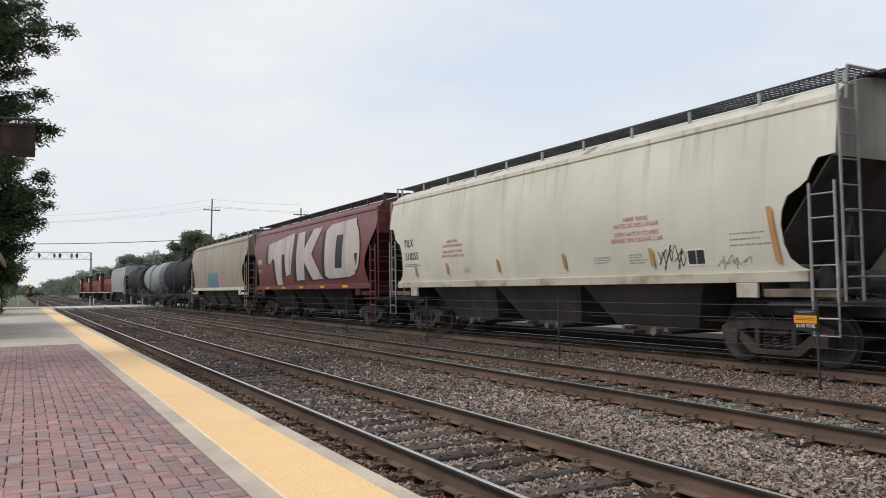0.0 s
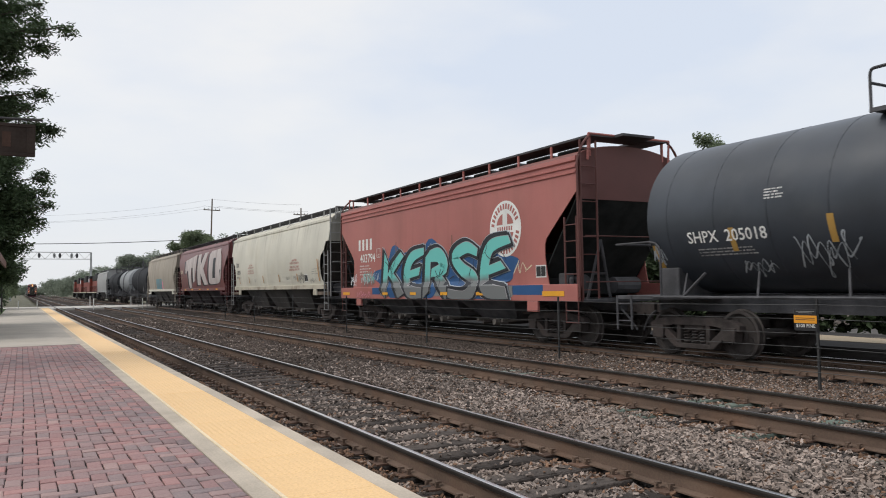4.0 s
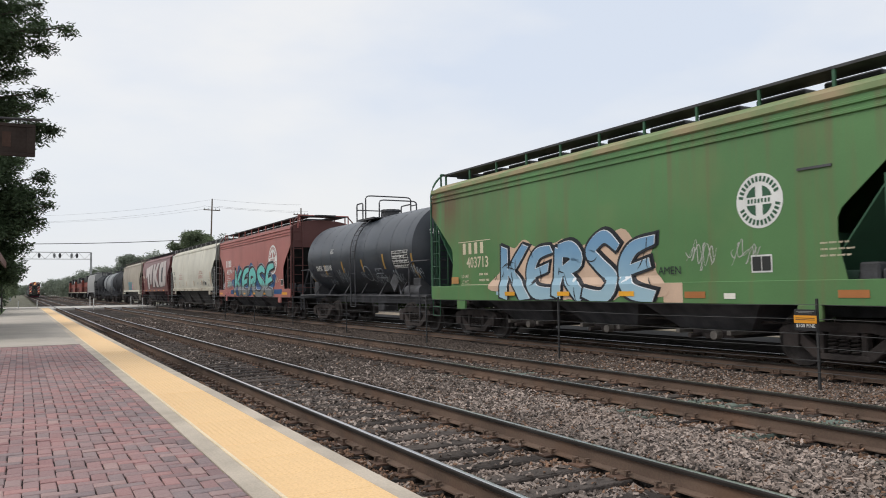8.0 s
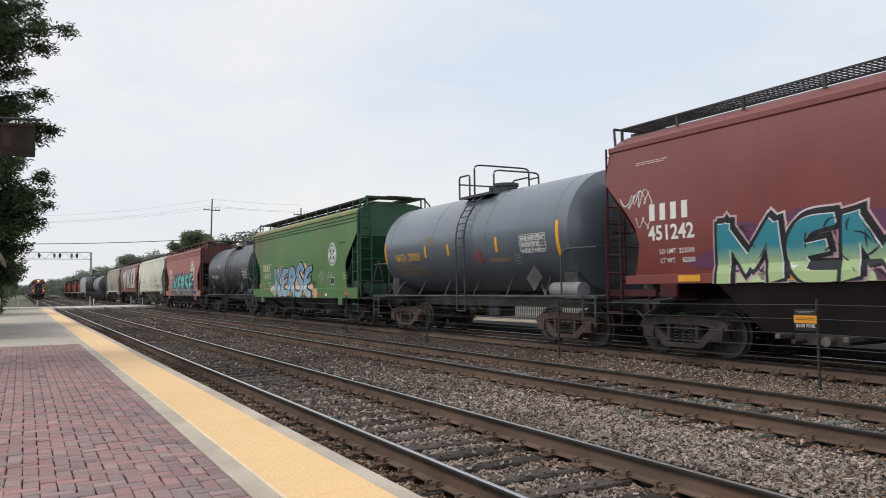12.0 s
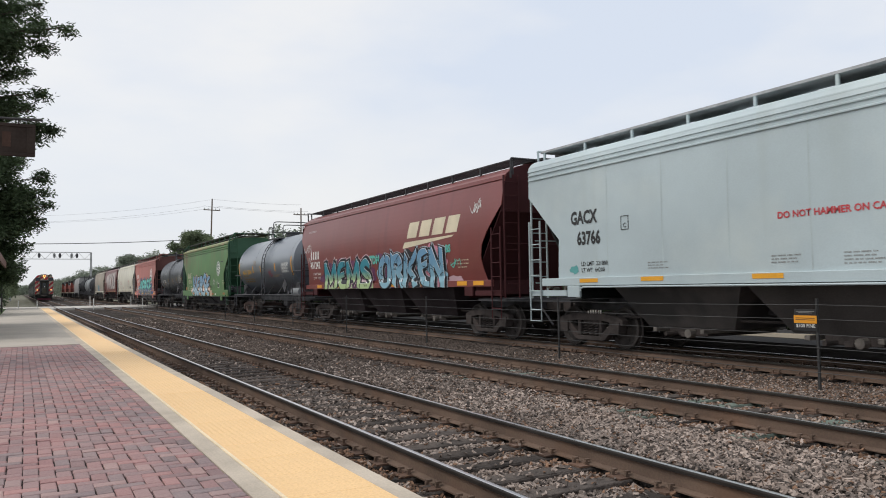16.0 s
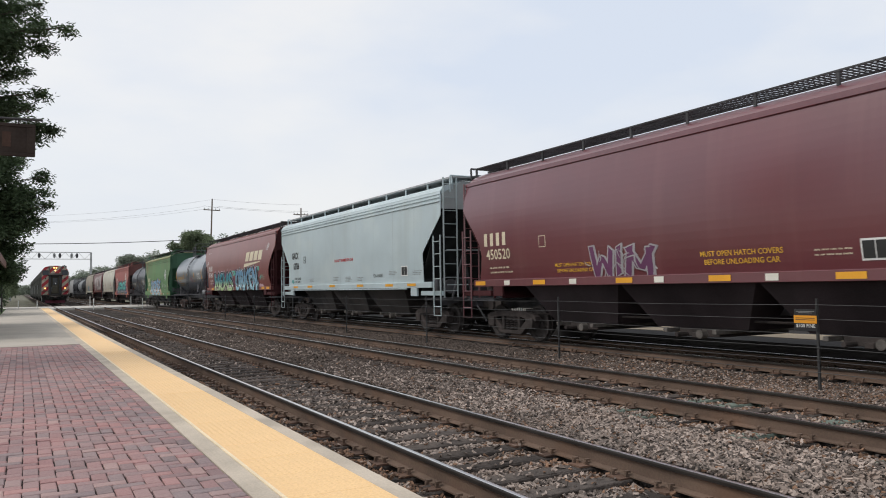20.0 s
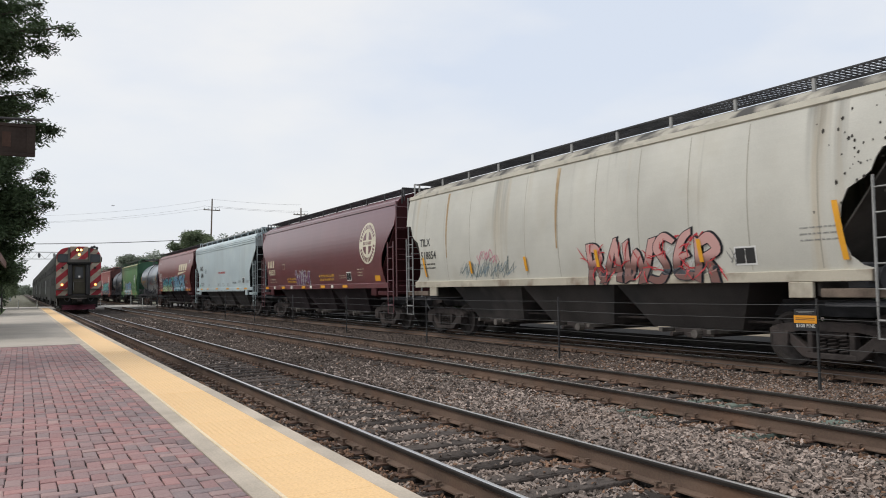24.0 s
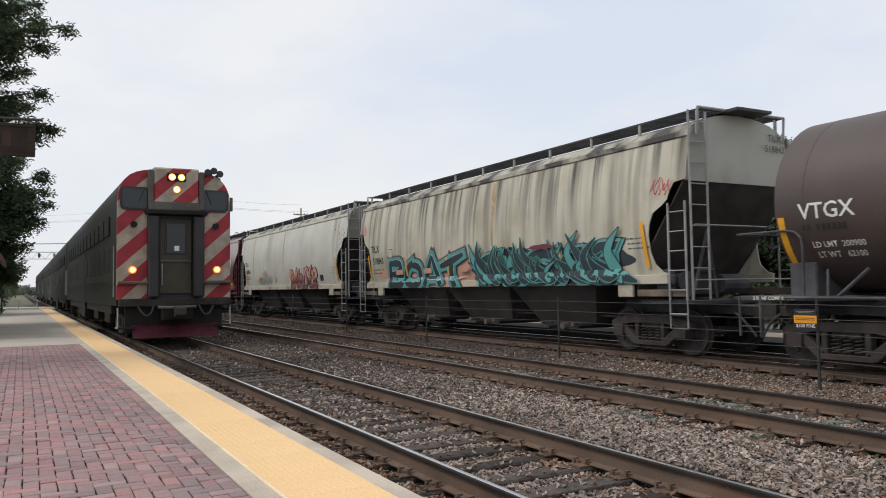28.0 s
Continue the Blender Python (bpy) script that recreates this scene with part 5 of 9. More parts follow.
def hopper(label, y_left, y_right, coat, style, ladder_coat=None, roof_coat=None, bay_coat=None, sill_coat=None, chord_coat=None, tone="truck", grate=True, end_coat=None, post_coat=None, seams=None, slope_coat=None):
    """A covered hopper car whose near side looks to -x; style is 'cut' (deep sill, ribs), 'slant' or 'notch'."""
    L, yc = y_left - y_right, (y_left + y_right) / 2
    e = L / 2
    car = thing("hopper_car", label, "freight car", "cars of the freight train", at=pose(TRACKS[2], yc, 0))
    car["home"] = yc
    w = FLAT if style in ("cut", "slant") else ROUND
    ladder_coat, roof_coat, sill_coat, chord_coat, end_coat = ladder_coat or coat, roof_coat or coat, sill_coat or coat, chord_coat or coat, end_coat or coat
    bay_coat, slope_coat = bay_coat or M["under"], slope_coat or (M["maroon_dark"] if coat in MAROONS else M["slope_shade"])
    top, sill_hi, sill_lo = 4.32, {"cut": 1.46, "slant": 1.60, "notch": 1.61}[style], {"cut": 1.06, "slant": 1.42, "notch": 1.43}[style]
    corner = {"cut": [(0.0, 3.58), (1.17, 2.56), (1.24, 2.42), (1.25, 2.15), (1.20, 1.80), (1.12, 1.46)],
              "slant": [(0.0, 3.60), (1.20, 2.50), (1.15, 1.60)],
              "notch": [(0.0, 3.42), (0.30, 3.39), (0.40, 3.25), (0.48, 3.06), (0.62, 2.96), (0.85, 2.84), (0.96, 2.62), (1.0, 2.38), (0.97, 2.05), (0.88, 1.82), (0.70, 1.67), (0.5, 1.61)]}[style]
    if style == "notch" and coat in MAROONS:
        corner = [(0.0, 3.58), (0.40, 3.18), (0.66, 2.92), (0.93, 2.58), (1.02, 2.25), (0.93, 1.90), (0.80, 1.61)]
    outline = [(e, top), (-e, top)] + [(-e + u, z) for u, z in corner] + [(e - u, z) for u, z in reversed(corner)]
    for s in (1, -1):
        bm = patch([(y, z) for y, z in outline], w, 0.0)
        if s < 0:
            for v in bm.verts:
                v.co.x = -v.co.x
        thicken(bm, (0.02 * s, 0, 0))
        part("side_sheet", bm, coat, car)
        if style == "cut":
            for z in (4.00, 4.13):
                part("rib", sweep_y(bmesh.new(), [(-s * (w(z) - 0.01), z - 0.035), (-s * (w(z) + 0.035), z - 0.015), (-s * (w(z) + 0.035), z + 0.02), (-s * (w(z) - 0.01), z + 0.035)], -e + 0.02, e - 0.02), coat, car)
        elif style == "slant":
            for z in (4.02, 4.14):
                part("rib", sweep_y(bmesh.new(), [(-s * (w(z) - 0.01), z - 0.03), (-s * (w(z) + 0.03), z - 0.012), (-s * (w(z) + 0.03), z + 0.012), (-s * (w(z) - 0.01), z + 0.03)], -e + 0.02, e - 0.02), coat, car)
        wt = w(top)
        part("top_chord", sweep_y(bmesh.new(), [(-s * (wt - 0.34), 4.53), (-s * (wt - 0.20), 4.50), (-s * (wt - 0.09), 4.44), (-s * (wt - 0.01), 4.34), (-s * (wt + 0.02), 4.23), (-s * (wt + 0.005), 4.22), (-s * (wt - 0.34), 4.40)] if style == "slant" else [(-s * (wt - 0.05), top + 0.06), (-s * (wt + 0.035), top + 0.05), (-s * (wt + 0.045), top - 0.05), (-s * (wt + 0.008), top - 0.08)], -e, e), chord_coat, car)
        inset = 0.0 if style == "cut" else 0.55
        ws = w(sill_hi) + 0.02
        part("side_sill", boxes((-s * ws - 0.03 if s > 0 else ws - 0.06, -s * ws + 0.06 if s > 0 else ws + 0.03, -e + inset, e - inset, sill_lo, sill_hi), bevel=0.008), sill_coat, car)
        # jacking pads, end platform beams
        for q in (-1, 1):
            part("jacking_pad", boxes((-s * ws - 0.035, -s * ws + 0.035, q * (e - 1.75) - 0.22, q * (e - 1.75) + 0.22, sill_lo - 0.26, sill_lo - 0.003), bevel=0.01), M["maroon_dark"] if coat in MAROONS else sill_coat, car)
            if style != "cut":
                part("end_beam", boxes((-s * 1.52 - 0.04, -s * 1.52 + 0.04, min(q * e, q * (e - 1.4)), max(q * e, q * (e - 1.4)), 1.18, 1.32), bevel=0.008), M["maroon_dark"] if coat in MAROONS else M["grime"] if sill_coat == M["cream_sill"] else sill_coat, car)
    # roof and running boards
    wt = w(top) - 0.02
    crest = 0.40 if style == "notch" else 0.32
    arc = [(-wt, top + 0.02)] + [(wt * math.sin(a), top + 0.06 + crest * math.cos(a * 1.15)) for a in [-1.25 + 2.5 * k / 10 for k in range(11)]] + [(wt, top + 0.02)]
    part("roof", sweep_y(bmesh.new(), arc, -e + 0.075, e - 0.075), roof_coat, car, smooth=True)
    part("hatch_trough", boxes((-0.34, 0.34, -e + 0.6, e - 0.6, 4.60, 4.80 if style == "notch" else 4.74), bevel=0.03), roof_coat, car)
    if style != "notch":
        for i in range(9):
            y = -e + 0.95 + (L - 1.9) * (i + 0.5) / 9
            part("hatch", boxes((-0.46, 0.46, y - 0.52, y + 0.52, 4.743, 4.86), bevel=0.03), M["board_dark"], car, "dark roof hatch cover")
    zr = {"notch": 4.82, "slant": 4.80, "cut": 4.90}[style]
    for s in (-1, 1):
        x0, x1 = sorted((s * 0.50, s * 1.16))
        bm = boxes((x0, x0 + 0.03, -e - 0.05, e + 0.05, zr - 0.03, zr), (x1 - 0.03, x1, -e - 0.05, e + 0.05, zr - 0.04, zr))
        if grate:
            k = int(2 * e / 0.10)
            for i in range(k):
                y = -e + 2 * e * (i + 0.5) / k
                box(bm, x0 + 0.03, x1 - 0.03, y - 0.012, y + 0.012, zr - 0.028, zr - 0.004)
            for f in (0.25, 0.5, 0.75):
                x = x0 + (x1 - x0) * f
                box(bm, x - 0.006, x + 0.006, -e, e, zr - 0.020, zr - 0.008)
        else:
            bm.clear()
            box(bm, x0, x1, -e - 0.05, e + 0.05, zr - 0.05, zr)
        part("running_board", bm, M["board_grey" if style == "slant" else "board_dark"], car, "grey steel walkway" if style == "slant" else "dark steel grating walkway")
        n = 11
        for i in range(n):
            y = -e + 0.08 + (2 * e - 0.16) * i / (n - 1)
            part("board_post", boxes((s * 1.13 - 0.022, s * 1.13 + 0.022, y - 0.03, y + 0.03, 4.40, zr - 0.003), bevel=0.004), M["board_dark"] if coat in MAROONS else post_coat or chord_coat, car)
    for q in (-1, 1):
        part("end_board", boxes((-0.49, 0.49, q * (e - 0.1) - 0.45, q * (e - 0.1) + 0.45, zr - 0.045, zr + 0.012)), M["board_dark"], car)
        part("board_rail", rods(*[[(x, q * e, 4.30), (x, q * (e + 0.04), zr)] for x in (-1.25, 1.25)], [(-1.25, q * (e + 0.04), zr), (1.25, q * (e + 0.04), zr)], r=0.028, n=6), M["board_dark"] if coat in MAROONS else post_coat or chord_coat, car)
        # end wall, slope sheet, floor of the end
        arc_end = [(x, z - 0.01) for x, z in arc]
        bm = bmesh.new()
        yq = q * (e - 0.06)
        low = 3.80 if style == "slant" else 3.40
        f = [bm.verts.new((x * 0.985, yq, z)) for x, z in arc_end] + [bm.verts.new((w(low) * 0.97, yq, low)), bm.verts.new((-w(low) * 0.97, yq, low))]
        bm.faces.new(f)
        thicken(bm, (0, -0.03 * q, 0))
        part("end_wall", bm, end_coat, car)
        # slope sheet and bulkhead carry the end recess's shade in their dark coat
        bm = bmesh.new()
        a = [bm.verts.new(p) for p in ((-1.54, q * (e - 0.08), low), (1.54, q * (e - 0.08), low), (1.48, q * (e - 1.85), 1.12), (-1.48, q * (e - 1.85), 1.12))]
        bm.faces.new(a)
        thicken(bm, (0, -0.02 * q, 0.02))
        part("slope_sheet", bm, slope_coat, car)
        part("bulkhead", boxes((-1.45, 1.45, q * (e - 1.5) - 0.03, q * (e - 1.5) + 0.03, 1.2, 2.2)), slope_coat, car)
        part("end_floor", boxes((-1.45, 1.45, min(q * e, q * (e - 1.4)), max(q * e, q * (e - 1.4)), 1.04, 1.10)), M["under"], car)
        for x in ((-1.46, 1.46) if style == "cut" else ()):
            s = 1 if x > 0 else -1
            part("end_stile", rods([(s * 1.60, q * (e + 0.04), 1.15), (s * 1.60, q * (e + 0.04), 4.10)] + bend((s * 1.60, q * (e + 0.04), 4.20), (s * 1.56, q * (e + 0.04), 4.62), (s * 1.18, q * (e + 0.04), zr - 0.02), 5), r=0.030, n=7), end_coat, car, "stile bent over the roof end")
            part("corner_post", boxes((x - 0.03, x + 0.03, q * (e - 0.05) - 0.03, q * (e - 0.05) + 0.03, 1.06, 4.30), bevel=0.006), ladder_coat, car)
        part("grab_rail", rods([(-1.4, q * (e + 0.03), 2.55), (1.4, q * (e + 0.03), 2.55)], [(-1.4, q * (e + 0.03), 1.5), (1.4, q * (e + 0.03), 1.5)], r=0.016), ladder_coat, car)
        for s in (-1, 1):
            x = s * 1.60
            ladder(car, ladder_coat, ((x, q * (e - 0.02)), (x, q * (e - 0.46))), (1.12, 3.0, 5))
            part("stirrup", rods([(x, q * (e - 0.02), 1.12), (x, q * (e - 0.02), 0.58), (x, q * (e - 0.46), 0.58), (x, q * (e - 0.46), 1.12)], [(x, q * (e - 0.02), 0.85), (x, q * (e - 0.46), 0.85)], r=0.018), ladder_coat, car)
        ladder(car, ladder_coat, ((-1.50, q * (e + 0.03)), (-1.04, q * (e + 0.03))), (1.12, 4.36 if coat in MAROONS or q > 0 else 4.74, 9))
        part("coupler", COUPLER, None, car, at=pose(0, q * (e - 0.15), 0, 0, 0, 0 if q > 0 else 180))
        hose(car, q * e, M["under"])
    # brake gear stands on the platform of one end
    q = 1 if coat in MAROONS else -1
    dusty = M["brake_dust"] if coat in MAROONS else M["under"]
    part("brake_cylinder", rods([(-0.85, q * (e - 0.75), 1.46), (-0.85, q * (e - 0.82), 1.46), (-0.85, q * (e - 1.30), 1.46)], r=0.19, n=14), dusty, car, smooth=True)
    part("cylinder_flange", rods([(-0.85, q * (e - 0.72), 1.46), (-0.85, q * (e - 0.75), 1.46)], r=0.23, n=14), dusty, car)
    part("air_tank", rods([(0.0, q * (e - 0.7), 1.42), (0.75, q * (e - 0.7), 1.42)], r=0.2, n=12), dusty, car)
    part("brake_valve", boxes((-1.32, -1.08, q * (e - 0.95) - 0.16, q * (e - 0.95) + 0.16, 1.30, 1.72), (-1.26, -1.14, q * (e - 0.95) - 0.24, q * (e - 0.95) - 0.165, 1.40, 1.62), bevel=0.03), dusty, car)
    part("brake_lever", rods([(-0.9, q * (e - 0.55), 1.10), (-0.55, q * (e - 0.45), 2.5)], [(-0.2, q * (e - 0.55), 1.10), (-0.55, q * (e - 0.45), 2.5)], [(-0.75, q * (e - 0.5), 1.7), (-0.35, q * (e - 0.5), 1.7)], r=0.035), M["maroon_dark"] if coat in MAROONS else M["under"], car)
    ring = [(0, 0.24 * math.cos(2 * math.pi * k / 16), 0.24 * math.sin(2 * math.pi * k / 16)) for k in range(17)]
    part("brake_wheel", rods(ring, *[[(0, 0, 0), ring[k]] for k in (1, 6, 12)], r=0.014), M["under"], car, at=pose(0.75, q * (e + 0.05), 2.35, 0, 0, 90))
    # centre sill, hopper bays and outlet gates
    part("centre_sill", boxes((-0.3, 0.3, -e + 0.1, e - 0.1, 0.82, 1.12)), M["under"], car)
    bays = 3
    span = (L - 5.6) / bays
    for k in range(bays):
        y0 = -e + 2.8 + span * k
        bm = bmesh.new()
        hi = [bm.verts.new(p) for p in ((-1.45, y0 + 0.02, sill_lo + 0.02), (1.45, y0 + 0.02, sill_lo + 0.02), (1.45, y0 + span - 0.02, sill_lo + 0.02), (-1.45, y0 + span - 0.02, sill_lo + 0.02))]
        m = span / 2
        g = m - 0.62
        lo = [bm.verts.new(p) for p in ((-0.95, y0 + m - g, 0.56), (0.95, y0 + m - g, 0.56), (0.95, y0 + m + g, 0.56), (-0.95, y0 + m + g, 0.56))]
        for i in range(4):
            bm.faces.new((hi[i], hi[(i + 1) % 4], lo[(i + 1) % 4], lo[i]))
        bm.faces.new(lo)
        bm.faces.new(hi[::-1])
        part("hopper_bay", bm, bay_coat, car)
        part("outlet_gate", boxes((-1.0, 1.0, y0 + m - 0.5, y0 + m + 0.5, 0.40, 0.552), (-1.12, -1.0, y0 + m - 0.08, y0 + m + 0.08, 0.38, 0.48), bevel=0.01), M["truck"], car)
        part("gate_shaft", rods([(-1.3, y0 + m + 0.3, 0.44), (-0.9, y0 + m + 0.3, 0.44)], r=0.045, n=8), M["truck"], car)
        for q in (-1, 1):
            part("gate_rack", boxes((-1.28, 1.05, y0 + m + q * 0.62 - 0.05, y0 + m + q * 0.62 + 0.05, 0.47, 0.553), bevel=0.008), M["gate_steel"], car, "worn steel gate rack")
        part("pinion", rods([(-1.34, y0 + m - 0.32, 0.47), (-1.18, y0 + m - 0.32, 0.47)], r=0.085, n=10), M["gate_steel"], car)
    if seams:
        for k in range(11):
            y = -e + 1.35 + (L - 2.7) * k / 10
            part("seam", patch(rect(y - 0.009, y + 0.009, sill_hi + 0.03, top - 0.12), w, 0.0025), seams, car, "faint vertical seam")
    part("brake_pipe", rods([(-0.9, -e + 2.6, 0.72), (-0.9, e - 2.6, 0.72)], r=0.025), M["truck"], car)
    for q in (-1, 1):
        truck(car, q * (e - 1.60), tone)
    return car, w, e


# ---------------------------------------------------------------- tank cars
def tank_car(label, y_left, y_right, coat, tone="truck", stripe=None, platform=True, gap=0.52, air=None, mark="reflector", bands=3):
    L, yc = y_left - y_right, (y_left + y_right) / 2
    e, zc, r = L / 2, 2.72, 1.50
    b = e - gap
    car = thing("tank_car", label, "freight car", "cars of the freight train", at=pose(TRACKS[2], yc, 0))
    car["home"] = yc
    bm, n = bmesh.new(), 48
    prof = [(-b + 0.48 * q ** 2, r * q) for q in (0.01, 0.2, 0.4, 0.6, 0.8, 0.92, 1.0)]
    full = prof + [(y, r) for y in (-b / 2, 0, b / 2)] + [(-y, q) for y, q in reversed(prof)]
    rings = [[bm.verts.new((math.cos(2 * math.pi * k / n) * q, y, zc + math.sin(2 * math.pi * k / n) * q)) for k in range(n)] for y, q in full]
    for u, v in zip(rings, rings[1:]):
        for k in range(n):
            bm.faces.new((u[k], u[(k + 1) % n], v[(k + 1) % n], v[k]))
    bm.faces.new(rings[0])
    bm.faces.new(rings[-1][::-1])
    part("shell", bm, coat, car, smooth=True)
    w = lambda z: math.sqrt(max(0.02, r * r - (z - zc) ** 2))
    for y in [-b + 1.0 + (2 * b - 2.0) * k / bands for k in range(bands + 1)]:
        part("weld_band", disc(bmesh.new(), 0, 0, 0, 1, 1, 40, [(-0.016, r - 0.05), (-0.016, r + 0.005), (0.016, r + 0.005), (0.016, r - 0.05)]), coat, car, at=pose(0, y, zc, 0, 0, 90))
    part("centre_sill", boxes((-0.36, 0.36, -e + 0.1, e - 0.1, 0.86, 1.20)), M["under"], car)
    for q in (-1, 1):
        part("saddle", boxes((-1.2, 1.2, q * (b - 0.75) - 0.25, q * (b - 0.75) + 0.25, 1.16, 1.75), bevel=0.02), M["under"], car)
        part("end_platform", boxes((-1.5, 1.5, min(q * (e - 1.9), q * e), max(q * (e - 1.9), q * e), 1.12, 1.20), bevel=0.01), M["under"], car)
        for s in (-1, 1):
            x = s * 1.46
            part("hand_rail", rods([(x, q * (e - 1.3), 1.2)] + bend((x, q * (e - 1.3), 2.0), (x, q * (e - 1.3), 2.28), (x, q * (e - 1.0), 2.28)) + [(x, q * (e - 0.02), 2.28), (0, q * (e - 0.02), 2.28)], r=0.024), M["under"], car)
            part("brace", rods([(x, q * (e - 1.9), 1.2), (x * 0.93, q * (e - 2.35), 1.62)], r=0.03), M["under"], car)
            ladder(car, M["under"], ((s * 1.5, q * (e - 0.05)), (s * 1.5, q * (e - 0.48))), (0.5, 1.2, 2))
        part("coupler", COUPLER, None, car, at=pose(0, q * (e - 0.15), 0, 0, 0, 0 if q > 0 else 180))
        hose(car, q * e, M["under"])
        truck(car, q * (e - 1.72), tone)
    for s in (-1, 1):
        part("side_walkway", rods([(s * 1.5, -b + 0.6, 1.17), (s * 1.5, b - 0.6, 1.17)], r=0.03), M["under"], car)
        for k in range(6):
            y = -b + 1.4 + (2 * b - 2.8) * k / 5
            part("rail_bracket", rods([(s * 1.5, y, 1.17), (s * 1.12, y + 0.25, 1.62)], r=0.022), M["under"], car)
    part("bottom_outlet", boxes((-0.3, 0.3, -0.3, 0.3, 0.55, 1.3), bevel=0.04), M["under"], car)
    part("air_tank", rods([(-1.15, -b + 0.35, 1.32), (-1.15, -b + 1.45, 1.32)], r=0.19, n=14), air or M["under"], car, smooth=True)
    part("placard_holder", plate(bmesh.new(), [(-b + 1.75, 1.30), (-b + 2.08, 1.62), (-b + 1.75, 1.94), (-b + 1.42, 1.62)], -1.54, -1.51), M["under"], car, "dark diamond placard holder")
    if platform:
        z0 = zc + r
        yc0, hl = -0.10, 0.85
        part("top_platform", boxes((-0.95, 0.95, yc0 - hl, yc0 + hl, z0 - 0.15, z0 - 0.11), (-0.99, -0.95, yc0 - hl, yc0 + hl, z0 - 0.17, z0 - 0.10), (0.95, 0.99, yc0 - hl, yc0 + hl, z0 - 0.17, z0 - 0.10)), M["under"], car)
        ya, yq, x0, x1 = yc0 + hl - 0.02, yc0 + hl - 0.62, -0.97, 0.97
        hoop = lambda p, q, foot, top: [(*p, foot), (*p, top - 0.12)] + bend((*p, top - 0.12), (*p, top), (p[0] + 0.12 * (q[0] - p[0]), p[1] + 0.12 * (q[1] - p[1]), top)) + bend((q[0] + 0.12 * (p[0] - q[0]), q[1] + 0.12 * (p[1] - q[1]), top), (*q, top), (*q, top - 0.12)) + [(*q, foot)]
        for p, q, top in (((x0, ya), (x0, yq), 0.52), ((x0, yq - 0.28), (x1, yq - 0.28), 0.78), ((x0 + 0.35, yc0 - 0.55), (x1, yc0 - 0.55), 0.58), ((x1, ya), (x1, yq - 0.28), 0.52)):
            part("platform_rail", rods(hoop(p, q, z0 - 0.14, z0 + top), r=0.027), M["under"], car)
        part("platform_rail", rods([(x0, ya, z0 + 0.30), (x1, ya, z0 + 0.30)], r=0.024), M["under"], car)
        part("platform_rail", rods([(x1, yq - 0.28, z0 + 0.45), (x1, yc0 - 0.55, z0 + 0.45)], r=0.024), M["under"], car)
        part("manway", rods([(0, yc0 - 0.25, z0 - 0.1), (0, yc0 - 0.25, z0 + 0.16)], r=0.34, n=16), M["under"], car)
        part("manway_lid", rods([(0, yc0 - 0.25, z0 + 0.16), (0, yc0 - 0.25, z0 + 0.24)], r=0.38, n=16), M["under"], car)
        part("valve", rods([(0.1, 0.62, z0 - 0.1), (0.1, 0.62, z0 + 0.30)], r=0.08, n=8), M["under"], car)
        # ladder following the curve of the shell
        pts = [(-math.cos(a) * (r + 0.10), zc + math.sin(a) * (r + 0.10)) for a in [0.0 + 1.0 * k / 6 for k in range(7)]]
        for s in (-1,):
            line = [(-1.58, 0.75), (-1.60, 2.3)] + pts
            bm = rods([(x, -0.08, z) for x, z in line], [(x, -0.54, z) for x, z in line], r=0.022)
            for k in range(11):
                f = k / 10 * (len(line) - 1)
                i = min(int(f), len(line) - 2)
                x = line[i][0] + (line[i + 1][0] - line[i][0]) * (f - i)
                z = line[i][1] + (line[i + 1][1] - line[i][1]) * (f - i)
                rod(bm, [(x, -0.08, z), (x, -0.54, z)], 0.016, 6)
            part("ladder", bm, M["under"], car)
    if stripe:
        for u, z0, z1 in stripe:
            u = min(max(u, gap + 0.58), L - gap - 0.58)
            part("reflector", patch(rect(e - u - 0.06, e - u + 0.06, z0, z1), w, 0.006), M[mark], car, "yellow reflective stripe")
    return car, w, e


def head_text(car, e, gap, body, x, z, size, mat):
    """Lettering on the dished head at the trailing end of a tank car."""
    b, r = e - gap, 1.50
    bm = text_flat(body, size, 0.012 * size)
    bmesh.ops.subdivide_edges(bm, edges=[q for q in bm.edges if q.calc_length() > 0.1], cuts=1)
    for v in bm.verts:
        u, q = x + v.co.x * 0.9, z + v.co.y
        v.co = (u, -b + 0.48 * ((u * u + (q - 2.72) ** 2) / r ** 2) - 0.012, q)
    tagged(part("head_lettering", bm, M[mat], car), kind="stuff")


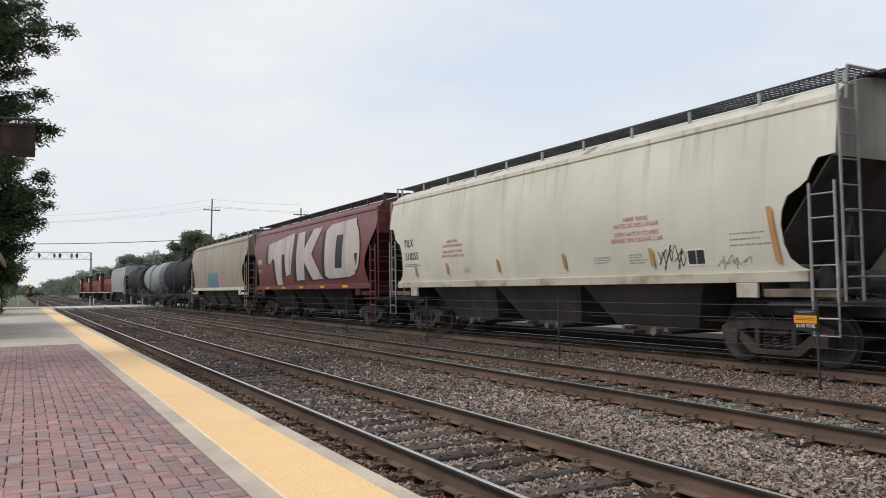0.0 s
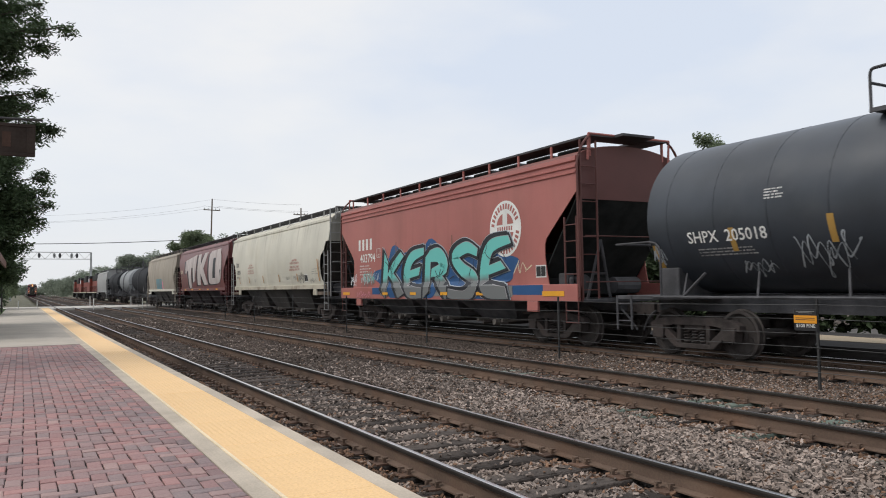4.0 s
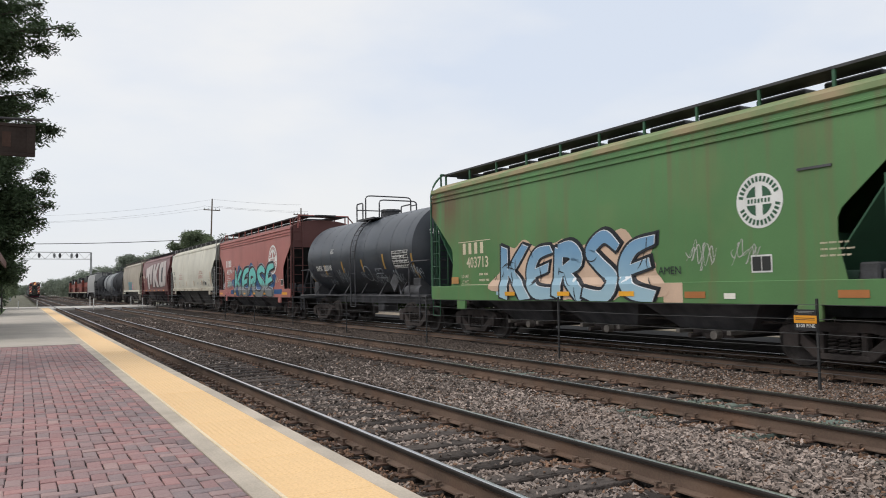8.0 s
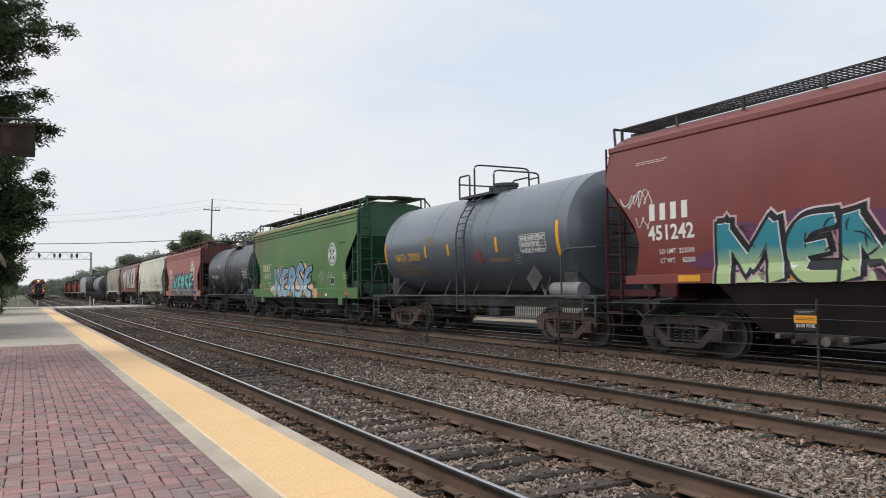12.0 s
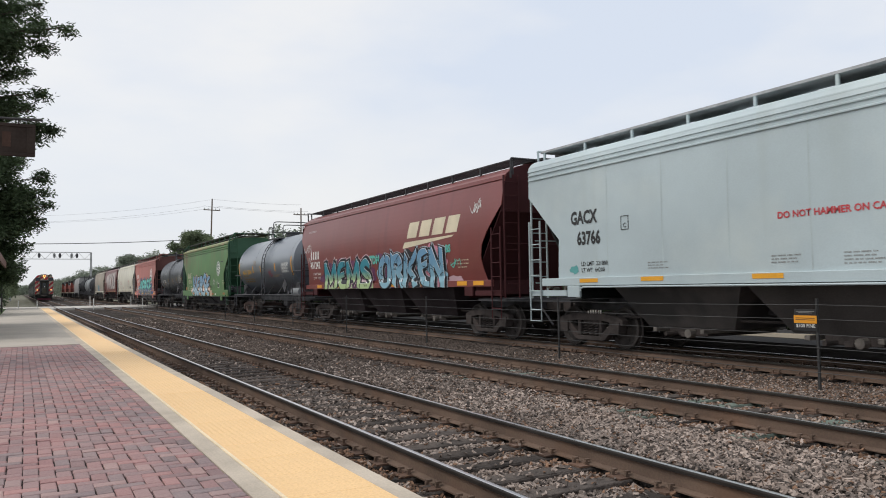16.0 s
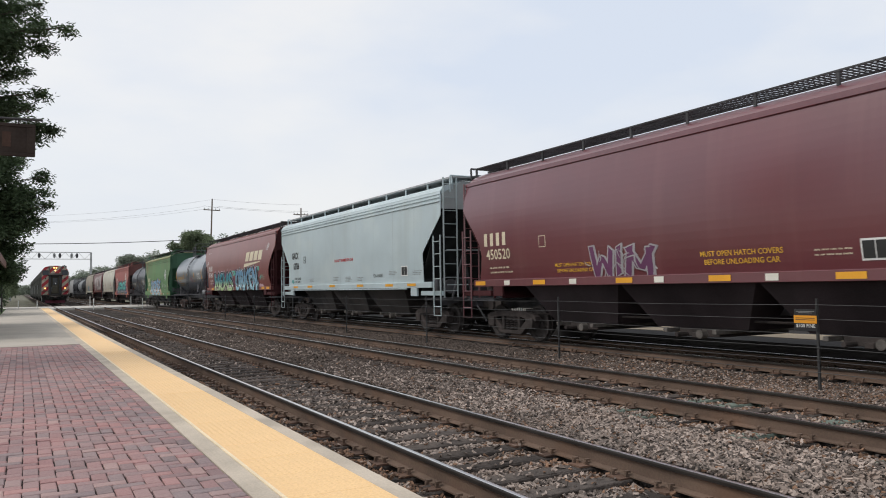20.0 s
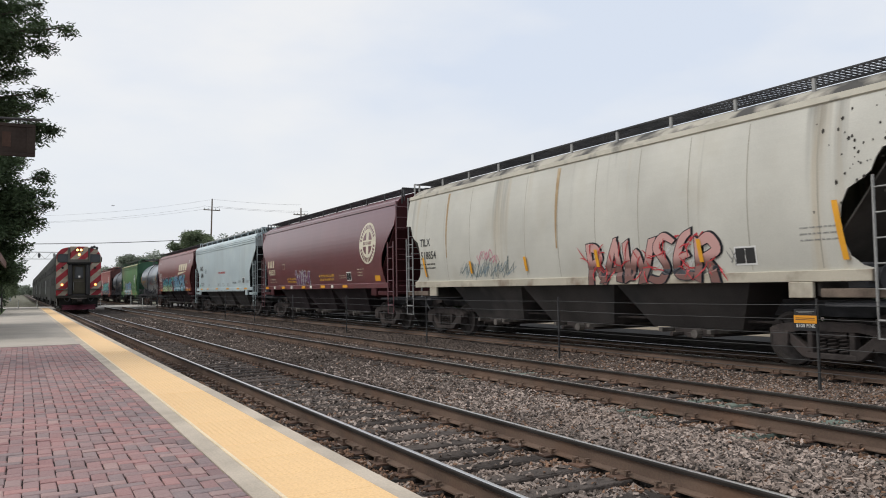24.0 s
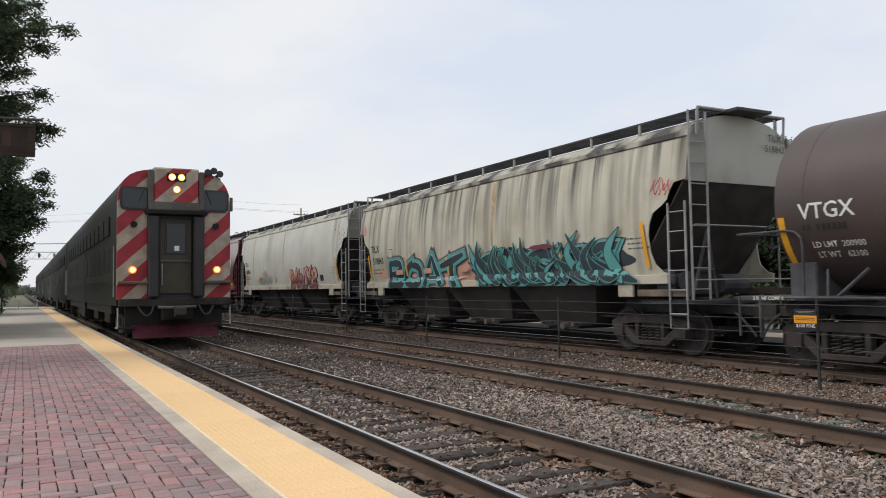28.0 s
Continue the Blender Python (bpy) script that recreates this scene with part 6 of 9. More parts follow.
# ---------------------------------------------------------------- a bird
def bird():
    t = thing("bird", "small dark bird flying over the freight train", "bird")
    body = bmesh.new()
    rod(body, [(0, -0.11, 0), (0, -0.06, 0.0), (0, 0.03, -0.005), (0, 0.10, 0)], 0.030, 10, True, 0.008)
    part("body", body, M["feather"], t, smooth=True)
    head = bmesh.new()
    bmesh.ops.create_uvsphere(head, u_segments=10, v_segments=7, radius=0.024)
    part("head", head, M["feather"], t, smooth=True, at=pose(0, -0.125, 0.006))
    part("beak", rod(bmesh.new(), [(0, -0.145, 0.004), (0, -0.168, 0.0)], 0.006, 6, True, 0.001), M["feather"], t)
    for s in (-1, 1):
        bm = bmesh.new()
        bm.faces.new([bm.verts.new((s * x, y, z)) for x, y, z in ((0.015, -0.06, 0.01), (0.10, -0.085, 0.035), (0.185, -0.02, 0.02), (0.10, 0.01, 0.03), (0.015, 0.035, 0.01))])
        part("wing", thicken(bm, (0, 0, 0.006)), M["feather"], t)
    bm = bmesh.new()
    bm.faces.new([bm.verts.new(p) for p in ((-0.012, 0.09, 0), (0.012, 0.09, 0), (0.035, 0.17, 0), (-0.035, 0.17, 0))])
    part("tail", thicken(bm, (0, 0, 0.004)), M["feather"], t)
    for piece in t.children:
        for v in piece.data.vertices:
            v.co *= 0.5
        piece.location *= 0.5
    return t


# ---------------------------------------------------------------- locomotives
def locomotive(label, y_left, y_right):
    L, yc = y_left - y_right, (y_left + y_right) / 2
    e = L / 2
    car = thing("locomotive", label, "locomotive", "engines of the freight train", at=pose(TRACKS[2], yc, 0))
    car["home"] = yc
    part("frame_deck", boxes((-1.55, 1.55, -e + 0.4, e - 0.4, 1.25, 1.55), bevel=0.03), M["loco_black"], car)
    part("long_hood", boxes((-1.05, 1.05, -e + 1.0, e - 6.4, 1.55, 3.45), bevel=0.06), M["loco_orange"], car, "orange long hood")
    part("hood_roof", boxes((-1.06, 1.06, -e + 1.0, e - 6.4, 3.453, 4.42), bevel=0.08), M["loco_black"], car)
    part("radiator", boxes((-1.5, 1.5, -e + 1.2, -e + 5.2, 3.45, 4.62), bevel=0.06), M["loco_black"], car, "flared black radiator wings")
    for k in range(3):
        part("fan", rods([(0, -e + 8.0 + 1.7 * k, 4.42), (0, -e + 8.0 + 1.7 * k, 4.58)], r=0.62, n=16), M["loco_black"], car)
    cab = part("cab", boxes((-1.52, 1.52, e - 6.3, e - 3.6, 1.55, 3.95), bevel=0.04), M["loco_orange"], car, "orange cab")
    part("cab_roof", boxes((-1.54, 1.54, e - 6.35, e - 3.55, 3.953, 4.45), bevel=0.12), M["loco_black"], car)
    for s in (-1, 1):
        part("window", boxes((s * 1.53 - 0.01, s * 1.53 + 0.01, e - 5.9, e - 4.2, 3.3, 4.0)), M["pane"], cab)
    part("nose", boxes((-1.2, 1.2, e - 3.6, e - 1.2, 1.55, 3.15), bevel=0.1), M["loco_orange"], car)
    part("stripe", boxes((-1.565, 1.565, -e + 0.5, e - 0.5, 1.36, 1.46)), M["cream"], car, "pale stripe along the deck")
    part("fuel_tank", boxes((-1.3, 1.3, -2.6, 2.6, 0.35, 1.25), bevel=0.12), M["loco_black"], car)
    for q in (-1, 1):
        part("pilot", boxes((-1.45, 1.45, q * (e - 0.4) - 0.08, q * (e - 0.4) + 0.08, 0.3, 1.6), bevel=0.03), M["loco_black"], car)
        part("steps", boxes((-1.55, -1.2, q * (e - 0.8) - 0.3, q * (e - 0.8) + 0.3, 0.45, 0.5), (-1.55, -1.2, q * (e - 0.8) - 0.3, q * (e - 0.8) + 0.3, 0.85, 0.9)), M["loco_black"], car)
        truck(car, q * (e - 4.0), "truck", "freight", 1.35)
        part("coupler", COUPLER, None, car, at=pose(0, q * (e - 0.5), 0, 0, 0, 0 if q > 0 else 180))
    for s in (-1, 1):
        part("hand_rail", rods([(s * 1.5, -e + 0.8, 2.5), (s * 1.5, e - 6.4, 2.5)], *[[(s * 1.5, -e + 0.8 + 1.45 * k, 1.55), (s * 1.5, -e + 0.8 + 1.45 * k, 2.5)] for k in range(11)], r=0.022), M["loco_black"], car)
    return car


# ---------------------------------------------------------------- commuter train
def gallery_section(inset=0.0):
    w = 1.52 - inset
    pts = [(-w, 1.05), (-w, 3.95)]
    pts += [(-w + (w * 0.42) * (1 - math.cos(a)), 3.95 + 0.82 * math.sin(a)) for a in [math.pi / 2 * k / 6 for k in range(1, 6)]]
    pts += [(-w * 0.55, 4.80), (0, 4.90)]
    return pts + [(-x, z) for x, z in reversed(pts[:-1])]


def gallery_car(label, front, lead):
    """A two-level commuter coach; its leading end is at local y = 0 and it reaches back to y = L."""
    L = 25.6
    car = thing("commuter_coach", label, "passenger car", "cars of the commuter train", at=pose(TRACKS[0], front, 0))
    car["home"] = front
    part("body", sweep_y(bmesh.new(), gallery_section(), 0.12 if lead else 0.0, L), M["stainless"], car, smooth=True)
    part("skirt", boxes((-1.45, 1.45, 2.2, L - 2.2, 0.78, 1.05), bevel=0.02), M["coach_dark"], car)
    for s in (-1, 1):
        x = s * 1.52
        for k in range(9):
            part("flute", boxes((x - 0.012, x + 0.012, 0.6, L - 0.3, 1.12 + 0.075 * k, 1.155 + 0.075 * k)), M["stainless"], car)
        for row, (z0, z1) in enumerate(((2.05, 2.72), (3.42, 3.98))):
            for k in range(13):
                y = 1.9 + 1.72 * k
                if 11.4 < y + 0.6 < 14.4 and row == 0:
                    continue
                if row == 0:
                    f = part("window", boxes((x - 0.012, x + 0.016, y - 0.04, y + 1.26, z0 - 0.04, z1 + 0.04), bevel=0.01), M["coach_dark"], car)
                    part("pane", boxes((x - 0.006, x + 0.020, y, y + 1.22, z0, z1)), M["pane"], f)
                else:
                    f = part("window", boxes((x - 0.05, x + 0.012, y - 0.04, y + 1.26, z0 - 0.32, z1 - 0.34), bevel=0.01), M["coach_dark"], car)
                    part("pane", boxes((x - 0.03, x + 0.018, y, y + 1.22, z0 - 0.28, z1 - 0.38)), M["pane"], f)
        d = part("door", boxes((x - 0.012, x + 0.014, 11.6, 14.0, 0.95, 3.05), bevel=0.01), M["coach_dark"], car, "dark side doors")
        part("pane", boxes((x - 0.005, x + 0.02, 11.9, 12.6, 1.95, 2.75)), M["pane"], d)
        part("pane", boxes((x - 0.005, x + 0.02, 13.0, 13.7, 1.95, 2.75)), M["pane"], d)
        part("step_well", boxes((x - 0.2 * s - 0.2, x - 0.2 * s + 0.2, 11.7, 13.9, 0.45, 0.95)), M["coach_dark"], car)
        for y in (0.45, L - 0.6):
            part("grab_rail", rods([(x + s * 0.04, y, 1.3), (x + s * 0.04, y, 2.7)], r=0.018), M["steel_grey"], car)
    for y in (6.0, 13.0, 19.5):
        part("roof_vent", boxes((-0.5, 0.5, y - 0.9, y + 0.9, 4.86, 5.04), bevel=0.05), M["coach_dark"], car)
    for y in (3.2, L - 3.2):
        truck(car, y, "truck", "commuter")
    for y in (5.6, 10.0, 15.5, 19.0):
        part("underfloor_box", boxes((-1.25, 1.25, y - 0.9, y + 0.9, 0.42, 0.80), bevel=0.03), M["coach_dark"], car)
    part("coupler", COUPLER, None, car, at=pose(0, L - 0.3, 0))
    if lead:
        cab_front(car)
    else:
        part("diaphragm", boxes((-0.6, 0.6, -0.25, 0.05, 1.1, 3.3), bevel=0.04), M["coach_dark"], car)
    return car


def rounded(x, z, half_x, half_z, r, y0, y1):
    """A plate with rounded corners facing along y."""
    bm, rim = bmesh.new(), []
    for k, (sx, sz) in enumerate(((1, 1), (-1, 1), (-1, -1), (1, -1))):
        for q in range(6):
            a = math.pi / 2 * (k + q / 5)
            rim.append((x + sx * (half_x - r) + r * math.cos(a), z + sz * (half_z - r) + r * math.sin(a)))
    bm.faces.new([bm.verts.new((u, y0, v)) for u, v in rim])
    return thicken(bm, (0, y1 - y0, 0))


def cab_front(car):
    # striped nose plates left and right of the door recess, and the striped brow above it
    sec = gallery_section(0.0)
    def clip(x0, x1, z0, z1):
        bm = bmesh.new()
        bm.faces.new([bm.verts.new((x, 0.0, z)) for x, z in sec])
        for co, no in (((x0, 0, 0), (-1, 0, 0)), ((x1, 0, 0), (1, 0, 0)), ((0, 0, z0), (0, 0, -1)), ((0, 0, z1), (0, 0, 1))):
            bmesh.ops.bisect_plane(bm, geom=bm.verts[:] + bm.edges[:] + bm.faces[:], plane_co=co, plane_no=no, clear_outer=True)
        r = bmesh.ops.extrude_face_region(bm, geom=bm.faces[:])
        for v in r["geom"]:
            if isinstance(v, bmesh.types.BMVert):
                v.co.y += 0.12
        return bm
    part("nose_plate", clip(-1.6, -0.66, 1.22, 5.0), M["stripes_a"], car, "red and cream diagonal stripes")
    part("nose_plate", clip(0.66, 1.6, 1.22, 5.0), M["stripes_b"], car, "red and cream diagonal stripes")
    part("brow", boxes((-0.62, 0.62, -0.16, 0.12, 3.78, 4.88), bevel=0.04), M["stripes_c"], car, "striped brow with headlights")
    part("brow_apron", boxes((-0.66, 0.66, -0.19, 0.0, 3.68, 3.92), bevel=0.02), M["coach_grey"], car)
    part("brow_shelf", boxes((-0.82, 0.82, -0.30, 0.12, 3.56, 3.68), bevel=0.02), M["coach_dark"], car)
    for x in (-0.68, 0.68):
        part("brow_post", boxes((x - 0.07, x + 0.07, -0.20, 0.0, 3.69, 4.80), bevel=0.02), M["coach_grey"], car)
    part("door_recess", boxes((-0.66, 0.66, 0.04, 0.11, 1.2, 3.56)), M["coach_black"], car)
    for x in (-0.60, 0.60):
        part("buffer_post", boxes((x - 0.15, x + 0.15, -0.26, 0.1, 1.25, 3.55), bevel=0.05), M["coach_black"], car)
    d = part("door", boxes((-0.43, 0.43, -0.03, 0.03, 1.36, 3.46), bevel=0.015), M["coach_olive"], car, "olive grey end door")
    f = part("window_rim", boxes((-0.30, 0.30, -0.045, -0.031, 2.45, 3.38), bevel=0.006), M["coach_black"], d)
    part("pane", boxes((-0.25, 0.25, -0.058, -0.046, 2.50, 3.33), bevel=0.005), M["pane"], d)
    part("sticker", boxes((-0.04, 0.09, -0.066, -0.059, 2.56, 2.70)), M["white"], d, "small white notice")
    part("sill_bar", boxes((-0.42, 0.42, -0.07, -0.031, 2.26, 2.31)), M["coach_grey"], d)
    part("handle", rods([(-0.37, -0.09, 1.6), (-0.37, -0.09, 2.2)], r=0.02), M["steel_grey"], d)
    for s in (-1, 1):
        wdw = part("cab_window", rounded(s * 1.07, 4.00, 0.385, 0.315, 0.14, -0.04, 0.02), M["coach_black"], car, "black-framed cab window")
        part("pane", rounded(s * 1.07, 4.00, 0.335, 0.265, 0.11, -0.055, -0.041), M["cab_pane"], wdw)
        part("wiper", rods([(s * 0.82, -0.07, 4.30), (s * 0.98, -0.07, 3.9)], r=0.012), M["coach_black"], wdw)
        part("marker_lamp", rods([(s * 1.10, 0.02, 3.28), (s * 1.10, -0.09, 3.28)], r=0.085, n=14), M["coach_dark"], car)
        h = part("ditch_light", rods([(s * 1.13, 0.02, 2.03), (s * 1.13, -0.08, 2.03)], r=0.105, n=16), M["bloom_rim"], car, "lamp rim glowing in place of bloom")
        part("lens", rods([(s * 1.13, -0.081, 2.03), (s * 1.13, -0.092, 2.03)], r=0.072, n=16), M["glow"], h, "lit amber ditch light")
        part("step_bar", boxes((s * 1.11 - 0.40, s * 1.11 + 0.40, -0.20, 0.0, 1.64, 1.72), bevel=0.015), M["coach_grey"], car)
        part("end_grab", rods([(s * 1.50, -0.05, 1.0), (s * 1.50, -0.05, 0.45), (s * 1.50, 0.35, 0.45)], r=0.03), M["steel_grey"], car)
        part("corner_step", boxes((s * 1.28 - 0.22, s * 1.28 + 0.22, -0.12, 0.3, 0.42, 0.48)), M["coach_dark"], car)
    part("lamp_housing", boxes((-0.255, 0.255, -0.185, -0.155, 4.50, 4.73), bevel=0.012), M["coach_dark"], car)
    for x, z in ((-0.125, 4.615), (0.125, 4.615), (0.0, 4.27)):
        h = part("headlight", rods([(x, -0.15, z), (x, -0.20, z)], r=0.100, n=18), M["bloom_rim"], car, "lamp rim glowing in place of bloom")
        part("lens", rods([(x, -0.201, z), (x, -0.212, z)], r=0.078, n=18), M["glow_bright"], h, "lit headlight lens")
    part("mirror", boxes((1.505, 1.575, -0.10, -0.04, 3.72, 4.12), bevel=0.01), M["coach_grey"], car)
    part("bell_bracket", boxes((0.80, 1.30, 0.25, 0.35, 4.62, 4.72)), M["coach_black"], car)
    for x, z in ((0.86, 4.79), (1.03, 4.84), (1.20, 4.76)):
        part("horn", rods([(x, 0.35, z), (x, -0.02, z + 0.02)], r=0.05, n=12), M["coach_black"], car)
        part("horn_bell", rod(bmesh.new(), [(x, 0.0, z + 0.02), (x, -0.14, z + 0.02)], 0.05, 14, True, 0.10), M["coach_black"], car)
    # end sill, coupler and red pilot
    part("end_sill", boxes((-1.48, 1.48, -0.18, 0.14, 1.02, 1.24), bevel=0.03), M["coach_sill"], car)
    part("coupler_pocket", boxes((-0.42, 0.42, -0.34, 0.1, 0.62, 1.02), bevel=0.04), M["coach_dark"], car)
    part("coupler", COUPLER, None, car, at=pose(0, -0.05, 0, 0, 0, 180))
    part("anticlimber", rods(bend((-0.5, -0.3, 1.0), (0, -0.62, 0.98), (0.5, -0.3, 1.0), 6), r=0.05), M["coach_grey"], car)
    for s in (-1, 1):
        part("jumper_cable", rods(bend((s * 0.6, -0.2, 1.05), (s * 0.75, -0.4, 0.5), (s * 1.0, -0.2, 1.02), 6), r=0.028), M["coach_black"], car)
    bm = bmesh.new()
    a = [bm.verts.new(p) for p in ((-1.16, 0.0, 0.50), (1.16, 0.0, 0.50), (1.12, -0.32, 0.17), (-1.12, -0.32, 0.17))]
    bm.faces.new(a)
    thicken(bm, (0, 0.05, 0.03))
    part("pilot", bm, M["pilot_red"], car, "dull red snow plough")
    part("pilot_stay", boxes((-1.3, 1.3, 0.1, 0.2, 0.3, 1.0)), M["coach_dark"], car)


def stripe_material(name, start):
    """Red bands on cream, rising to the right; start: the band's height where x is 0."""
    m, n, l, p = node_setup(name)
    tc, sep = n.new("ShaderNodeTexCoord"), n.new("ShaderNodeSeparateXYZ")
    l.new(tc.outputs["Object"], sep.inputs[0])
    a, d, b, c = n.new("ShaderNodeMath"), n.new("ShaderNodeMath"), n.new("ShaderNodeMath"), n.new("ShaderNodeMath")
    a.operation, d.operation, b.operation, c.operation = "MULTIPLY_ADD", "MULTIPLY_ADD", "FRACT", "LESS_THAN"
    a.inputs[1].default_value = -0.92
    l.new(sep.outputs["X"], a.inputs[0])
    l.new(sep.outputs["Z"], a.inputs[2])
    d.inputs[1].default_value, d.inputs[2].default_value = 1 / 0.92, -start / 0.92
    l.new(a.outputs[0], d.inputs[0])
    l.new(d.outputs[0], b.inputs[0])
    l.new(b.outputs[0], c.inputs[0])
    c.inputs[1].default_value = 0.51
    grime = noise_node(n, l, tc.outputs["Object"], 3.0, detail=6)
    red = mix_node(n, l, grime, (0.26, 0.013, 0.024), (0.38, 0.022, 0.034))
    cream = mix_node(n, l, grime, (0.31, 0.26, 0.20), (0.47, 0.40, 0.315))
    l.new(mix_node(n, l, c.outputs[0], cream, red), p.inputs["Base Color"])
    p.inputs["Roughness"].default_value = 0.5
    return m


M["stripes_a"], M["stripes_b"], M["stripes_c"] = stripe_material("nose_stripes", 4.38), stripe_material("nose_stripes_mirror", 0.95), stripe_material("brow_stripes", 4.48)
# steel coloured near black: the shade on the coach side is in the base
M["stainless"] = surface("shaded_stainless", (0.020, 0.022, 0.017), 0.6, 0.0, dark=0.75, light=1.15, scale=1.2, grain=30, bump=0.05, streak=(0.025, 0.027, 0.022), streak_amount=0.5)
M["coach_dark"] = surface("coach_dark", (0.022, 0.022, 0.021), 0.6, 0.2, dark=0.7, light=1.3, scale=2, bump=0.1)
M["coach_black"] = surface("coach_black", (0.022, 0.022, 0.024), 0.5, dark=0.7, light=1.3, scale=2, bump=0.05)
M["coach_grey"] = surface("coach_grey", (0.11, 0.10, 0.088), 0.6, 0.2, dark=0.7, light=1.2, scale=2, bump=0.1)
M["coach_olive"] = surface("coach_olive", (0.075, 0.068, 0.05), 0.6, 0.1, dark=0.8, light=1.15, scale=2, bump=0.05)
M["pilot_red"] = surface("pilot_red", (0.070, 0.016, 0.025), 0.7, dark=0.6, light=1.3, scale=3, bump=0.1)
M["glow"] = lamp_glow("ditch_glow", (1.0, 0.46, 0.15), 3.0)
# added dim orange emission on the lamp rims, imitating bloom round the lenses
M["bloom_rim"] = lamp_glow("lamp_bloom_glow", (1.0, 0.36, 0.10), 0.5)
M["glow_bright"] = lamp_glow("headlight_glow", (1.0, 0.56, 0.17), 4.5)
M["cab_pane"] = glass("cab_pane", (0.030, 0.038, 0.048), 0.10)
M["loco_orange"] = paint("loco_orange", (0.24, 0.042, 0.024), 0.55, streak=(0.11, 0.04, 0.03), streak_amount=0.7, stain=(0.10, 0.045, 0.035), stain_amount=0.5)
M["loco_black"] = surface("loco_black", (0.035, 0.035, 0.035), 0.6, dark=0.7, light=1.3, scale=2, bump=0.05)
M["board_dark"] = surface("board_dark", (0.075, 0.075, 0.078), 0.6, 0.5, dark=0.7, light=1.3, scale=3, bump=0.1)
# near black so that the shade of the hopper end recess is painted in
M["slope_shade"] = surface("slope_shade", (0.024, 0.026, 0.026), 0.85, dark=0.6, light=1.4, scale=2, bump=0.15)
M["coach_sill"] = surface("coach_sill", (0.04, 0.036, 0.032), 0.7, 0.1, dark=0.6, light=1.4, scale=3, bump=0.1)
M["bay_dark"] = surface("bay_dark", (0.080, 0.071, 0.067), 0.85, dark=0.4, light=1.5, scale=0.35, bump=0.15, stain=(0.035, 0.034, 0.034), stain_amount=0.9, patchy=(0.46, 0.6))

# car paints
M["cream_car"] = paint("cream_car", (0.66, 0.635, 0.54), 0.55, streak=(0.44, 0.40, 0.31), streak_amount=0.25, scale=0.5, stain=(0.58, 0.54, 0.43), stain_amount=0.5, seed=1, drip=((0.25, 0.22, 0.17), 0.5, 3.2, 4.9, 6.0))
M["cream_car_b"] = paint("cream_car_b", (0.60, 0.59, 0.525), 0.55, streak=(0.47, 0.34, 0.17), streak_amount=0.55, scale=0.6, stain=(0.50, 0.47, 0.39), stain_amount=0.5, seed=5, runs=(0.60, 0.76), streak_width=1.7, drip=((0.095, 0.09, 0.08), 0.88, 2.2, 4.5, 1.7, 0.57, 0.72))
M["cream_car_c"] = paint("cream_car_c", (0.56, 0.53, 0.43), 0.6, streak=(0.20, 0.18, 0.145), streak_amount=0.75, scale=0.7, stain=(0.38, 0.33, 0.23), stain_amount=0.7, seed=9, runs=(0.47, 0.72), streak_width=2.8, drip=((0.045, 0.043, 0.040), 0.92, 2.5, 4.3, 4.4, 0.47, 0.66))
M["cream_roof"] = paint("cream_roof", (0.46, 0.43, 0.36), 0.7, stain=(0.040, 0.038, 0.036), stain_amount=0.95, scale=1.1, seed=3, patchy=(0.44, 0.60))
M["post_pale"] = surface("galvanised_post", (0.36, 0.36, 0.35), 0.6, 0.2, dark=0.75, light=1.1, scale=3, bump=0.1)
M["cream_seam"] = paint("cream_seam", (0.40, 0.375, 0.31), 0.7)
M["brake_dust"] = surface("brake_dust", (0.17, 0.15, 0.145), 0.8, 0.1, dark=0.5, light=1.4, scale=3, grain=40, bump=0.2)
M["chip"] = paint("chipped_paint", (0.05, 0.045, 0.04), 0.7)
# tan sheet darkened by the recess shade put into its colour
M["slope_tan_shade"] = surface("slope_tan_shade", (0.075, 0.068, 0.062), 0.85, dark=0.6, light=1.3, scale=1.5, bump=0.15)
M["gate_steel"] = surface("gate_steel", (0.16, 0.145, 0.13), 0.6, 0.4, dark=0.6, light=1.4, scale=4, grain=40, bump=0.2)
M["cream_roof_pale"] = paint("cream_roof_pale", (0.58, 0.55, 0.46), 0.7, stain=(0.12, 0.11, 0.10), stain_amount=0.9, scale=1.2, seed=3, patchy=(0.56, 0.68))
M["grime"] = surface("rusty_grime", (0.15, 0.115, 0.09), 0.9, dark=0.5, light=1.4, scale=2, grain=30, bump=0.2)
M["cream_sill"] = paint("cream_sill", (0.50, 0.46, 0.37), 0.7, stain=(0.16, 0.10, 0.065), stain_amount=0.85, scale=1.3, seed=21)
M["tan_car"] = paint("tan_car", (0.37, 0.325, 0.265), 0.65, streak=(0.20, 0.165, 0.13), streak_amount=0.75, scale=0.5, fine_streak=(0.24, 0.20, 0.16))
M["red_car"] = paint("red_brown_car", (0.42, 0.146, 0.126), 0.5, streak=(0.28, 0.10, 0.08), streak_amount=0.35, scale=0.5, stain=(0.44, 0.18, 0.15), stain_amount=0.4, seed=2)
M["green_car"] = paint("green_car", (0.102, 0.232, 0.082), 0.5, streak=(0.20, 0.115, 0.06), streak_amount=0.5, scale=0.5, stain=(0.15, 0.225, 0.085), stain_amount=0.5, seed=4, rust_end=(3.0, 7.0, 2.3, 3.7, (0.15, 0.070, 0.035)), drip=((0.17, 0.125, 0.065), 0.55, 2.6, 4.6, 3.4, 0.54, 0.66))
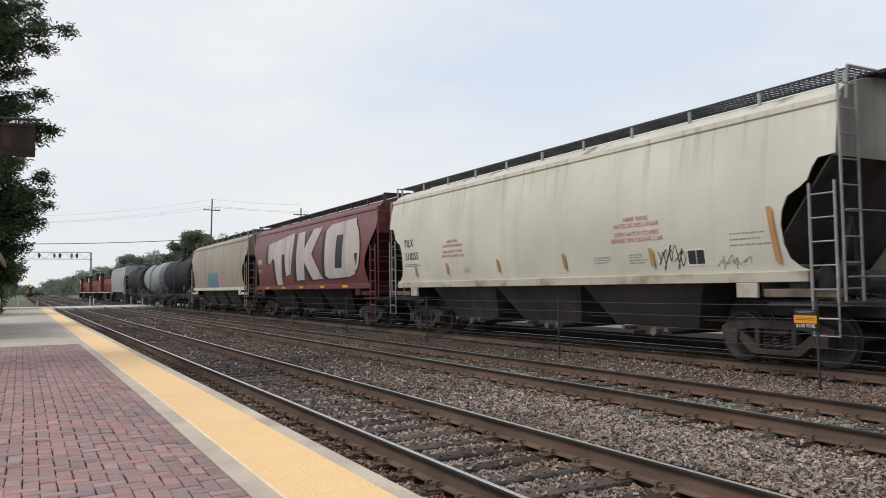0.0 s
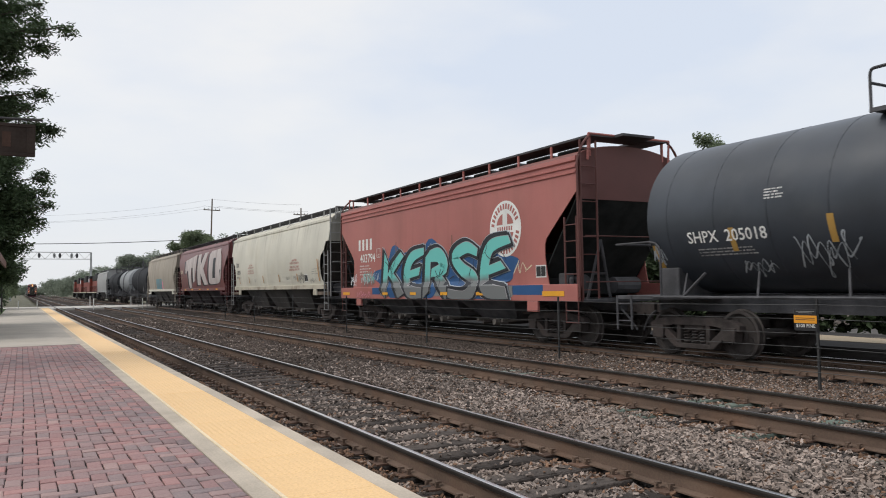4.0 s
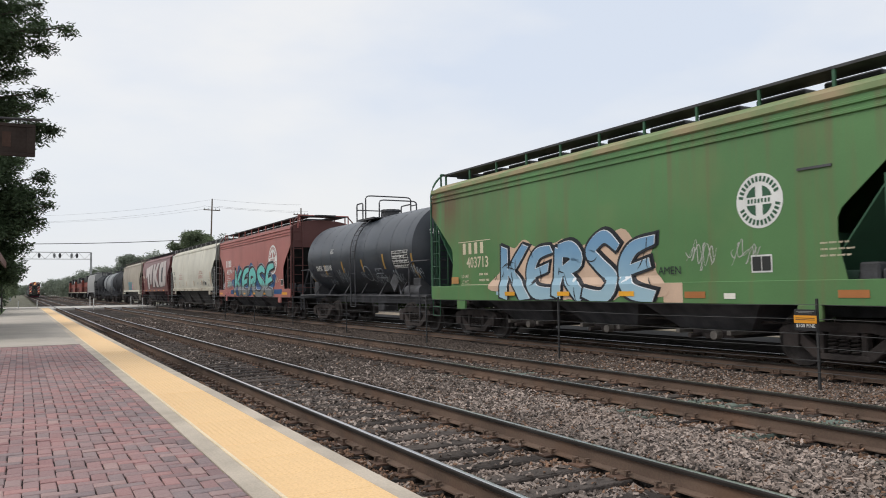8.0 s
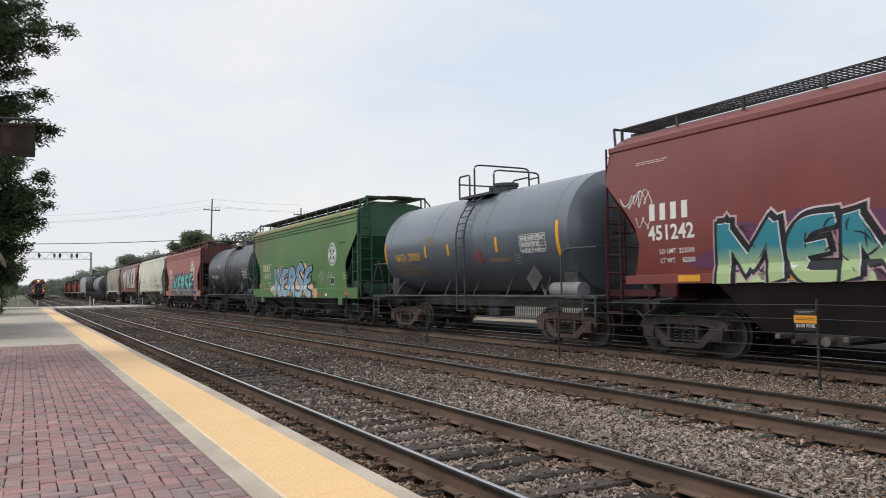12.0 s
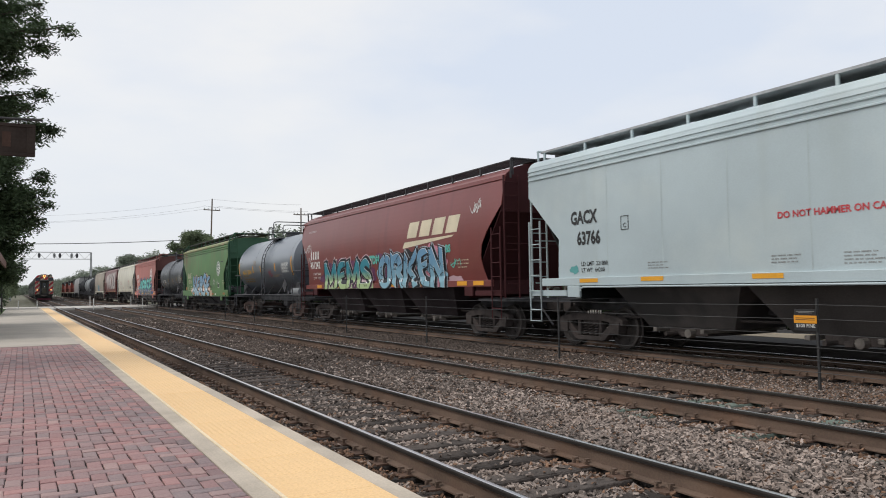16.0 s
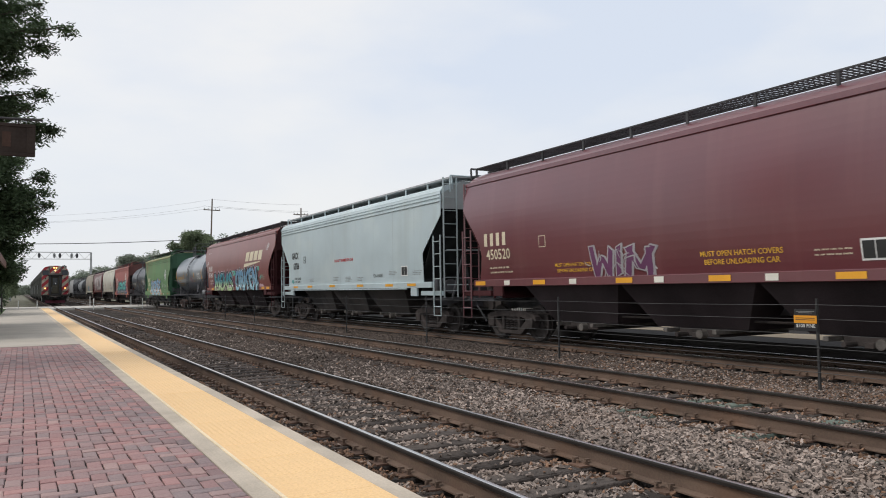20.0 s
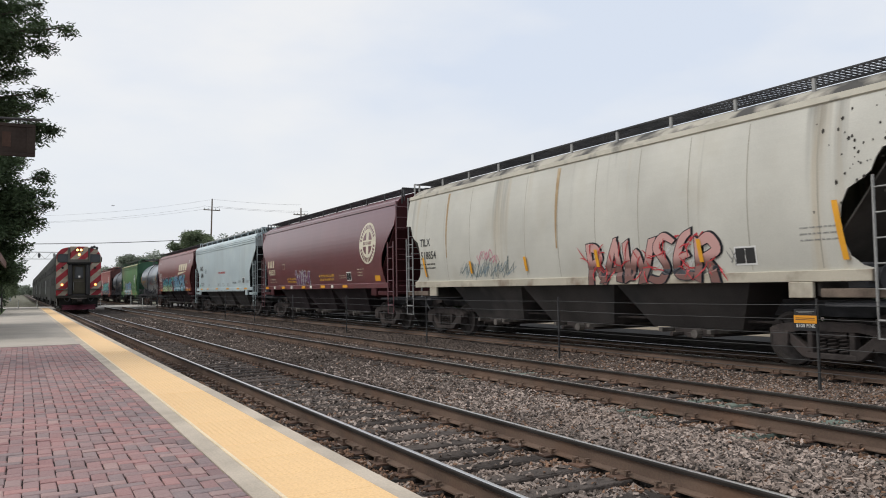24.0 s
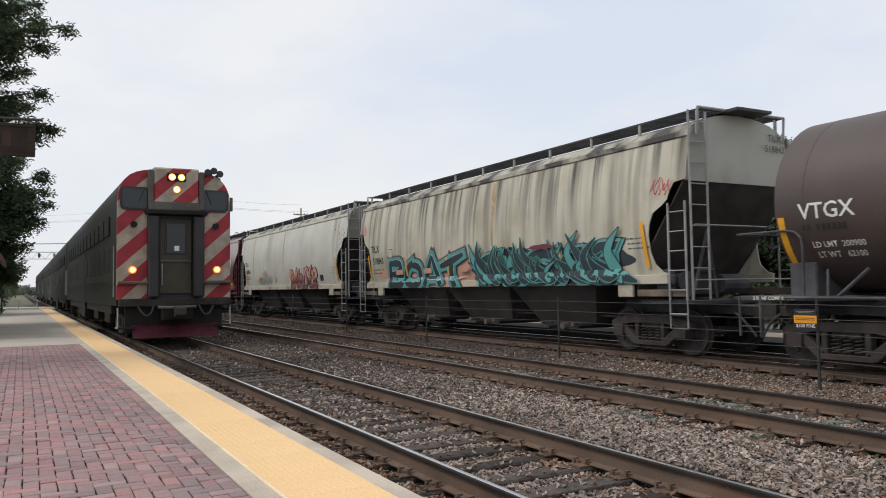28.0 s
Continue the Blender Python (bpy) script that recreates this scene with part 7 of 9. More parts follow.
M["green_dust"] = paint("green_dusty_roof", (0.20, 0.27, 0.115), 0.6, stain=(0.36, 0.26, 0.15), stain_amount=0.85, scale=0.6, seed=16, patchy=(0.42, 0.62))
M["red_roof"] = paint("red_roof", (0.19, 0.070, 0.058), 0.65)
# darker copies of the red and green bodies: shading of the car ends as paint
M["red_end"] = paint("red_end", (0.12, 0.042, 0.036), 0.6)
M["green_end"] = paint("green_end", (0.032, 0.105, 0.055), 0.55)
M["maroon_car"] = paint("maroon_car", (0.215, 0.056, 0.050), 0.32, streak=(0.11, 0.035, 0.035), streak_amount=0.4, scale=0.5, stain=(0.21, 0.07, 0.06), stain_amount=0.4, seed=6)
M["maroon_car_b"] = paint("maroon_car_b", (0.142, 0.030, 0.038), 0.30, streak=(0.23, 0.09, 0.09), streak_amount=0.3, scale=0.4, stain=(0.15, 0.028, 0.032), stain_amount=0.35, seed=7)
M["bay_maroon"] = surface("bay_maroon", (0.044, 0.034, 0.037), 0.85, dark=0.5, light=1.4, scale=0.5, bump=0.15, stain=(0.035, 0.030, 0.030), stain_amount=0.7)
# body maroon darkened to paint shade onto ends, beams and pads
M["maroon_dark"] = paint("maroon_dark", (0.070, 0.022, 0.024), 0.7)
M["tko_car"] = paint("dark_red_car", (0.165, 0.044, 0.044), 0.4, streak=(0.11, 0.036, 0.036), streak_amount=0.7, stain=(0.26, 0.10, 0.09), stain_amount=0.4, seed=8)
M["spray_dull_white"] = paint("spray_dull_white", (0.53, 0.47, 0.45), 0.6, streak=(0.30, 0.22, 0.21), streak_amount=0.75, seed=9)
M["board_grey"] = surface("board_grey", (0.42, 0.43, 0.44), 0.6, 0.3, dark=0.75, light=1.2, scale=3, bump=0.1)
M["grey_car"] = paint("pale_grey_car", (0.485, 0.575, 0.600), 0.42, streak=(0.40, 0.46, 0.45), streak_amount=0.6, scale=0.4, stain=(0.60, 0.66, 0.63), stain_amount=0.4, seed=11, streak_width=1.1)
M["dusty_car"] = paint("dusty_grey_car", (0.36, 0.36, 0.355), 0.65, streak=(0.24, 0.23, 0.22), streak_amount=0.6, scale=0.4, seed=18)
M["grey_seam"] = paint("grey_seam", (0.47, 0.555, 0.565), 0.5, drip=((0.30, 0.34, 0.35), 0.9, 4.4, 1.9, 3.0))
M["grey_end"] = paint("grey_end", (0.42, 0.45, 0.45), 0.5, streak=(0.25, 0.24, 0.22))
M["black_tank"] = paint("black_tank", (0.038, 0.045, 0.056), 0.36, scale=0.8, stain=(0.066, 0.072, 0.080), stain_amount=0.6, light=1.3, seed=12)
M["grey_tank"] = paint("grey_tank", (0.102, 0.127, 0.160), 0.30, scale=0.7, stain=(0.088, 0.104, 0.128), stain_amount=0.5, seed=13)
M["sooty_tank"] = paint("sooty_tank", (0.022, 0.024, 0.028), 0.75, scale=0.8, stain=(0.05, 0.05, 0.052), stain_amount=0.5, seed=17)
M["light_tank"] = paint("light_tank", (0.26, 0.275, 0.285), 0.7, scale=0.6, seed=14)
M["brown_tank"] = paint("brown_tank", (0.075, 0.055, 0.050), 0.5, scale=0.7, stain=(0.11, 0.075, 0.06), stain_amount=0.5, seed=15)
for glossy in ("grey_tank", "maroon_car_b"):
    M[glossy].node_tree.nodes["Principled BSDF"].inputs["Specular IOR Level"].default_value = 0.9
    M[glossy].node_tree.nodes["Principled BSDF"].inputs["Coat Weight"].default_value = 0.5
    M[glossy].node_tree.nodes["Principled BSDF"].inputs["Coat Roughness"].default_value = 0.28
MAROONS = (M["maroon_car"], M["maroon_car_b"], M["tko_car"])

# sprayed paints
M["spray_teal"] = gradient("spray_teal", (0.17, 0.18, 0.18), (0.155, 0.56, 0.51), 1.58, 1.78, 0.14)
M["spray_blue"] = gradient("spray_blue", (0.36, 0.54, 0.63), (0.17, 0.34, 0.53), 1.2, 2.3)
M["spray_aqua_lime"] = gradient("spray_aqua_lime", (0.44, 0.58, 0.29), (0.035, 0.25, 0.32), 1.70, 2.05, 0.16)
M["spray_coal"] = gradient("spray_coal", (0.030, 0.040, 0.046), (0.040, 0.062, 0.075), 1.5, 2.6)
M["spray_line"] = paint("spray_black", (0.018, 0.020, 0.026), 0.5)
M["spray_navy"] = paint("spray_navy", (0.02, 0.09, 0.24), 0.5)
M["spray_peach"] = paint("spray_peach", (0.66, 0.47, 0.34), 0.5)
M["spray_pink"] = paint("spray_pink", (0.62, 0.25, 0.32), 0.5)
M["spray_turquoise"] = paint("spray_turquoise", (0.11, 0.36, 0.35), 0.5)
M["spray_salmon"] = paint("spray_salmon", (0.58, 0.34, 0.26), 0.55)
M["spray_white"] = paint("spray_white", (0.80, 0.82, 0.84), 0.5)
M["spray_plum"] = paint("spray_plum", (0.15, 0.05, 0.12), 0.5)
M["spray_thin"] = paint("spray_thin", (0.42, 0.46, 0.49), 0.6, stain=(0.16, 0.18, 0.20), stain_amount=0.8, scale=3.0)
M["chalk"] = paint("chalk", (0.52, 0.52, 0.48), 0.7)


def scrawl(car, w, y, z, wide, high, seed, mat, r=0.012, turns=9):
    """A quick hand-drawn tag: looping pen strokes."""
    q = random.Random(seed)
    bm = bmesh.new()
    for run in range(2 if turns > 4 else 1):
        knots = []
        for k in range(turns + 2):
            f = (k + q.uniform(-0.45, 0.45)) / (turns + 1)
            up = (k + run) % 2
            knots.append((y - wide * f - q.uniform(0, 0.12) * wide * up, z + high * (q.uniform(0.55, 1.05) if up else q.uniform(-0.05, 0.35))))
            if q.random() < 0.3:
                knots.append((knots[-1][0] + 0.10 * high, knots[-1][1] - 0.12 * high))
        # an even curve through the knots, pressed harder here and there
        pts = []
        for i in range(1, len(knots) - 2):
            p = [Vector(v) for v in knots[i - 1:i + 3]]
            for m in range(5):
                t = m / 5
                pts.append(0.5 * (2 * p[1] + (p[2] - p[0]) * t + (2 * p[0] - 5 * p[1] + 4 * p[2] - p[3]) * t * t + (3 * p[1] - p[0] - 3 * p[2] + p[3]) * t ** 3))
        sway = q.uniform(0, 6)
        side = []
        for i, p in enumerate(pts):
            d = pts[min(i + 1, len(pts) - 1)] - pts[max(i - 1, 0)]
            d = Vector((-d.y, d.x)).normalized() * r * (0.75 + 0.35 * math.sin(0.6 * i + sway)) if d.length > 1e-5 else Vector((r, 0))
            side.append((p + d, p - d))
        for (a, b), (c, d) in zip(side, side[1:]):
            bm.faces.new([bm.verts.new((*v, 0.0004 * run)) for v in (a, c, d, b)])
    tagged(part("tag", wrap(bm, w, 0.006, 0.16, False), mat, car, "thin sprayed tag"), kind="stuff")


def reflectors(car, w, e, spots, size=(0.42, 0.09), mat="reflector", z=None, off=0.03):
    for u, zc in spots:
        zz = zc if z is None else z
        part("reflector", patch(rect(e - u - size[0] / 2, e - u + size[0] / 2, zz - size[1] / 2, zz + size[1] / 2), lambda z: max(w(z), w(1.62)), off + 0.028, False), M[mat], car, "reflective yellow marker")


def upright(car, w, e, spots, mat="reflector"):
    for u, z0, z1, lean in spots:
        part("reflector", patch([(e - u - 0.05 - lean, z0), (e - u + 0.05 - lean, z0), (e - u + 0.05, z1), (e - u - 0.05, z1)], w, 0.042), M[mat], car, "upright orange reflective stripe")


def side_text(car, w, e, body, u, z, size, mat, curved=True, wide=1.0, label="", fat=0.012):
    bm = text_side(body, size, e - u, z, w, 0.007, fat=fat * size, curved=curved, wide=wide)
    if size > 0.2:
        for one in islands(bm):
            part("letter", one, M[mat], car, label)
    else:
        tagged(part("lettering", bm, M[mat], car, label), kind="stuff")


def plate_box(car, w, e, u, z, size=0.42, dark="black"):
    part("data_plate", patch(rect(e - u - size / 2, e - u + size / 2, z - size * 0.36, z + size * 0.36), w, 0.006), M["white"], car)
    for k in (0, 1):
        part("data_field", patch(rect(e - u - size * 0.44 + k * size * 0.46, e - u - size * 0.02 + k * size * 0.46, z - size * 0.29, z + size * 0.29), w, 0.010), M[dark], car)


def freight_train():
    cars = []
    # three orange engines
    for k, (a, b) in enumerate(((184.9, 162.7), (162.1, 139.9), (139.3, 117.1))):
        cars.append(locomotive("orange and black diesel locomotive heading the freight train", a, b))
    c, w, e = hopper("pale grey covered hopper car behind the engines", 116.2, 100.1, M["dusty_car"], "notch", bay_coat=M["bay_dark"], grate=False)
    cars.append(c)
    cars.append(tank_car("dark grey tank car with a boxy top platform", 99.0, 85.8, M["sooty_tank"])[0])
    cars.append(tank_car("light grey tank car", 84.9, 73.4, M["light_tank"])[0])
    cars.append(tank_car("black tank car coupled behind a light grey one", 72.7, 59.5, M["sooty_tank"])[0])
    # tan hopper
    c, w, e = hopper("tan covered hopper car with a square of blue paint", 58.4, 42.7, M["tan_car"], "notch", bay_coat=M["bay_dark"], sill_coat=M["cream_car"], tone="truck")
    part("paint_patch", patch(rect(e - 8.6, e - 5.6, 1.64, 2.55), w, 0.006), M["spray_square"], c, "square of blue paint")
    part("paint_letters", wrap(graffiti_letters("AR", e - 5.8, e - 8.4, 1.68, 2.45, 3, -0.03, 0.5), w, 0.010), M["spray_slate"], c)
    part("paint_patch", patch(rect(e - 9.3, e - 8.7, 1.6, 2.3), w, 0.006), M["spray_pink"], c)
    cars.append(c)
    # dark red hopper with big block letters
    c, w, e = hopper("dark red covered hopper car with huge white block letters", 41.2, 25.0, M["tko_car"], "notch", bay_coat=M["bay_maroon"])
    block = {"t": [(2.8, 3.70), (6.9, 4.02), (6.85, 3.3), (6.5, 2.15), (5.75, 2.05), (5.6, 3.1), (5.15, 3.1), (5.1, 1.66), (4.2, 1.64), (3.95, 2.9), (3.55, 2.95), (3.3, 2.75), (2.85, 2.75)],
             "k": [(7.45, 3.98), (8.4, 4.0), (8.5, 3.22), (9.5, 4.02), (10.65, 4.02), (9.45, 2.95), (10.75, 1.85), (9.5, 1.83), (8.5, 2.62), (8.4, 1.85), (7.3, 1.82)],
             "o": [(11.05, 2.0), (11.15, 3.85), (11.7, 4.04), (14.3, 4.1), (14.4, 3.75), (14.3, 1.98), (13.7, 1.88), (11.5, 1.84)]}
    for k, shape in enumerate(block.values()):
        part("paint_shadow", patch([(e - u + 0.42, z - 0.06) for u, z in shape], w, 0.006 + 0.003 * k), M["spray_line"], c, "black letter shadow")
        part("paint_letter", patch([(e - u, z) for u, z in shape], w, 0.018 + 0.003 * k), M["spray_dull_white"], c, "huge dull white painted block letter")
    part("paint_counter", patch([(e - u, z) for u, z in ((12.25, 2.25), (12.45, 3.55), (13.15, 3.55), (13.0, 2.25))], w, 0.029), M["spray_line"], c)
    part("paint_dot", patch(blob(e - 14.35, 2.95, 0.50, 0.86, 5, 24, 0.03), w, 0.030), M["spray_dull_white"], c, "rounded side of the last block letter")
    part("paint_mark", patch([(e - 14.3, 2.75), (e - 14.65, 2.75), (e - 14.47, 2.25)], w, 0.033), M["spray_line"], c, "small dark wedge")
    letter_bars(c, w, e - 0.9, 2.75, 4, 0.26, "cream")
    small_print(c, w, e - 0.95, 2.45, 3, 0.9, "cream", seed=2)
    reflectors(c, w, e, [(u, 1.52) for u in (2.6, 5.2, 7.9, 10.6, 13.2)], (0.55, 0.09))
    cars.append(c)
    # cream hopper
    c, w, e = hopper("cream covered hopper car streaked with grime", 23.8, 7.45, M["cream_car"], "notch", roof_coat=M["cream_roof_pale"], chord_coat=M["cream_car"], sill_coat=M["cream_sill"], bay_coat=M["bay_dark"], end_coat=M["cream_end"], post_coat=M["post_pale"], ladder_coat=M["post_pale"], slope_coat=M["slope_tan_shade"])
    side_text(c, w, e, "TILX", 1.50, 2.84, 0.33, "black")
    side_text(c, w, e, "518255", 1.72, 2.42, 0.31, "black")
    small_print(c, w, e - 1.2, 2.16, 2, 1.0, "black", seed=3)
    for u, size in ((11.95, 0.125), (4.35, 0.11)):
        for k, words in enumerate(("ABRIR TAPAS", "ANTES DE DESCARGAR", "OPEN HATCH COVERS", "BEFORE UNLOADING CAR")):
            side_text(c, w, e, words, u, 2.76 - 0.125 * k - 0.05 * (k > 1), size, "pale_red", label="faded red lettering")
    small_print(c, w, e - 14.3, 2.28, 3, 0.75, "faint", 0.03, 0.10, seed=6)
    small_print(c, w, e - 10.6, 2.0, 3, 0.55, "faint", seed=7)
    small_print(c, w, e - 11.7, 2.02, 4, 0.5, "faint", seed=8)
    small_print(c, w, e - 4.9, 1.95, 3, 0.5, "faint", seed=9)
    upright(c, w, e, [(15.16, 1.76, 2.70, 0.12), (12.35, 1.78, 2.14, 0.05), (9.55, 1.80, 2.16, 0.05), (6.75, 1.80, 2.14, 0.05), (4.0, 1.80, 2.14, 0.05), (1.95, 1.8, 2.14, 0.05)], "dull_orange")
    plate_box(c, w, e, 13.5, 1.92, 0.44)
    scrawl(c, w, e - 12.45, 1.78, 0.85, 0.42, 31, M["spray_line"], 0.010)
    scrawl(c, w, e - 13.9, 1.72, 0.8, 0.2, 32, M["faint"], 0.008)
    cars.append(c)
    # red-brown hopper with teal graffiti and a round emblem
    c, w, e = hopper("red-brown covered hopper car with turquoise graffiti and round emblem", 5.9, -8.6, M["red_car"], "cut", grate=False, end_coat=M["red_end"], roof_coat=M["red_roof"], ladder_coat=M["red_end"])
    letter_bars(c, w, e - 1.72, 2.81, 4, 0.40, "white")
    side_text(c, w, e, "403794", 2.54, 2.50, 0.43, "white", False, 1.07)
    small_print(c, w, e - 1.8, 2.22, 4, 1.0, "white", 0.05, 0.105, seed=11)
    part("plate_mark", rods(*[[(-1.607, e - 3.52 + p, 2.66 + q), (-1.607, e - 3.52 + u, 2.66 + v)] for p, q, u, v in ((-0.14, -0.15, 0.14, -0.15), (0.14, -0.15, 0.14, 0.15), (0.14, 0.15, -0.14, 0.15), (-0.14, 0.15, -0.14, -0.15))], r=0.008), M["white"], c)
    side_text(c, w, e, "C", 3.52, 2.56, 0.16, "white", False)
    scrawl(c, w, e - 0.75, 1.55, 0.75, 0.4, 43, M["spray_white"], 0.014, 6)
    scrawl(c, w, e - 1.9, 1.5, 1.3, 0.5, 44, M["spray_teal"], 0.014, 14)
    scrawl(c, w, e - 1.75, 1.62, 1.2, 0.3, 47, M["spray_white"], 0.010, 11)
    scrawl(c, w, e - 2.7, 1.72, 0.8, 0.35, 45, M["spray_pale_blue"], 0.012, 5)
    scrawl(c, lambda z: 1.655, e - 1.5, 1.10, 1.4, 0.22, 46, M["spray_pink"], 0.014, 8)
    part("paint_band", patch(rect(e - 13.2, e - 3.0, 1.08, 1.45), w, 0.053, False), M["spray_navy"], c, "blue paint along the sill")
    part("paint_band", patch(rect(e - 11.9, e - 3.7, 1.16, 1.44), w, 0.058, False), M["spray_grey"], c, "grey-blue paint along the sill")
    graffiti(c, over_sill, "KERSE", e - 3.75, e - 11.7, 1.10, 2.58, 41, M["spray_teal"], M["spray_line"], back=(M["spray_navy"], M["spray_navy"], M["spray_navy"]), halo=M["spray_pale_blue"], wild=1.7, rim=0.085, edge=0.020, drop=(-0.12, 0.04), slim=0.030, over=1.08, shine=M["spray_ash"], ink=M["spray_line"], busy=6)
    for u in (4.95, 8.75):
        part("paint_smear", patch([(e - u - 0.03, 2.95), (e - u + 0.03, 2.95), (e - u + 0.045, 2.30), (e - u - 0.045, 2.30)], w, 0.004), M["spray_smoke"], c, "thin smear of grey spray")
    scrawl(c, w, e - 11.9, 1.75, 0.75, 0.3, 42, M["cream"], 0.018, 4)
    plate_box(c, w, e, 13.08, 1.78, 0.42)
    herald(c, w, e - 11.56, 2.92, 0.73, M["white"], M["red_car"])
    reflectors(c, w, e, [(u, 1.24) for u in (4.18, 6.32, 8.34, 10.38)], off=0.064)
    reflectors(c, w, e, [(0.55, 1.24)], (0.7, 0.1))
    reflectors(c, w, e, [(13.6, 1.24)], (0.85, 0.12))
    small_print(c, w, e - 12.9, 1.37, 1, 0.6, "white", seed=12)
    cars.append(c)
    # black tank
    c, w, e = tank_car("black tank car with small white tags", -9.7, -22.0, M["black_tank"], stripe=[(0.72, 1.6, 2.2), (3.05, 2.0, 2.42), (5.0, 2.05, 2.5), (7.0, 2.05, 2.5), (8.95, 2.1, 2.62), (11.55, 1.5, 2.55)], mark="dull_yellow", bands=8)
    head_text(c, e, 0.52, "SHPX 205018", -0.35, 3.25, 0.24, "white")
    for z in (3.02, 2.88):
        head_text(c, e, 0.52, "---  -----", -0.25, z, 0.16, "chalk_print")
    side_text(c, w, e, "SHPX  205018", 2.9, 2.28, 0.30, "white")
    small_print(c, w, e - 2.2, 2.05, 3, 1.5, "chalk_print", seed=14)
    part("data_panel", patch(rect(e - 10.95, e - 9.75, 2.10, 2.68), w, 0.006), M["black"], c, "ruled black table of figures")
    for k in range(8):
        part("panel_line", patch(rect(e - 10.95, e - 9.75, 2.10 + 0.081 * k, 2.113 + 0.081 * k), w, 0.010), M["white"], c)
    for k in range(5):
        part("panel_line", patch(rect(e - 10.95 + 0.297 * k, e - 10.937 + 0.297 * k, 2.10, 2.68), w, 0.0125), M["white"], c)
    small_print(c, w, e - 9.80, 2.625, 7, 1.02, "white", 0.06, 0.081, seed=15)
    for u, z, a, b, seed, turns in ((4.1, 1.62, 1.3, 0.55, 51, 9), (2.9, 1.60, 0.8, 0.28, 56, 6), (7.5, 1.60, 1.5, 0.34, 52, 9), (9.3, 1.62, 0.8, 0.42, 53, 6), (10.9, 1.72, 0.75, 0.55, 54, 8), (0.95, 1.85, 0.35, 0.35, 55, 6), (6.5, 1.75, 0.5, 0.28, 57, 4)):
        scrawl(c, w, e - u, z, a, b, seed, M["spray_thin"], 0.014, turns)
    ring = [(e - 7.25 - 0.30 * math.cos(a), 1.98 + 0.27 * math.sin(a)) for a in [0.4 * k for k in range(17)]]
    bm = bmesh.new()
    for (a, b), (p, q) in list(zip(ring, ring[1:])) + [((e - 7.25, 1.95), (e - 7.32, 1.55)), ((e - 8.05, 1.80), (e - 8.05, 2.12)), ((e - 8.05, 2.12), (e - 8.62, 2.12)), ((e - 8.62, 2.12), (e - 8.66, 1.80)), ((e - 8.66, 1.80), (e - 8.05, 1.80)), ((e - 8.3, 1.80), (e - 8.3, 2.12)), ((e - 8.05, 1.96), (e - 8.64, 1.96))]:
        d = Vector((b - q, p - a)).normalized() * 0.013
        bm.faces.new([bm.verts.new((x, z, 0)) for x, z in ((a + d.x, b + d.y), (p + d.x, q + d.y), (p - d.x, q - d.y), (a - d.x, b - d.y))])
    tagged(part("tag", wrap(bm, w, 0.008, 0.16, False), M["spray_thin"], c, "thin sprayed circle and ruled box"), kind="stuff")
    small_print(c, w, e - 3.8, 3.0, 4, 0.35, "white", 0.03, 0.05, seed=16)
    cars.append(c)
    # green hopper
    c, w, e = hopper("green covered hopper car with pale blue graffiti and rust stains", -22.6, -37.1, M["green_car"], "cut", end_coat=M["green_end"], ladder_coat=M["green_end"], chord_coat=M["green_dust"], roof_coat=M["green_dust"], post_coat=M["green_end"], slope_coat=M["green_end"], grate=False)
    part("line", patch(rect(e - 3.3, e - 1.6, 2.68, 2.70), w, 0.005), M["cream"], c)
    letter_bars(c, w, e - 1.85, 2.34, 4, 0.31, "cream", bold=0.5, pitch=0.31)
    side_text(c, w, e, "403713", 2.62, 2.09, 0.42, "cream", False, 0.92)
    part("line", patch(rect(e - 3.3, e - 1.7, 1.475, 1.49), w, 0.005), M["cream"], c)
    for k, words in enumerate(("LD LMT", "LT WT")):
        side_text(c, w, e, words, 1.95, 1.72 - 0.16 * k, 0.12, "cream", False)
    small_print(c, w, e - 2.7, 1.74, 2, 0.5, "cream", 0.07, 0.16, seed=17)
    reflectors(c, w, e, [(1.42, 1.62)], (0.40, 0.19), "dull_orange", off=0.012)
    part("paint_band", patch(rect(e - 9.9, e - 3.6, 1.07, 1.45), w, 0.053, False), M["spray_blue"], c, "blue paint on the sill")
    part("paint_band", patch(rect(e - 10.1, e - 9.6, 1.07, 1.45), w, 0.057, False), M["spray_peach"], c)
    graffiti(c, over_sill, "KERSE", e - 3.72, e - 9.35, 1.10, 2.40, 61, M["spray_blue"], M["spray_line"], back=(M["spray_peach"], M["spray_peach"], M["spray_peach"]), shine=M["spray_white"], wild=1.2, rim=0.06, drop=(0.06, 0.03), slim=0.018, over=1.06, ink=M["spray_line"], busy=4)
    scrawl(c, w, e - 3.35, 1.55, 0.35, 0.2, 66, M["spray_line"], 0.012, 4)
    part("paint_letters", text_side("AMEN", 0.22, e - 9.75, 1.68, w, 0.02), M["spray_line"], c)
    scrawl(c, w, e - 10.2, 1.75, 0.75, 0.5, 62, M["chalk"], 0.010, 7)
    scrawl(c, w, e - 11.15, 1.75, 0.7, 0.45, 63, M["chalk"], 0.008, 7)
    plate_box(c, w, e, 11.85, 1.75, 0.42)
    herald(c, w, e - 11.85, 2.82, 0.47, M["white"], M["green_end"])
    small_print(c, w, e - 12.95, 2.02, 3, 0.55, "cream", 0.035, 0.1, seed=18)
    part("dark_slot", boxes((-1.62, -1.60, e - 13.2, e - 12.6, 3.22, 3.26)), M["under"], c)
    reflectors(c, w, e, [(4.3, 1.24), (6.5, 1.24), (8.6, 1.24)], (0.45, 0.1), off=0.064)
    reflectors(c, w, e, [(10.4, 1.22), (13.5, 1.24)], (0.5, 0.12), "rust_marker")
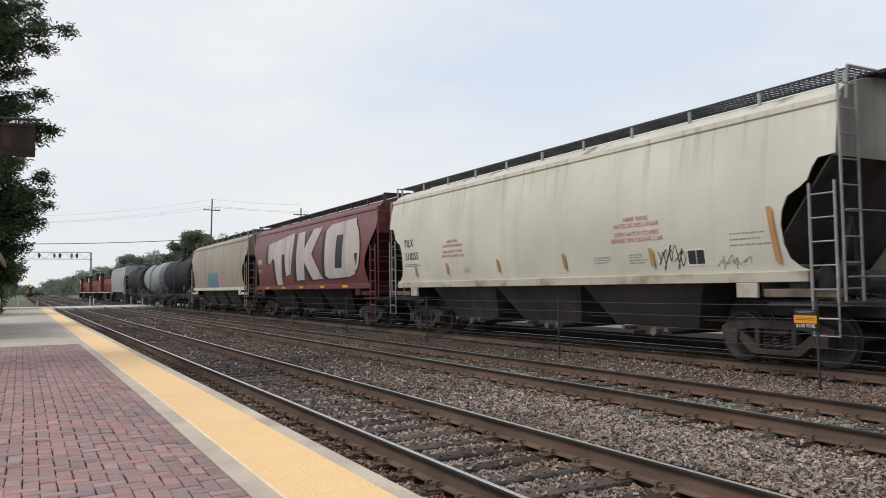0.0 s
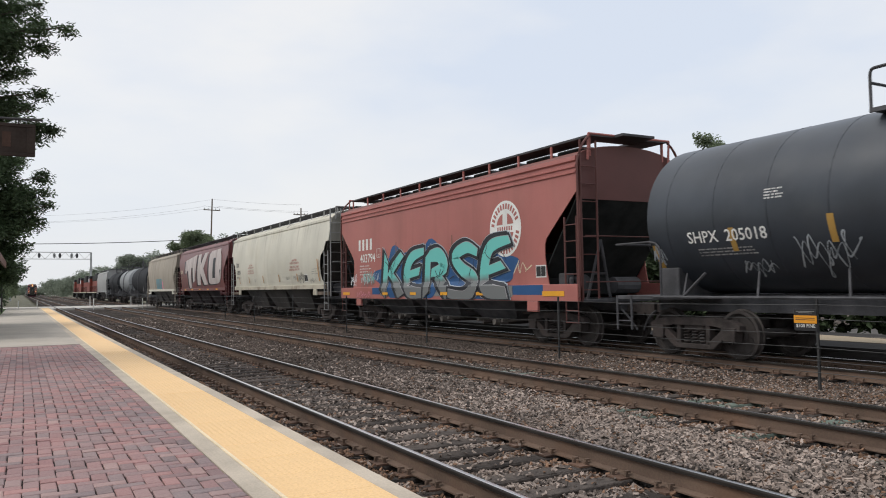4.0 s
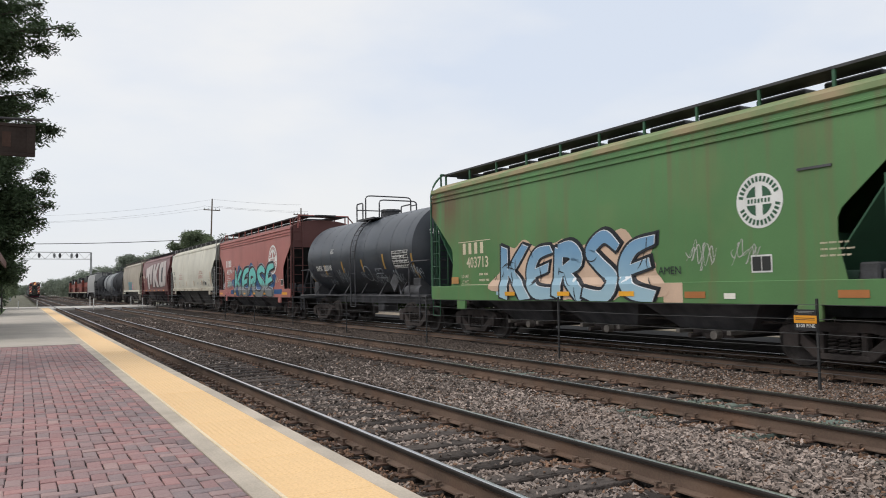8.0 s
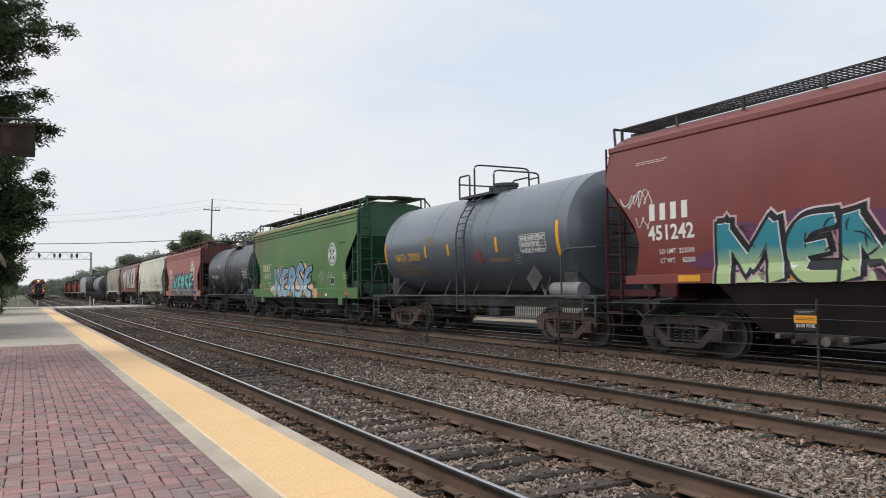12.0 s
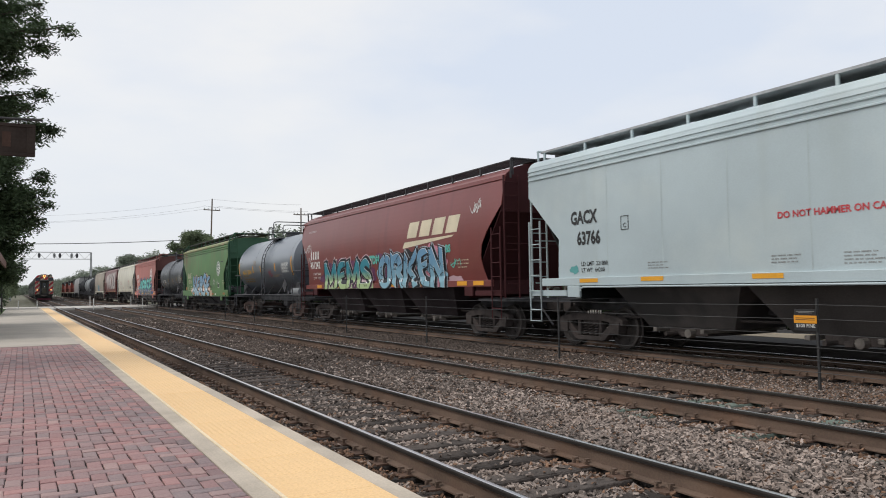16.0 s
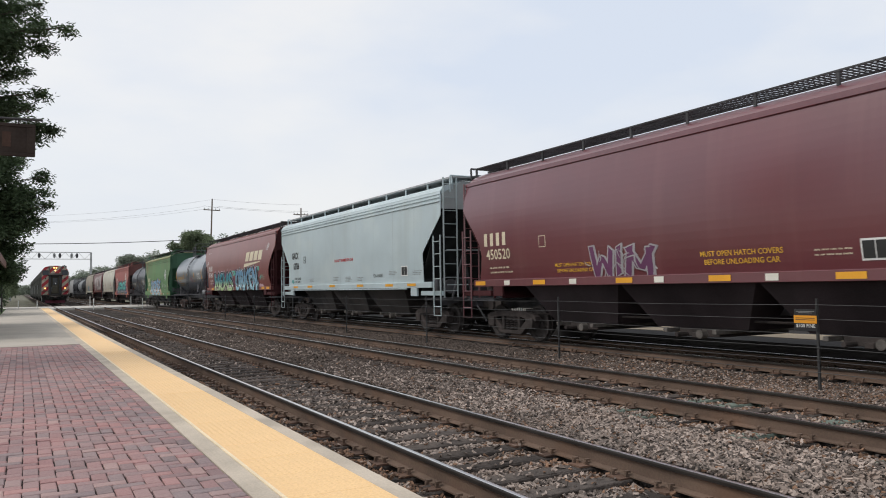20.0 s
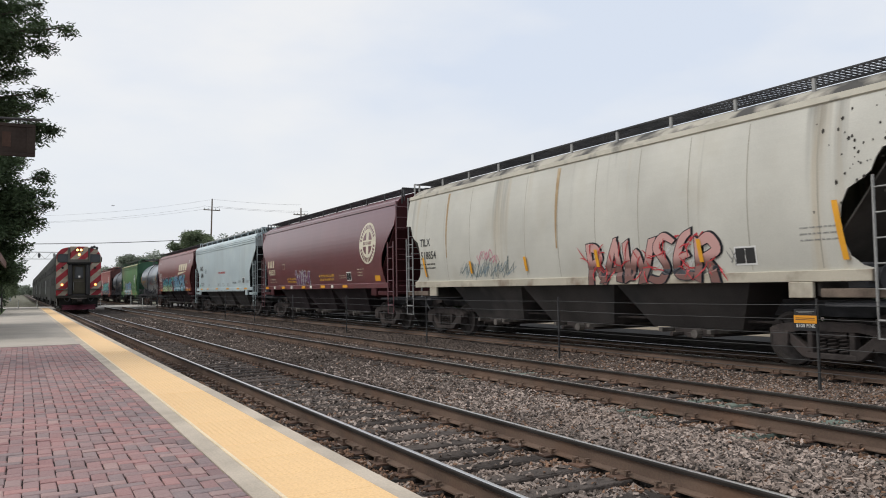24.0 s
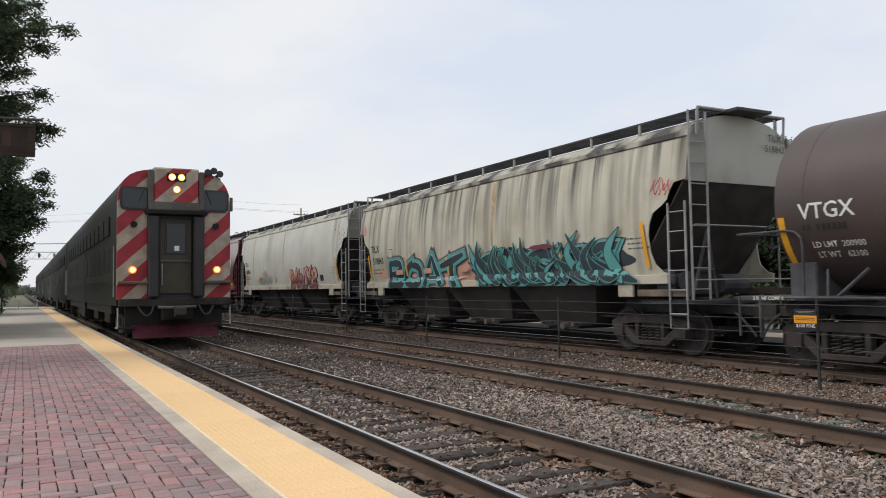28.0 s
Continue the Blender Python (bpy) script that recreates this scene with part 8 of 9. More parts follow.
    reflectors(c, w, e, [(11.2, 1.2)], (0.25, 0.1), "reflector_white")
    cars.append(c)
    # grey tank
    c, w, e = tank_car("slate grey tank car with yellow stripes and brown trucks", -38.3, -50.5, M["grey_tank"], "truck_brown", stripe=[(0.72, 2.1, 2.95), (4.05, 2.36, 2.72), (5.5, 2.36, 2.70), (8.14, 2.34, 2.74), (10.82, 2.12, 2.98)], air=M["light_tank"])
    head_text(c, e, 0.52, "NATX 270031", 0.1, 3.25, 0.20, "dull_yellow")
    side_text(c, w, e, "NATX  270031", 2.78, 2.40, 0.34, "yellow_text", True, 0.86)
    side_text(c, w, e, "THE TANK CAR PEOPLE", 2.35, 2.19, 0.11, "dull_yellow", True)
    small_print(c, w, e - 1.85, 2.0, 2, 2.0, "dull_yellow", 0.08, 0.13, seed=20)
    small_print(c, w, e - 4.1, 2.95, 5, 0.55, "dull_yellow", 0.03, 0.055, seed=21)
    part("data_panel", patch(rect(e - 10.35, e - 9.25, 2.26, 2.72), w, 0.006), M["grey_tank"], c, "ruled table of figures")
    for k in range(7):
        part("panel_line", patch(rect(e - 10.35, e - 9.25, 2.26 + 0.0755 * k, 2.271 + 0.0755 * k), w, 0.010), M["white"], c)
    for k in range(5):
        part("panel_line", patch(rect(e - 10.35 + 0.272 * k, e - 10.338 + 0.272 * k, 2.26, 2.72), w, 0.0125), M["white"], c)
    small_print(c, w, e - 9.30, 2.66, 6, 0.95, "white", 0.06, 0.0755, seed=22)
    small_print(c, w, e - 7.7, 2.15, 2, 1.0, "yellow_text", 0.03, seed=23)
    scrawl(c, w, e - 6.75, 2.1, 0.75, 0.35, 64, M["red_text"], 0.012, 5)
    small_print(c, w, e - 8.9, 2.22, 4, 0.3, "white", 0.02, 0.07, seed=24)
    cars.append(c)
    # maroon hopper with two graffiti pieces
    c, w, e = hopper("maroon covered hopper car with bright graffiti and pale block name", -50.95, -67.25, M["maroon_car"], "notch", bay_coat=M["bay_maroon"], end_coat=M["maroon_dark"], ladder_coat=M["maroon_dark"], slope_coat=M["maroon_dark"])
    letter_bars(c, w, e - 1.35, 2.68, 4, 0.33, "white")
    side_text(c, w, e, "451242", 1.9, 2.42, 0.40, "white", fat=0.025)
    for k, words in enumerate(("LD LMT  223500", "LT WT     62500")):
        side_text(c, w, e, words, 2.02, 2.06 - 0.18 * k, 0.13, "white")
    small_print(c, w, e - 0.9, 3.9, 2, 0.9, "white", 0.02, 0.04, seed=26)
    scrawl(c, w, e - 0.55, 3.0, 0.95, 0.35, 71, M["chalk_white"], 0.014, 6)
    scrawl(c, w, e - 0.8, 2.5, 0.6, 0.3, 72, M["chalk_white"], 0.014, 4)
    part("paint_band", patch(rect(e - 7.9, e - 3.1, 1.435, 1.612), lambda z: ROUND(1.61) + 0.05, 0.003, False), M["spray_lime"], c, "pale green paint along the sill")
    graffiti(c, ledge, "MEMS", e - 2.98, e - 7.75, 1.44, 2.46, 73, M["spray_aqua_lime"], M["spray_line"], back=(M["spray_plum"], M["spray_plum"]), shine=M["spray_white"], halo=M["spray_rose"], wild=0.9, rim=0.065, edge=0.035, drop=(0.06, 0.05), ink=M["spray_line"], busy=7)
    part("paint_letters", text_side("2019", 0.13, e - 7.35, 1.52, lambda z: ROUND(1.61) + 0.05, 0.075), M["spray_line"], c)
    part("paint_letters", text_side("TDM", 0.40, e - 8.15, 2.42, w, 0.012, fat=0.02, curved=True), M["spray_mint"], c, "small turquoise graffiti letters")
    graffiti(c, ledge, "ORKEN", e - 8.45, e - 13.25, 1.44, 2.56, 74, M["spray_ice"], M["spray_line"], back=(M["spray_plum"], M["spray_line"], M["spray_pink"]), shine=M["spray_white"], halo=M["spray_pale_blue"], wild=1.4, rim=0.055, edge=0.022, busy=8)
    flames(c, w, e - 8.3, e - 13.3, 1.66, 2.66, 76, 7, M["spray_ice"], M["spray_line"], M["spray_white"], 0.004)
    part("paint_letters", text_side("ABS", 0.30, e - 13.4, 2.55, w, 0.012, fat=0.015, curved=True), M["spray_mint"], c)
    scrawl(c, w, e - 13.5, 2.0, 0.7, 0.25, 78, M["spray_mint"], 0.016, 5)
    part("paint_smear", patch(blob(e - 13.75, 1.62, 0.55, 0.13, 9, 30, 0.4), w, 0.005), M["spray_rose"], c, "pink spray at the end of the piece")
    letter_bars(c, w, e - 10.75, 3.02, 4, 0.50, "cream", lean=0.35, label="large pale slanted name shown as bars", pitch=0.86, bold=0.80)
    part("swoosh", patch([(e - 10.45, 2.70), (e - 13.75, 2.90), (e - 13.85, 2.95), (e - 10.6, 2.90)], w, 0.006), M["cream"], c)
    scrawl(c, w, e - 14.75, 3.45, 0.62, 0.42, 75, M["chalk_white"], 0.015, 6)
    small_print(c, w, e - 14.0, 2.18, 3, 0.6, "cream", 0.035, 0.1, seed=27)
    reflectors(c, w, e, [(u, 1.53) for u in (2.3, 4.5, 6.9, 9.4, 11.8, 14.2, 15.1)], (0.55, 0.12))
    cars.append(c)
    # pale grey hopper
    c, w, e = hopper("pale blue-grey covered hopper car with red lettering", -68.5, -84.5, M["grey_car"], "slant", bay_coat=M["bay_dark"], end_coat=M["grey_end"], ladder_coat=M["grey_seam"], grate=False)
    for k in range(8):
        u = 2.9 + 1.62 * k
        part("seam", patch(rect(e - u - 0.012, e - u + 0.012, 1.62, 3.98), w, 0.003), M["grey_seam"], c, "faint vertical weld seam")
    side_text(c, w, e, "GACX", 2.12, 2.93, 0.40, "black", False, 0.80, fat=0.038)
    side_text(c, w, e, "63766", 2.28, 2.46, 0.40, "black", False, 0.80, fat=0.038)
    side_text(c, w, e, "DO NOT HAMMER ON CAR", 8.12, 2.53, 0.155, "red_text", False, label="red warning lettering", fat=0.03)
    side_text(c, w, e, "CH-110-L01", 11.4, 1.86, 0.17, "black", False)
    side_text(c, w, e, "LD LMT  221800", 2.45, 1.90, 0.13, "black", False)
    side_text(c, w, e, "LT WT  64200", 2.40, 1.76, 0.13, "black", False)
    part("plate_mark", rods(*[[(-1.607, e - 3.46 + a, 2.72 + b), (-1.607, e - 3.46 + c_, 2.72 + d_)] for a, b, c_, d_ in ((-0.11, -0.14, 0.11, -0.14), (0.11, -0.14, 0.11, 0.14), (0.11, 0.14, -0.11, 0.14), (-0.11, 0.14, -0.11, -0.14))], r=0.006), M["black"], c)
    side_text(c, w, e, "C", 3.46, 2.66, 0.14, "black", False)
    part("end_column", boxes((-0.95, -0.62, e - 1.12, e - 0.96, 1.10, 2.62), bevel=0.02), M["grey_end"], c)
    r = random.Random(6)
    for k in range(16):
        x, y, z, q = r.uniform(-1.4, -0.75), e - r.uniform(0.25, 1.1), r.uniform(1.14, 1.55), r.uniform(0.03, 0.08)
        part("brake_valve", rods([(x - q, y, z), (x + q, y, z)], r=q * 0.8, n=8) if k % 2 else boxes((x - q, x + q, y - q, y + q, z - q * 0.7, z + q * 0.7), bevel=0.012), M["gate_steel"], c, "worn steel brake valve gear" if k == 0 else "")
    part("sill_pipe", rods(bend((-1.66, e - 2.05, 1.30), (-1.66, e - 1.95, 1.385), (-1.66, e - 2.25, 1.39), 4) + [(-1.66, -e + 2.2, 1.39)], r=0.022, n=6), M["grey_car"], c, "pale pipe under the sill")
    plate_box(c, w, e, 13.5, 1.98, 0.46)
    for u, z, rows, wd in ((7.0, 1.86, 3, 0.6), (8.3, 1.86, 4, 0.6), (9.5, 1.82, 3, 0.5), (12.3, 1.98, 3, 0.6), (4.1, 1.85, 3, 0.55), (14.1, 1.95, 3, 0.6)):
        small_print(c, w, e - u, z, rows, wd, "faint", seed=int(u * 10))
    reflectors(c, w, e, [(2.3, 1.53), (4.25, 1.54), (6.95, 1.54), (9.84, 1.53), (12.4, 1.52), (14.1, 1.52)], (0.62, 0.085))
    part("paint_smear", patch(blob(e - 1.75, 1.78, 0.16, 0.09, 3, 16), w, 0.006), M["spray_turquoise"], c)
    cars.append(c)
    # maroon hopper with a large emblem
    c, w, e = hopper("glossy maroon covered hopper car with large cream emblem", -85.8, -101.9, M["maroon_car_b"], "notch", bay_coat=M["bay_maroon"], end_coat=M["maroon_dark"], slope_coat=M["maroon_dark"])
    letter_bars(c, w, e - 1.2, 2.50, 4, 0.34, "cream")
    side_text(c, w, e, "450520", 1.85, 2.26, 0.38, "cream")
    small_print(c, w, e - 1.4, 1.9, 2, 1.0, "cream", 0.05, 0.12, seed=28)
    part("plate_mark", patch(rect(e - 3.95, e - 3.68, 2.36, 2.64), w, 0.005), M["cream"], c)
    part("plate_mark", patch(rect(e - 3.93, e - 3.70, 2.38, 2.62), w, 0.009), M["maroon_car_b"], c)
    side_text(c, w, e, "MUST OPEN HATCH COVERS", 9.55, 1.96, 0.135, "yellow_text", label="yellow lettering")
    side_text(c, w, e, "BEFORE UNLOADING CAR", 9.55, 1.81, 0.135, "yellow_text", label="yellow lettering")
    side_text(c, w, e, "MUST OPEN HATCH COVERS", 5.0, 1.90, 0.115, "yellow_text", label="yellow lettering")
    side_text(c, w, e, "BEFORE UNLOADING CAR", 5.0, 1.77, 0.115, "yellow_text", label="yellow lettering")
    graffiti(c, w, "WIM", e - 5.5, e - 7.5, 1.60, 2.22, 81, M["spray_plum"], M["spray_ash"], wild=1.3, rim=0.030, drop=(0.03, 0.0), ink=M["spray_ash"], busy=6)
    scrawl(c, w, e - 7.1, 1.65, 0.6, 0.5, 82, M["chalk_white"], 0.012, 4)
    plate_box(c, w, e, 12.0, 1.90, 0.46)
    small_print(c, w, e - 11.0, 1.92, 2, 0.6, "cream", 0.03, 0.08, seed=29)
    small_print(c, w, e - 12.9, 2.12, 3, 0.6, "cream", 0.04, 0.11, seed=30)
    herald(c, w, e - 13.92, 3.06, 0.75, M["cream_pale"], M["maroon_car_b"])
    reflectors(c, w, e, [(0.9, 1.52), (3.6, 1.52), (6.6, 1.52), (9.1, 1.52), (11.6, 1.52)], (0.5, 0.11))
    reflectors(c, w, e, [(2.2, 1.52), (4.9, 1.52), (7.6, 1.52), (10.2, 1.52)], (0.26, 0.12), "reflector_white")
    part("reflector", patch(rect(e - 14.9, e - 14.45, 1.68, 1.88), w, 0.006), M["reflector"], c, "yellow reflective square")
    cars.append(c)
    # two grimy cream hoppers
    c, w, e = hopper("cream covered hopper car with red and grey graffiti", -102.9, -119.0, M["cream_car_b"], "notch", end_coat=M["cream_end"], ladder_coat=M["post_pale"], roof_coat=M["cream_roof"], chord_coat=M["cream_roof_pale"], post_coat=M["post_pale"], seams=M["cream_seam"], slope_coat=M["slope_tan_shade"], sill_coat=M["cream_sill"], bay_coat=M["bay_dark"])
    side_text(c, w, e, "TILX", 1.35, 2.80, 0.33, "black")
    side_text(c, w, e, "518854", 1.55, 2.40, 0.33, "black")
    small_print(c, w, e - 1.0, 2.12, 2, 1.0, "black", 0.05, 0.12, seed=33)
    graffiti(c, ledge, "RAWSER", e - 9.05, e - 12.75, 1.45, 2.36, 91, M["spray_brick"], M["spray_line"], wild=1.2, rim=0.018, drop=(0.03, 0.01), ink=M["red_text"], busy=8)
    scrawl(c, w, e - 9.2, 1.70, 3.3, 0.5, 95, M["chalk_white"], 0.012, 24)
    scrawl(c, w, e - 11.0, 2.22, 1.5, 0.16, 96, M["red_text"], 0.016, 22)
    scrawl(c, w, e - 3.2, 1.66, 2.9, 0.55, 92, M["spray_slate"], 0.010, 22)
    scrawl(c, w, e - 3.4, 1.70, 2.6, 0.4, 97, M["spray_slate_blue"], 0.010, 16)
    scrawl(c, w, e - 4.3, 2.05, 1.2, 0.35, 93, M["spray_pink"], 0.014, 8)
    scrawl(c, w, e - 12.9, 1.8, 0.5, 0.25, 94, M["faint"], 0.012, 5)
    upright(c, w, e, [(1.25, 1.75, 2.35, 0.12), (4.05, 1.80, 2.14, 0.05), (6.70, 1.80, 2.16, 0.05), (9.40, 1.82, 2.2, 0.05), (12.3, 1.82, 2.25, 0.05), (15.05, 1.76, 2.68, 0.12)])
    plate_box(c, w, e, 13.3, 1.90, 0.46)
    small_print(c, w, e - 14.4, 2.28, 3, 0.7, "faint", 0.03, 0.1, seed=34)
    r, bm = random.Random(44), bmesh.new()
    for k in range(44):
        y, z, q = e - 15.9 + abs(r.gauss(0, 0.55)), 3.35 + r.gauss(0, 0.42), r.uniform(0.010, 0.030)
        bm.faces.new([bm.verts.new((y + q * math.cos(a) * r.uniform(0.6, 1.2), z + 1.5 * q * math.sin(a) * r.uniform(0.6, 1.2), 0)) for a in (0.3, 1.4, 2.6, 3.7, 5.2)])
    tagged(part("paint_chips", wrap(bm, w, 0.005, 0.16, False), M["chip"], c, "dark chips in the paint"), kind="stuff")
    for u in (2.7, 8.0):
        part("rust_streak", patch([(e - u - 0.05, 4.2), (e - u + 0.07, 4.2), (e - u + 0.03, 2.3), (e - u - 0.02, 2.3)], w, 0.004), M["rust_streak"], c, "orange rust streak")
    cars.append(c)
    c, w, e = hopper("grimy cream covered hopper car covered in dark teal graffiti", -120.4, -136.3, M["cream_car_c"], "notch", end_coat=M["cream_end"], ladder_coat=M["post_pale"], roof_coat=M["cream_roof"], chord_coat=M["cream_roof"], post_coat=M["post_pale"], seams=M["cream_seam"], slope_coat=M["slope_tan_shade"], sill_coat=M["cream_sill"], bay_coat=M["bay_dark"])
    side_text(c, w, e, "TILX", 1.42, 2.78, 0.34, "black")
    side_text(c, w, e, "518843", 1.66, 2.36, 0.33, "black", True, 0.92)
    small_print(c, w, e - 1.25, 2.05, 2, 0.9, "black", 0.045, 0.12, seed=35)
    part("plate_mark", patch(rect(e - 2.85, e - 2.55, 2.42, 2.74), w, 0.005), M["black"], c)
    part("plate_mark", patch(rect(e - 2.83, e - 2.57, 2.44, 2.72), w, 0.009), M["cream_car_c"], c)
    part("paint_wash", patch(blob(e - 8.2, 1.9, 6.0, 0.42, 7, 60, 0.25), w, 0.0025), M["spray_salmon"], c, "salmon paint wash")
    graffiti(c, ledge, "BOAT", e - 2.45, e - 7.55, 1.44, 2.26, 101, M["spray_coal"], M["spray_turquoise"], back=(M["spray_salmon"], M["spray_salmon"]), shine=M["spray_pale_blue"], halo=M["spray_line"], haze=M["spray_haze_red"], wild=0.8, rim=0.10, edge=0.018, drop=(0.05, 0.0))
    graffiti(c, ledge, "FUSHE", e - 8.25, e - 14.0, 1.44, 2.30, 102, M["spray_coal"], M["spray_turquoise"], back=(M["spray_line"], M["spray_coal"], M["spray_coal"]), shine=M["spray_ash"], halo=M["spray_line"], wild=1.6, rim=0.06, edge=0.02)
    flames(c, ledge, e - 8.2, e - 14.2, 1.46, 2.66, 103, 40, M["spray_coal"], M["spray_turquoise"], M["spray_line"], 0.045, 0.75)
    part("paint_patch", patch(blob(e - 11.4, 2.36, 0.55, 0.055, 12, 30, 0.3), w, 0.092), M["spray_wine"], c, "wine red smear over the piece")
    for u in (3.4, 5.4, 7.6):
        part("paint_tag", patch(rect(e - u - 0.30, e - u + 0.22, 1.86, 2.02), w, 0.075), M["spray_salmon"], c, "small salmon patch")
    scrawl(c, w, e - 0.15, 3.35, 0.55, 0.35, 103, M["red_text"], 0.012, 5)
    scrawl(c, w, e - 14.95, 3.2, 0.7, 0.3, 104, M["red_text"], 0.012, 6)
    small_print(c, w, e - 14.3, 2.35, 3, 0.6, "black", 0.035, 0.1, seed=36)
    upright(c, w, e, [(0.92, 1.72, 2.6, 0.12), (3.9, 1.80, 2.3, 0.05), (6.63, 1.80, 2.3, 0.05), (9.3, 1.80, 2.3, 0.05), (12.0, 1.80, 2.3, 0.05), (14.75, 1.76, 2.68, 0.12)])
    for k, line in enumerate(("TILX", "518843")):
        bm = text_flat(line, 0.20)
        for v in bm.verts:
            v.co = (1.02 + v.co.x, -e + 0.02, 4.38 - 0.22 * k + v.co.y)
        part("end_lettering", bm, M["black"], c)
    part("rust_streak", patch([(e - 9.2, 4.2), (e - 9.0, 4.2), (e - 9.06, 2.5), (e - 9.14, 2.5)], w, 0.004), M["rust_streak"], c, "orange rust streak")
    cars.append(c)
    # brown tank at the end
    c, w, e = tank_car("dark brown tank car with white lettering", -137.35, -151.8, M["brown_tank"], stripe=[(0.62, 1.75, 2.5), (6.0, 2.3, 2.7), (13.6, 1.75, 2.5)], gap=0.35)
    side_text(c, lambda z: 1.5, e, "2 IN HF COMP SHOES", 0.75, 1.16, 0.085, "white", False)
    side_text(c, w, e, "VTGX", 1.75, 2.55, 0.36, "white")
    small_print(c, w, e - 1.3, 2.25, 1, 0.9, "black", 0.12, seed=37)
    side_text(c, w, e, "LD LMT  200900", 1.85, 2.02, 0.13, "white")
    side_text(c, w, e, "LT WT   62100", 1.85, 1.86, 0.13, "white")
    cars.append(c)
    return cars


M["spray_square"] = paint("spray_square", (0.10, 0.27, 0.33), 0.6, stain=(0.25, 0.27, 0.26), stain_amount=0.4, scale=2.0)
M["dull_orange"] = paint("dull_orange", (0.50, 0.26, 0.09), 0.6)
M["spray_rose"] = paint("spray_rose", (0.62, 0.42, 0.47), 0.5, stain=(0.75, 0.70, 0.72), stain_amount=0.7, scale=1.5)
M["spray_smoke"] = paint("spray_smoke", (0.22, 0.11, 0.09), 0.7)
M["spray_wine"] = paint("spray_wine", (0.17, 0.045, 0.06), 0.6)
M["spray_slate"] = paint("spray_slate", (0.20, 0.24, 0.23), 0.6)
M["spray_slate_blue"] = paint("spray_slate_blue", (0.24, 0.33, 0.38), 0.6)
M["cream_end"] = paint("cream_end", (0.44, 0.43, 0.375), 0.6, drip=((0.10, 0.09, 0.075), 0.7, 2.6, 4.8, 3.0), stain=(0.30, 0.28, 0.23), stain_amount=0.6, scale=0.9)
M["spray_grey"] = paint("spray_grey", (0.23, 0.235, 0.23), 0.5, stain=(0.33, 0.33, 0.30), stain_amount=0.6, scale=0.8)
M["spray_ice"] = gradient("spray_ice", (0.27, 0.49, 0.59), (0.14, 0.31, 0.48), 1.6, 2.4, 0.3)
M["spray_brick"] = gradient("spray_brick", (0.20, 0.10, 0.085), (0.62, 0.36, 0.33), 1.80, 1.98, 0.10)
M["spray_lime"] = paint("spray_lime", (0.52, 0.66, 0.36), 0.5)
M["spray_haze_red"] = paint("spray_haze_red", (0.24, 0.15, 0.13), 0.7)
M["spray_mint"] = paint("spray_mint", (0.13, 0.52, 0.43), 0.5)
M["spray_pale_blue"] = paint("spray_pale_blue", (0.45, 0.50, 0.55), 0.5)
M["chalk_white"] = paint("chalk_white", (0.68, 0.68, 0.66), 0.6)
M["chalk_print"] = paint("chalk_print", (0.45, 0.45, 0.44), 0.6)
M["pale_red"] = paint("pale_red", (0.52, 0.20, 0.18), 0.6)
M["spray_ash"] = paint("spray_ash", (0.40, 0.38, 0.39), 0.6)
M["dull_yellow"] = paint("dull_yellow", (0.42, 0.25, 0.06), 0.6)
M["rust_marker"] = paint("rust_marker", (0.45, 0.17, 0.05), 0.6)
M["rust_streak"] = paint("rust_streak", (0.43, 0.30, 0.16), 0.6, stain=(0.55, 0.48, 0.34), stain_amount=0.8, scale=4.0)
M["cream_pale"] = paint("cream_pale", (0.74, 0.68, 0.54), 0.5)


# ---------------------------------------------------------------- what moves
SHIFT = ((0.0, 0.0), (1.0, 5.66), (2.0, 11.3), (3.0, 16.9), (3.5, 19.65), (5.5, 30.3), (8.0, 43.3), (11.0, 58.6), (12.5, 66.3), (15.0, 79.0),
         (18.3, 96.0), (21.0, 109.8), (24.0, 125.4), (26.0, 136.0), (28.0, 146.8))


NOSE = ((0.0, 392.0), (4.0, 332.0), (8.0, 273.5), (11.0, 231.0), (15.0, 175.0), (18.0, 134.0), (20.0, 109.0), (22.0, 85.5), (24.0, 63.5), (25.0, 53.0), (26.0, 42.5), (27.0, 32.3), (28.0, 22.5))


def glide(rows, t):
    """A smooth curve through the rows (time, way)."""
    n = len(rows)
    i = max(k for k in range(n - 1) if rows[k][0] <= t + 1e-9)
    slope = lambda k: (rows[min(k + 1, n - 1)][1] - rows[max(k - 1, 0)][1]) / (rows[min(k + 1, n - 1)][0] - rows[max(k - 1, 0)][0])
    (t0, d0), (t1, d1) = rows[i], rows[i + 1]
    h = t1 - t0
    u = (t - t0) / h
    return d0 * (1 + 2 * u) * (1 - u) ** 2 + h * slope(i) * u * (1 - u) ** 2 + d1 * u * u * (3 - 2 * u) + h * slope(i + 1) * u * u * (u - 1)


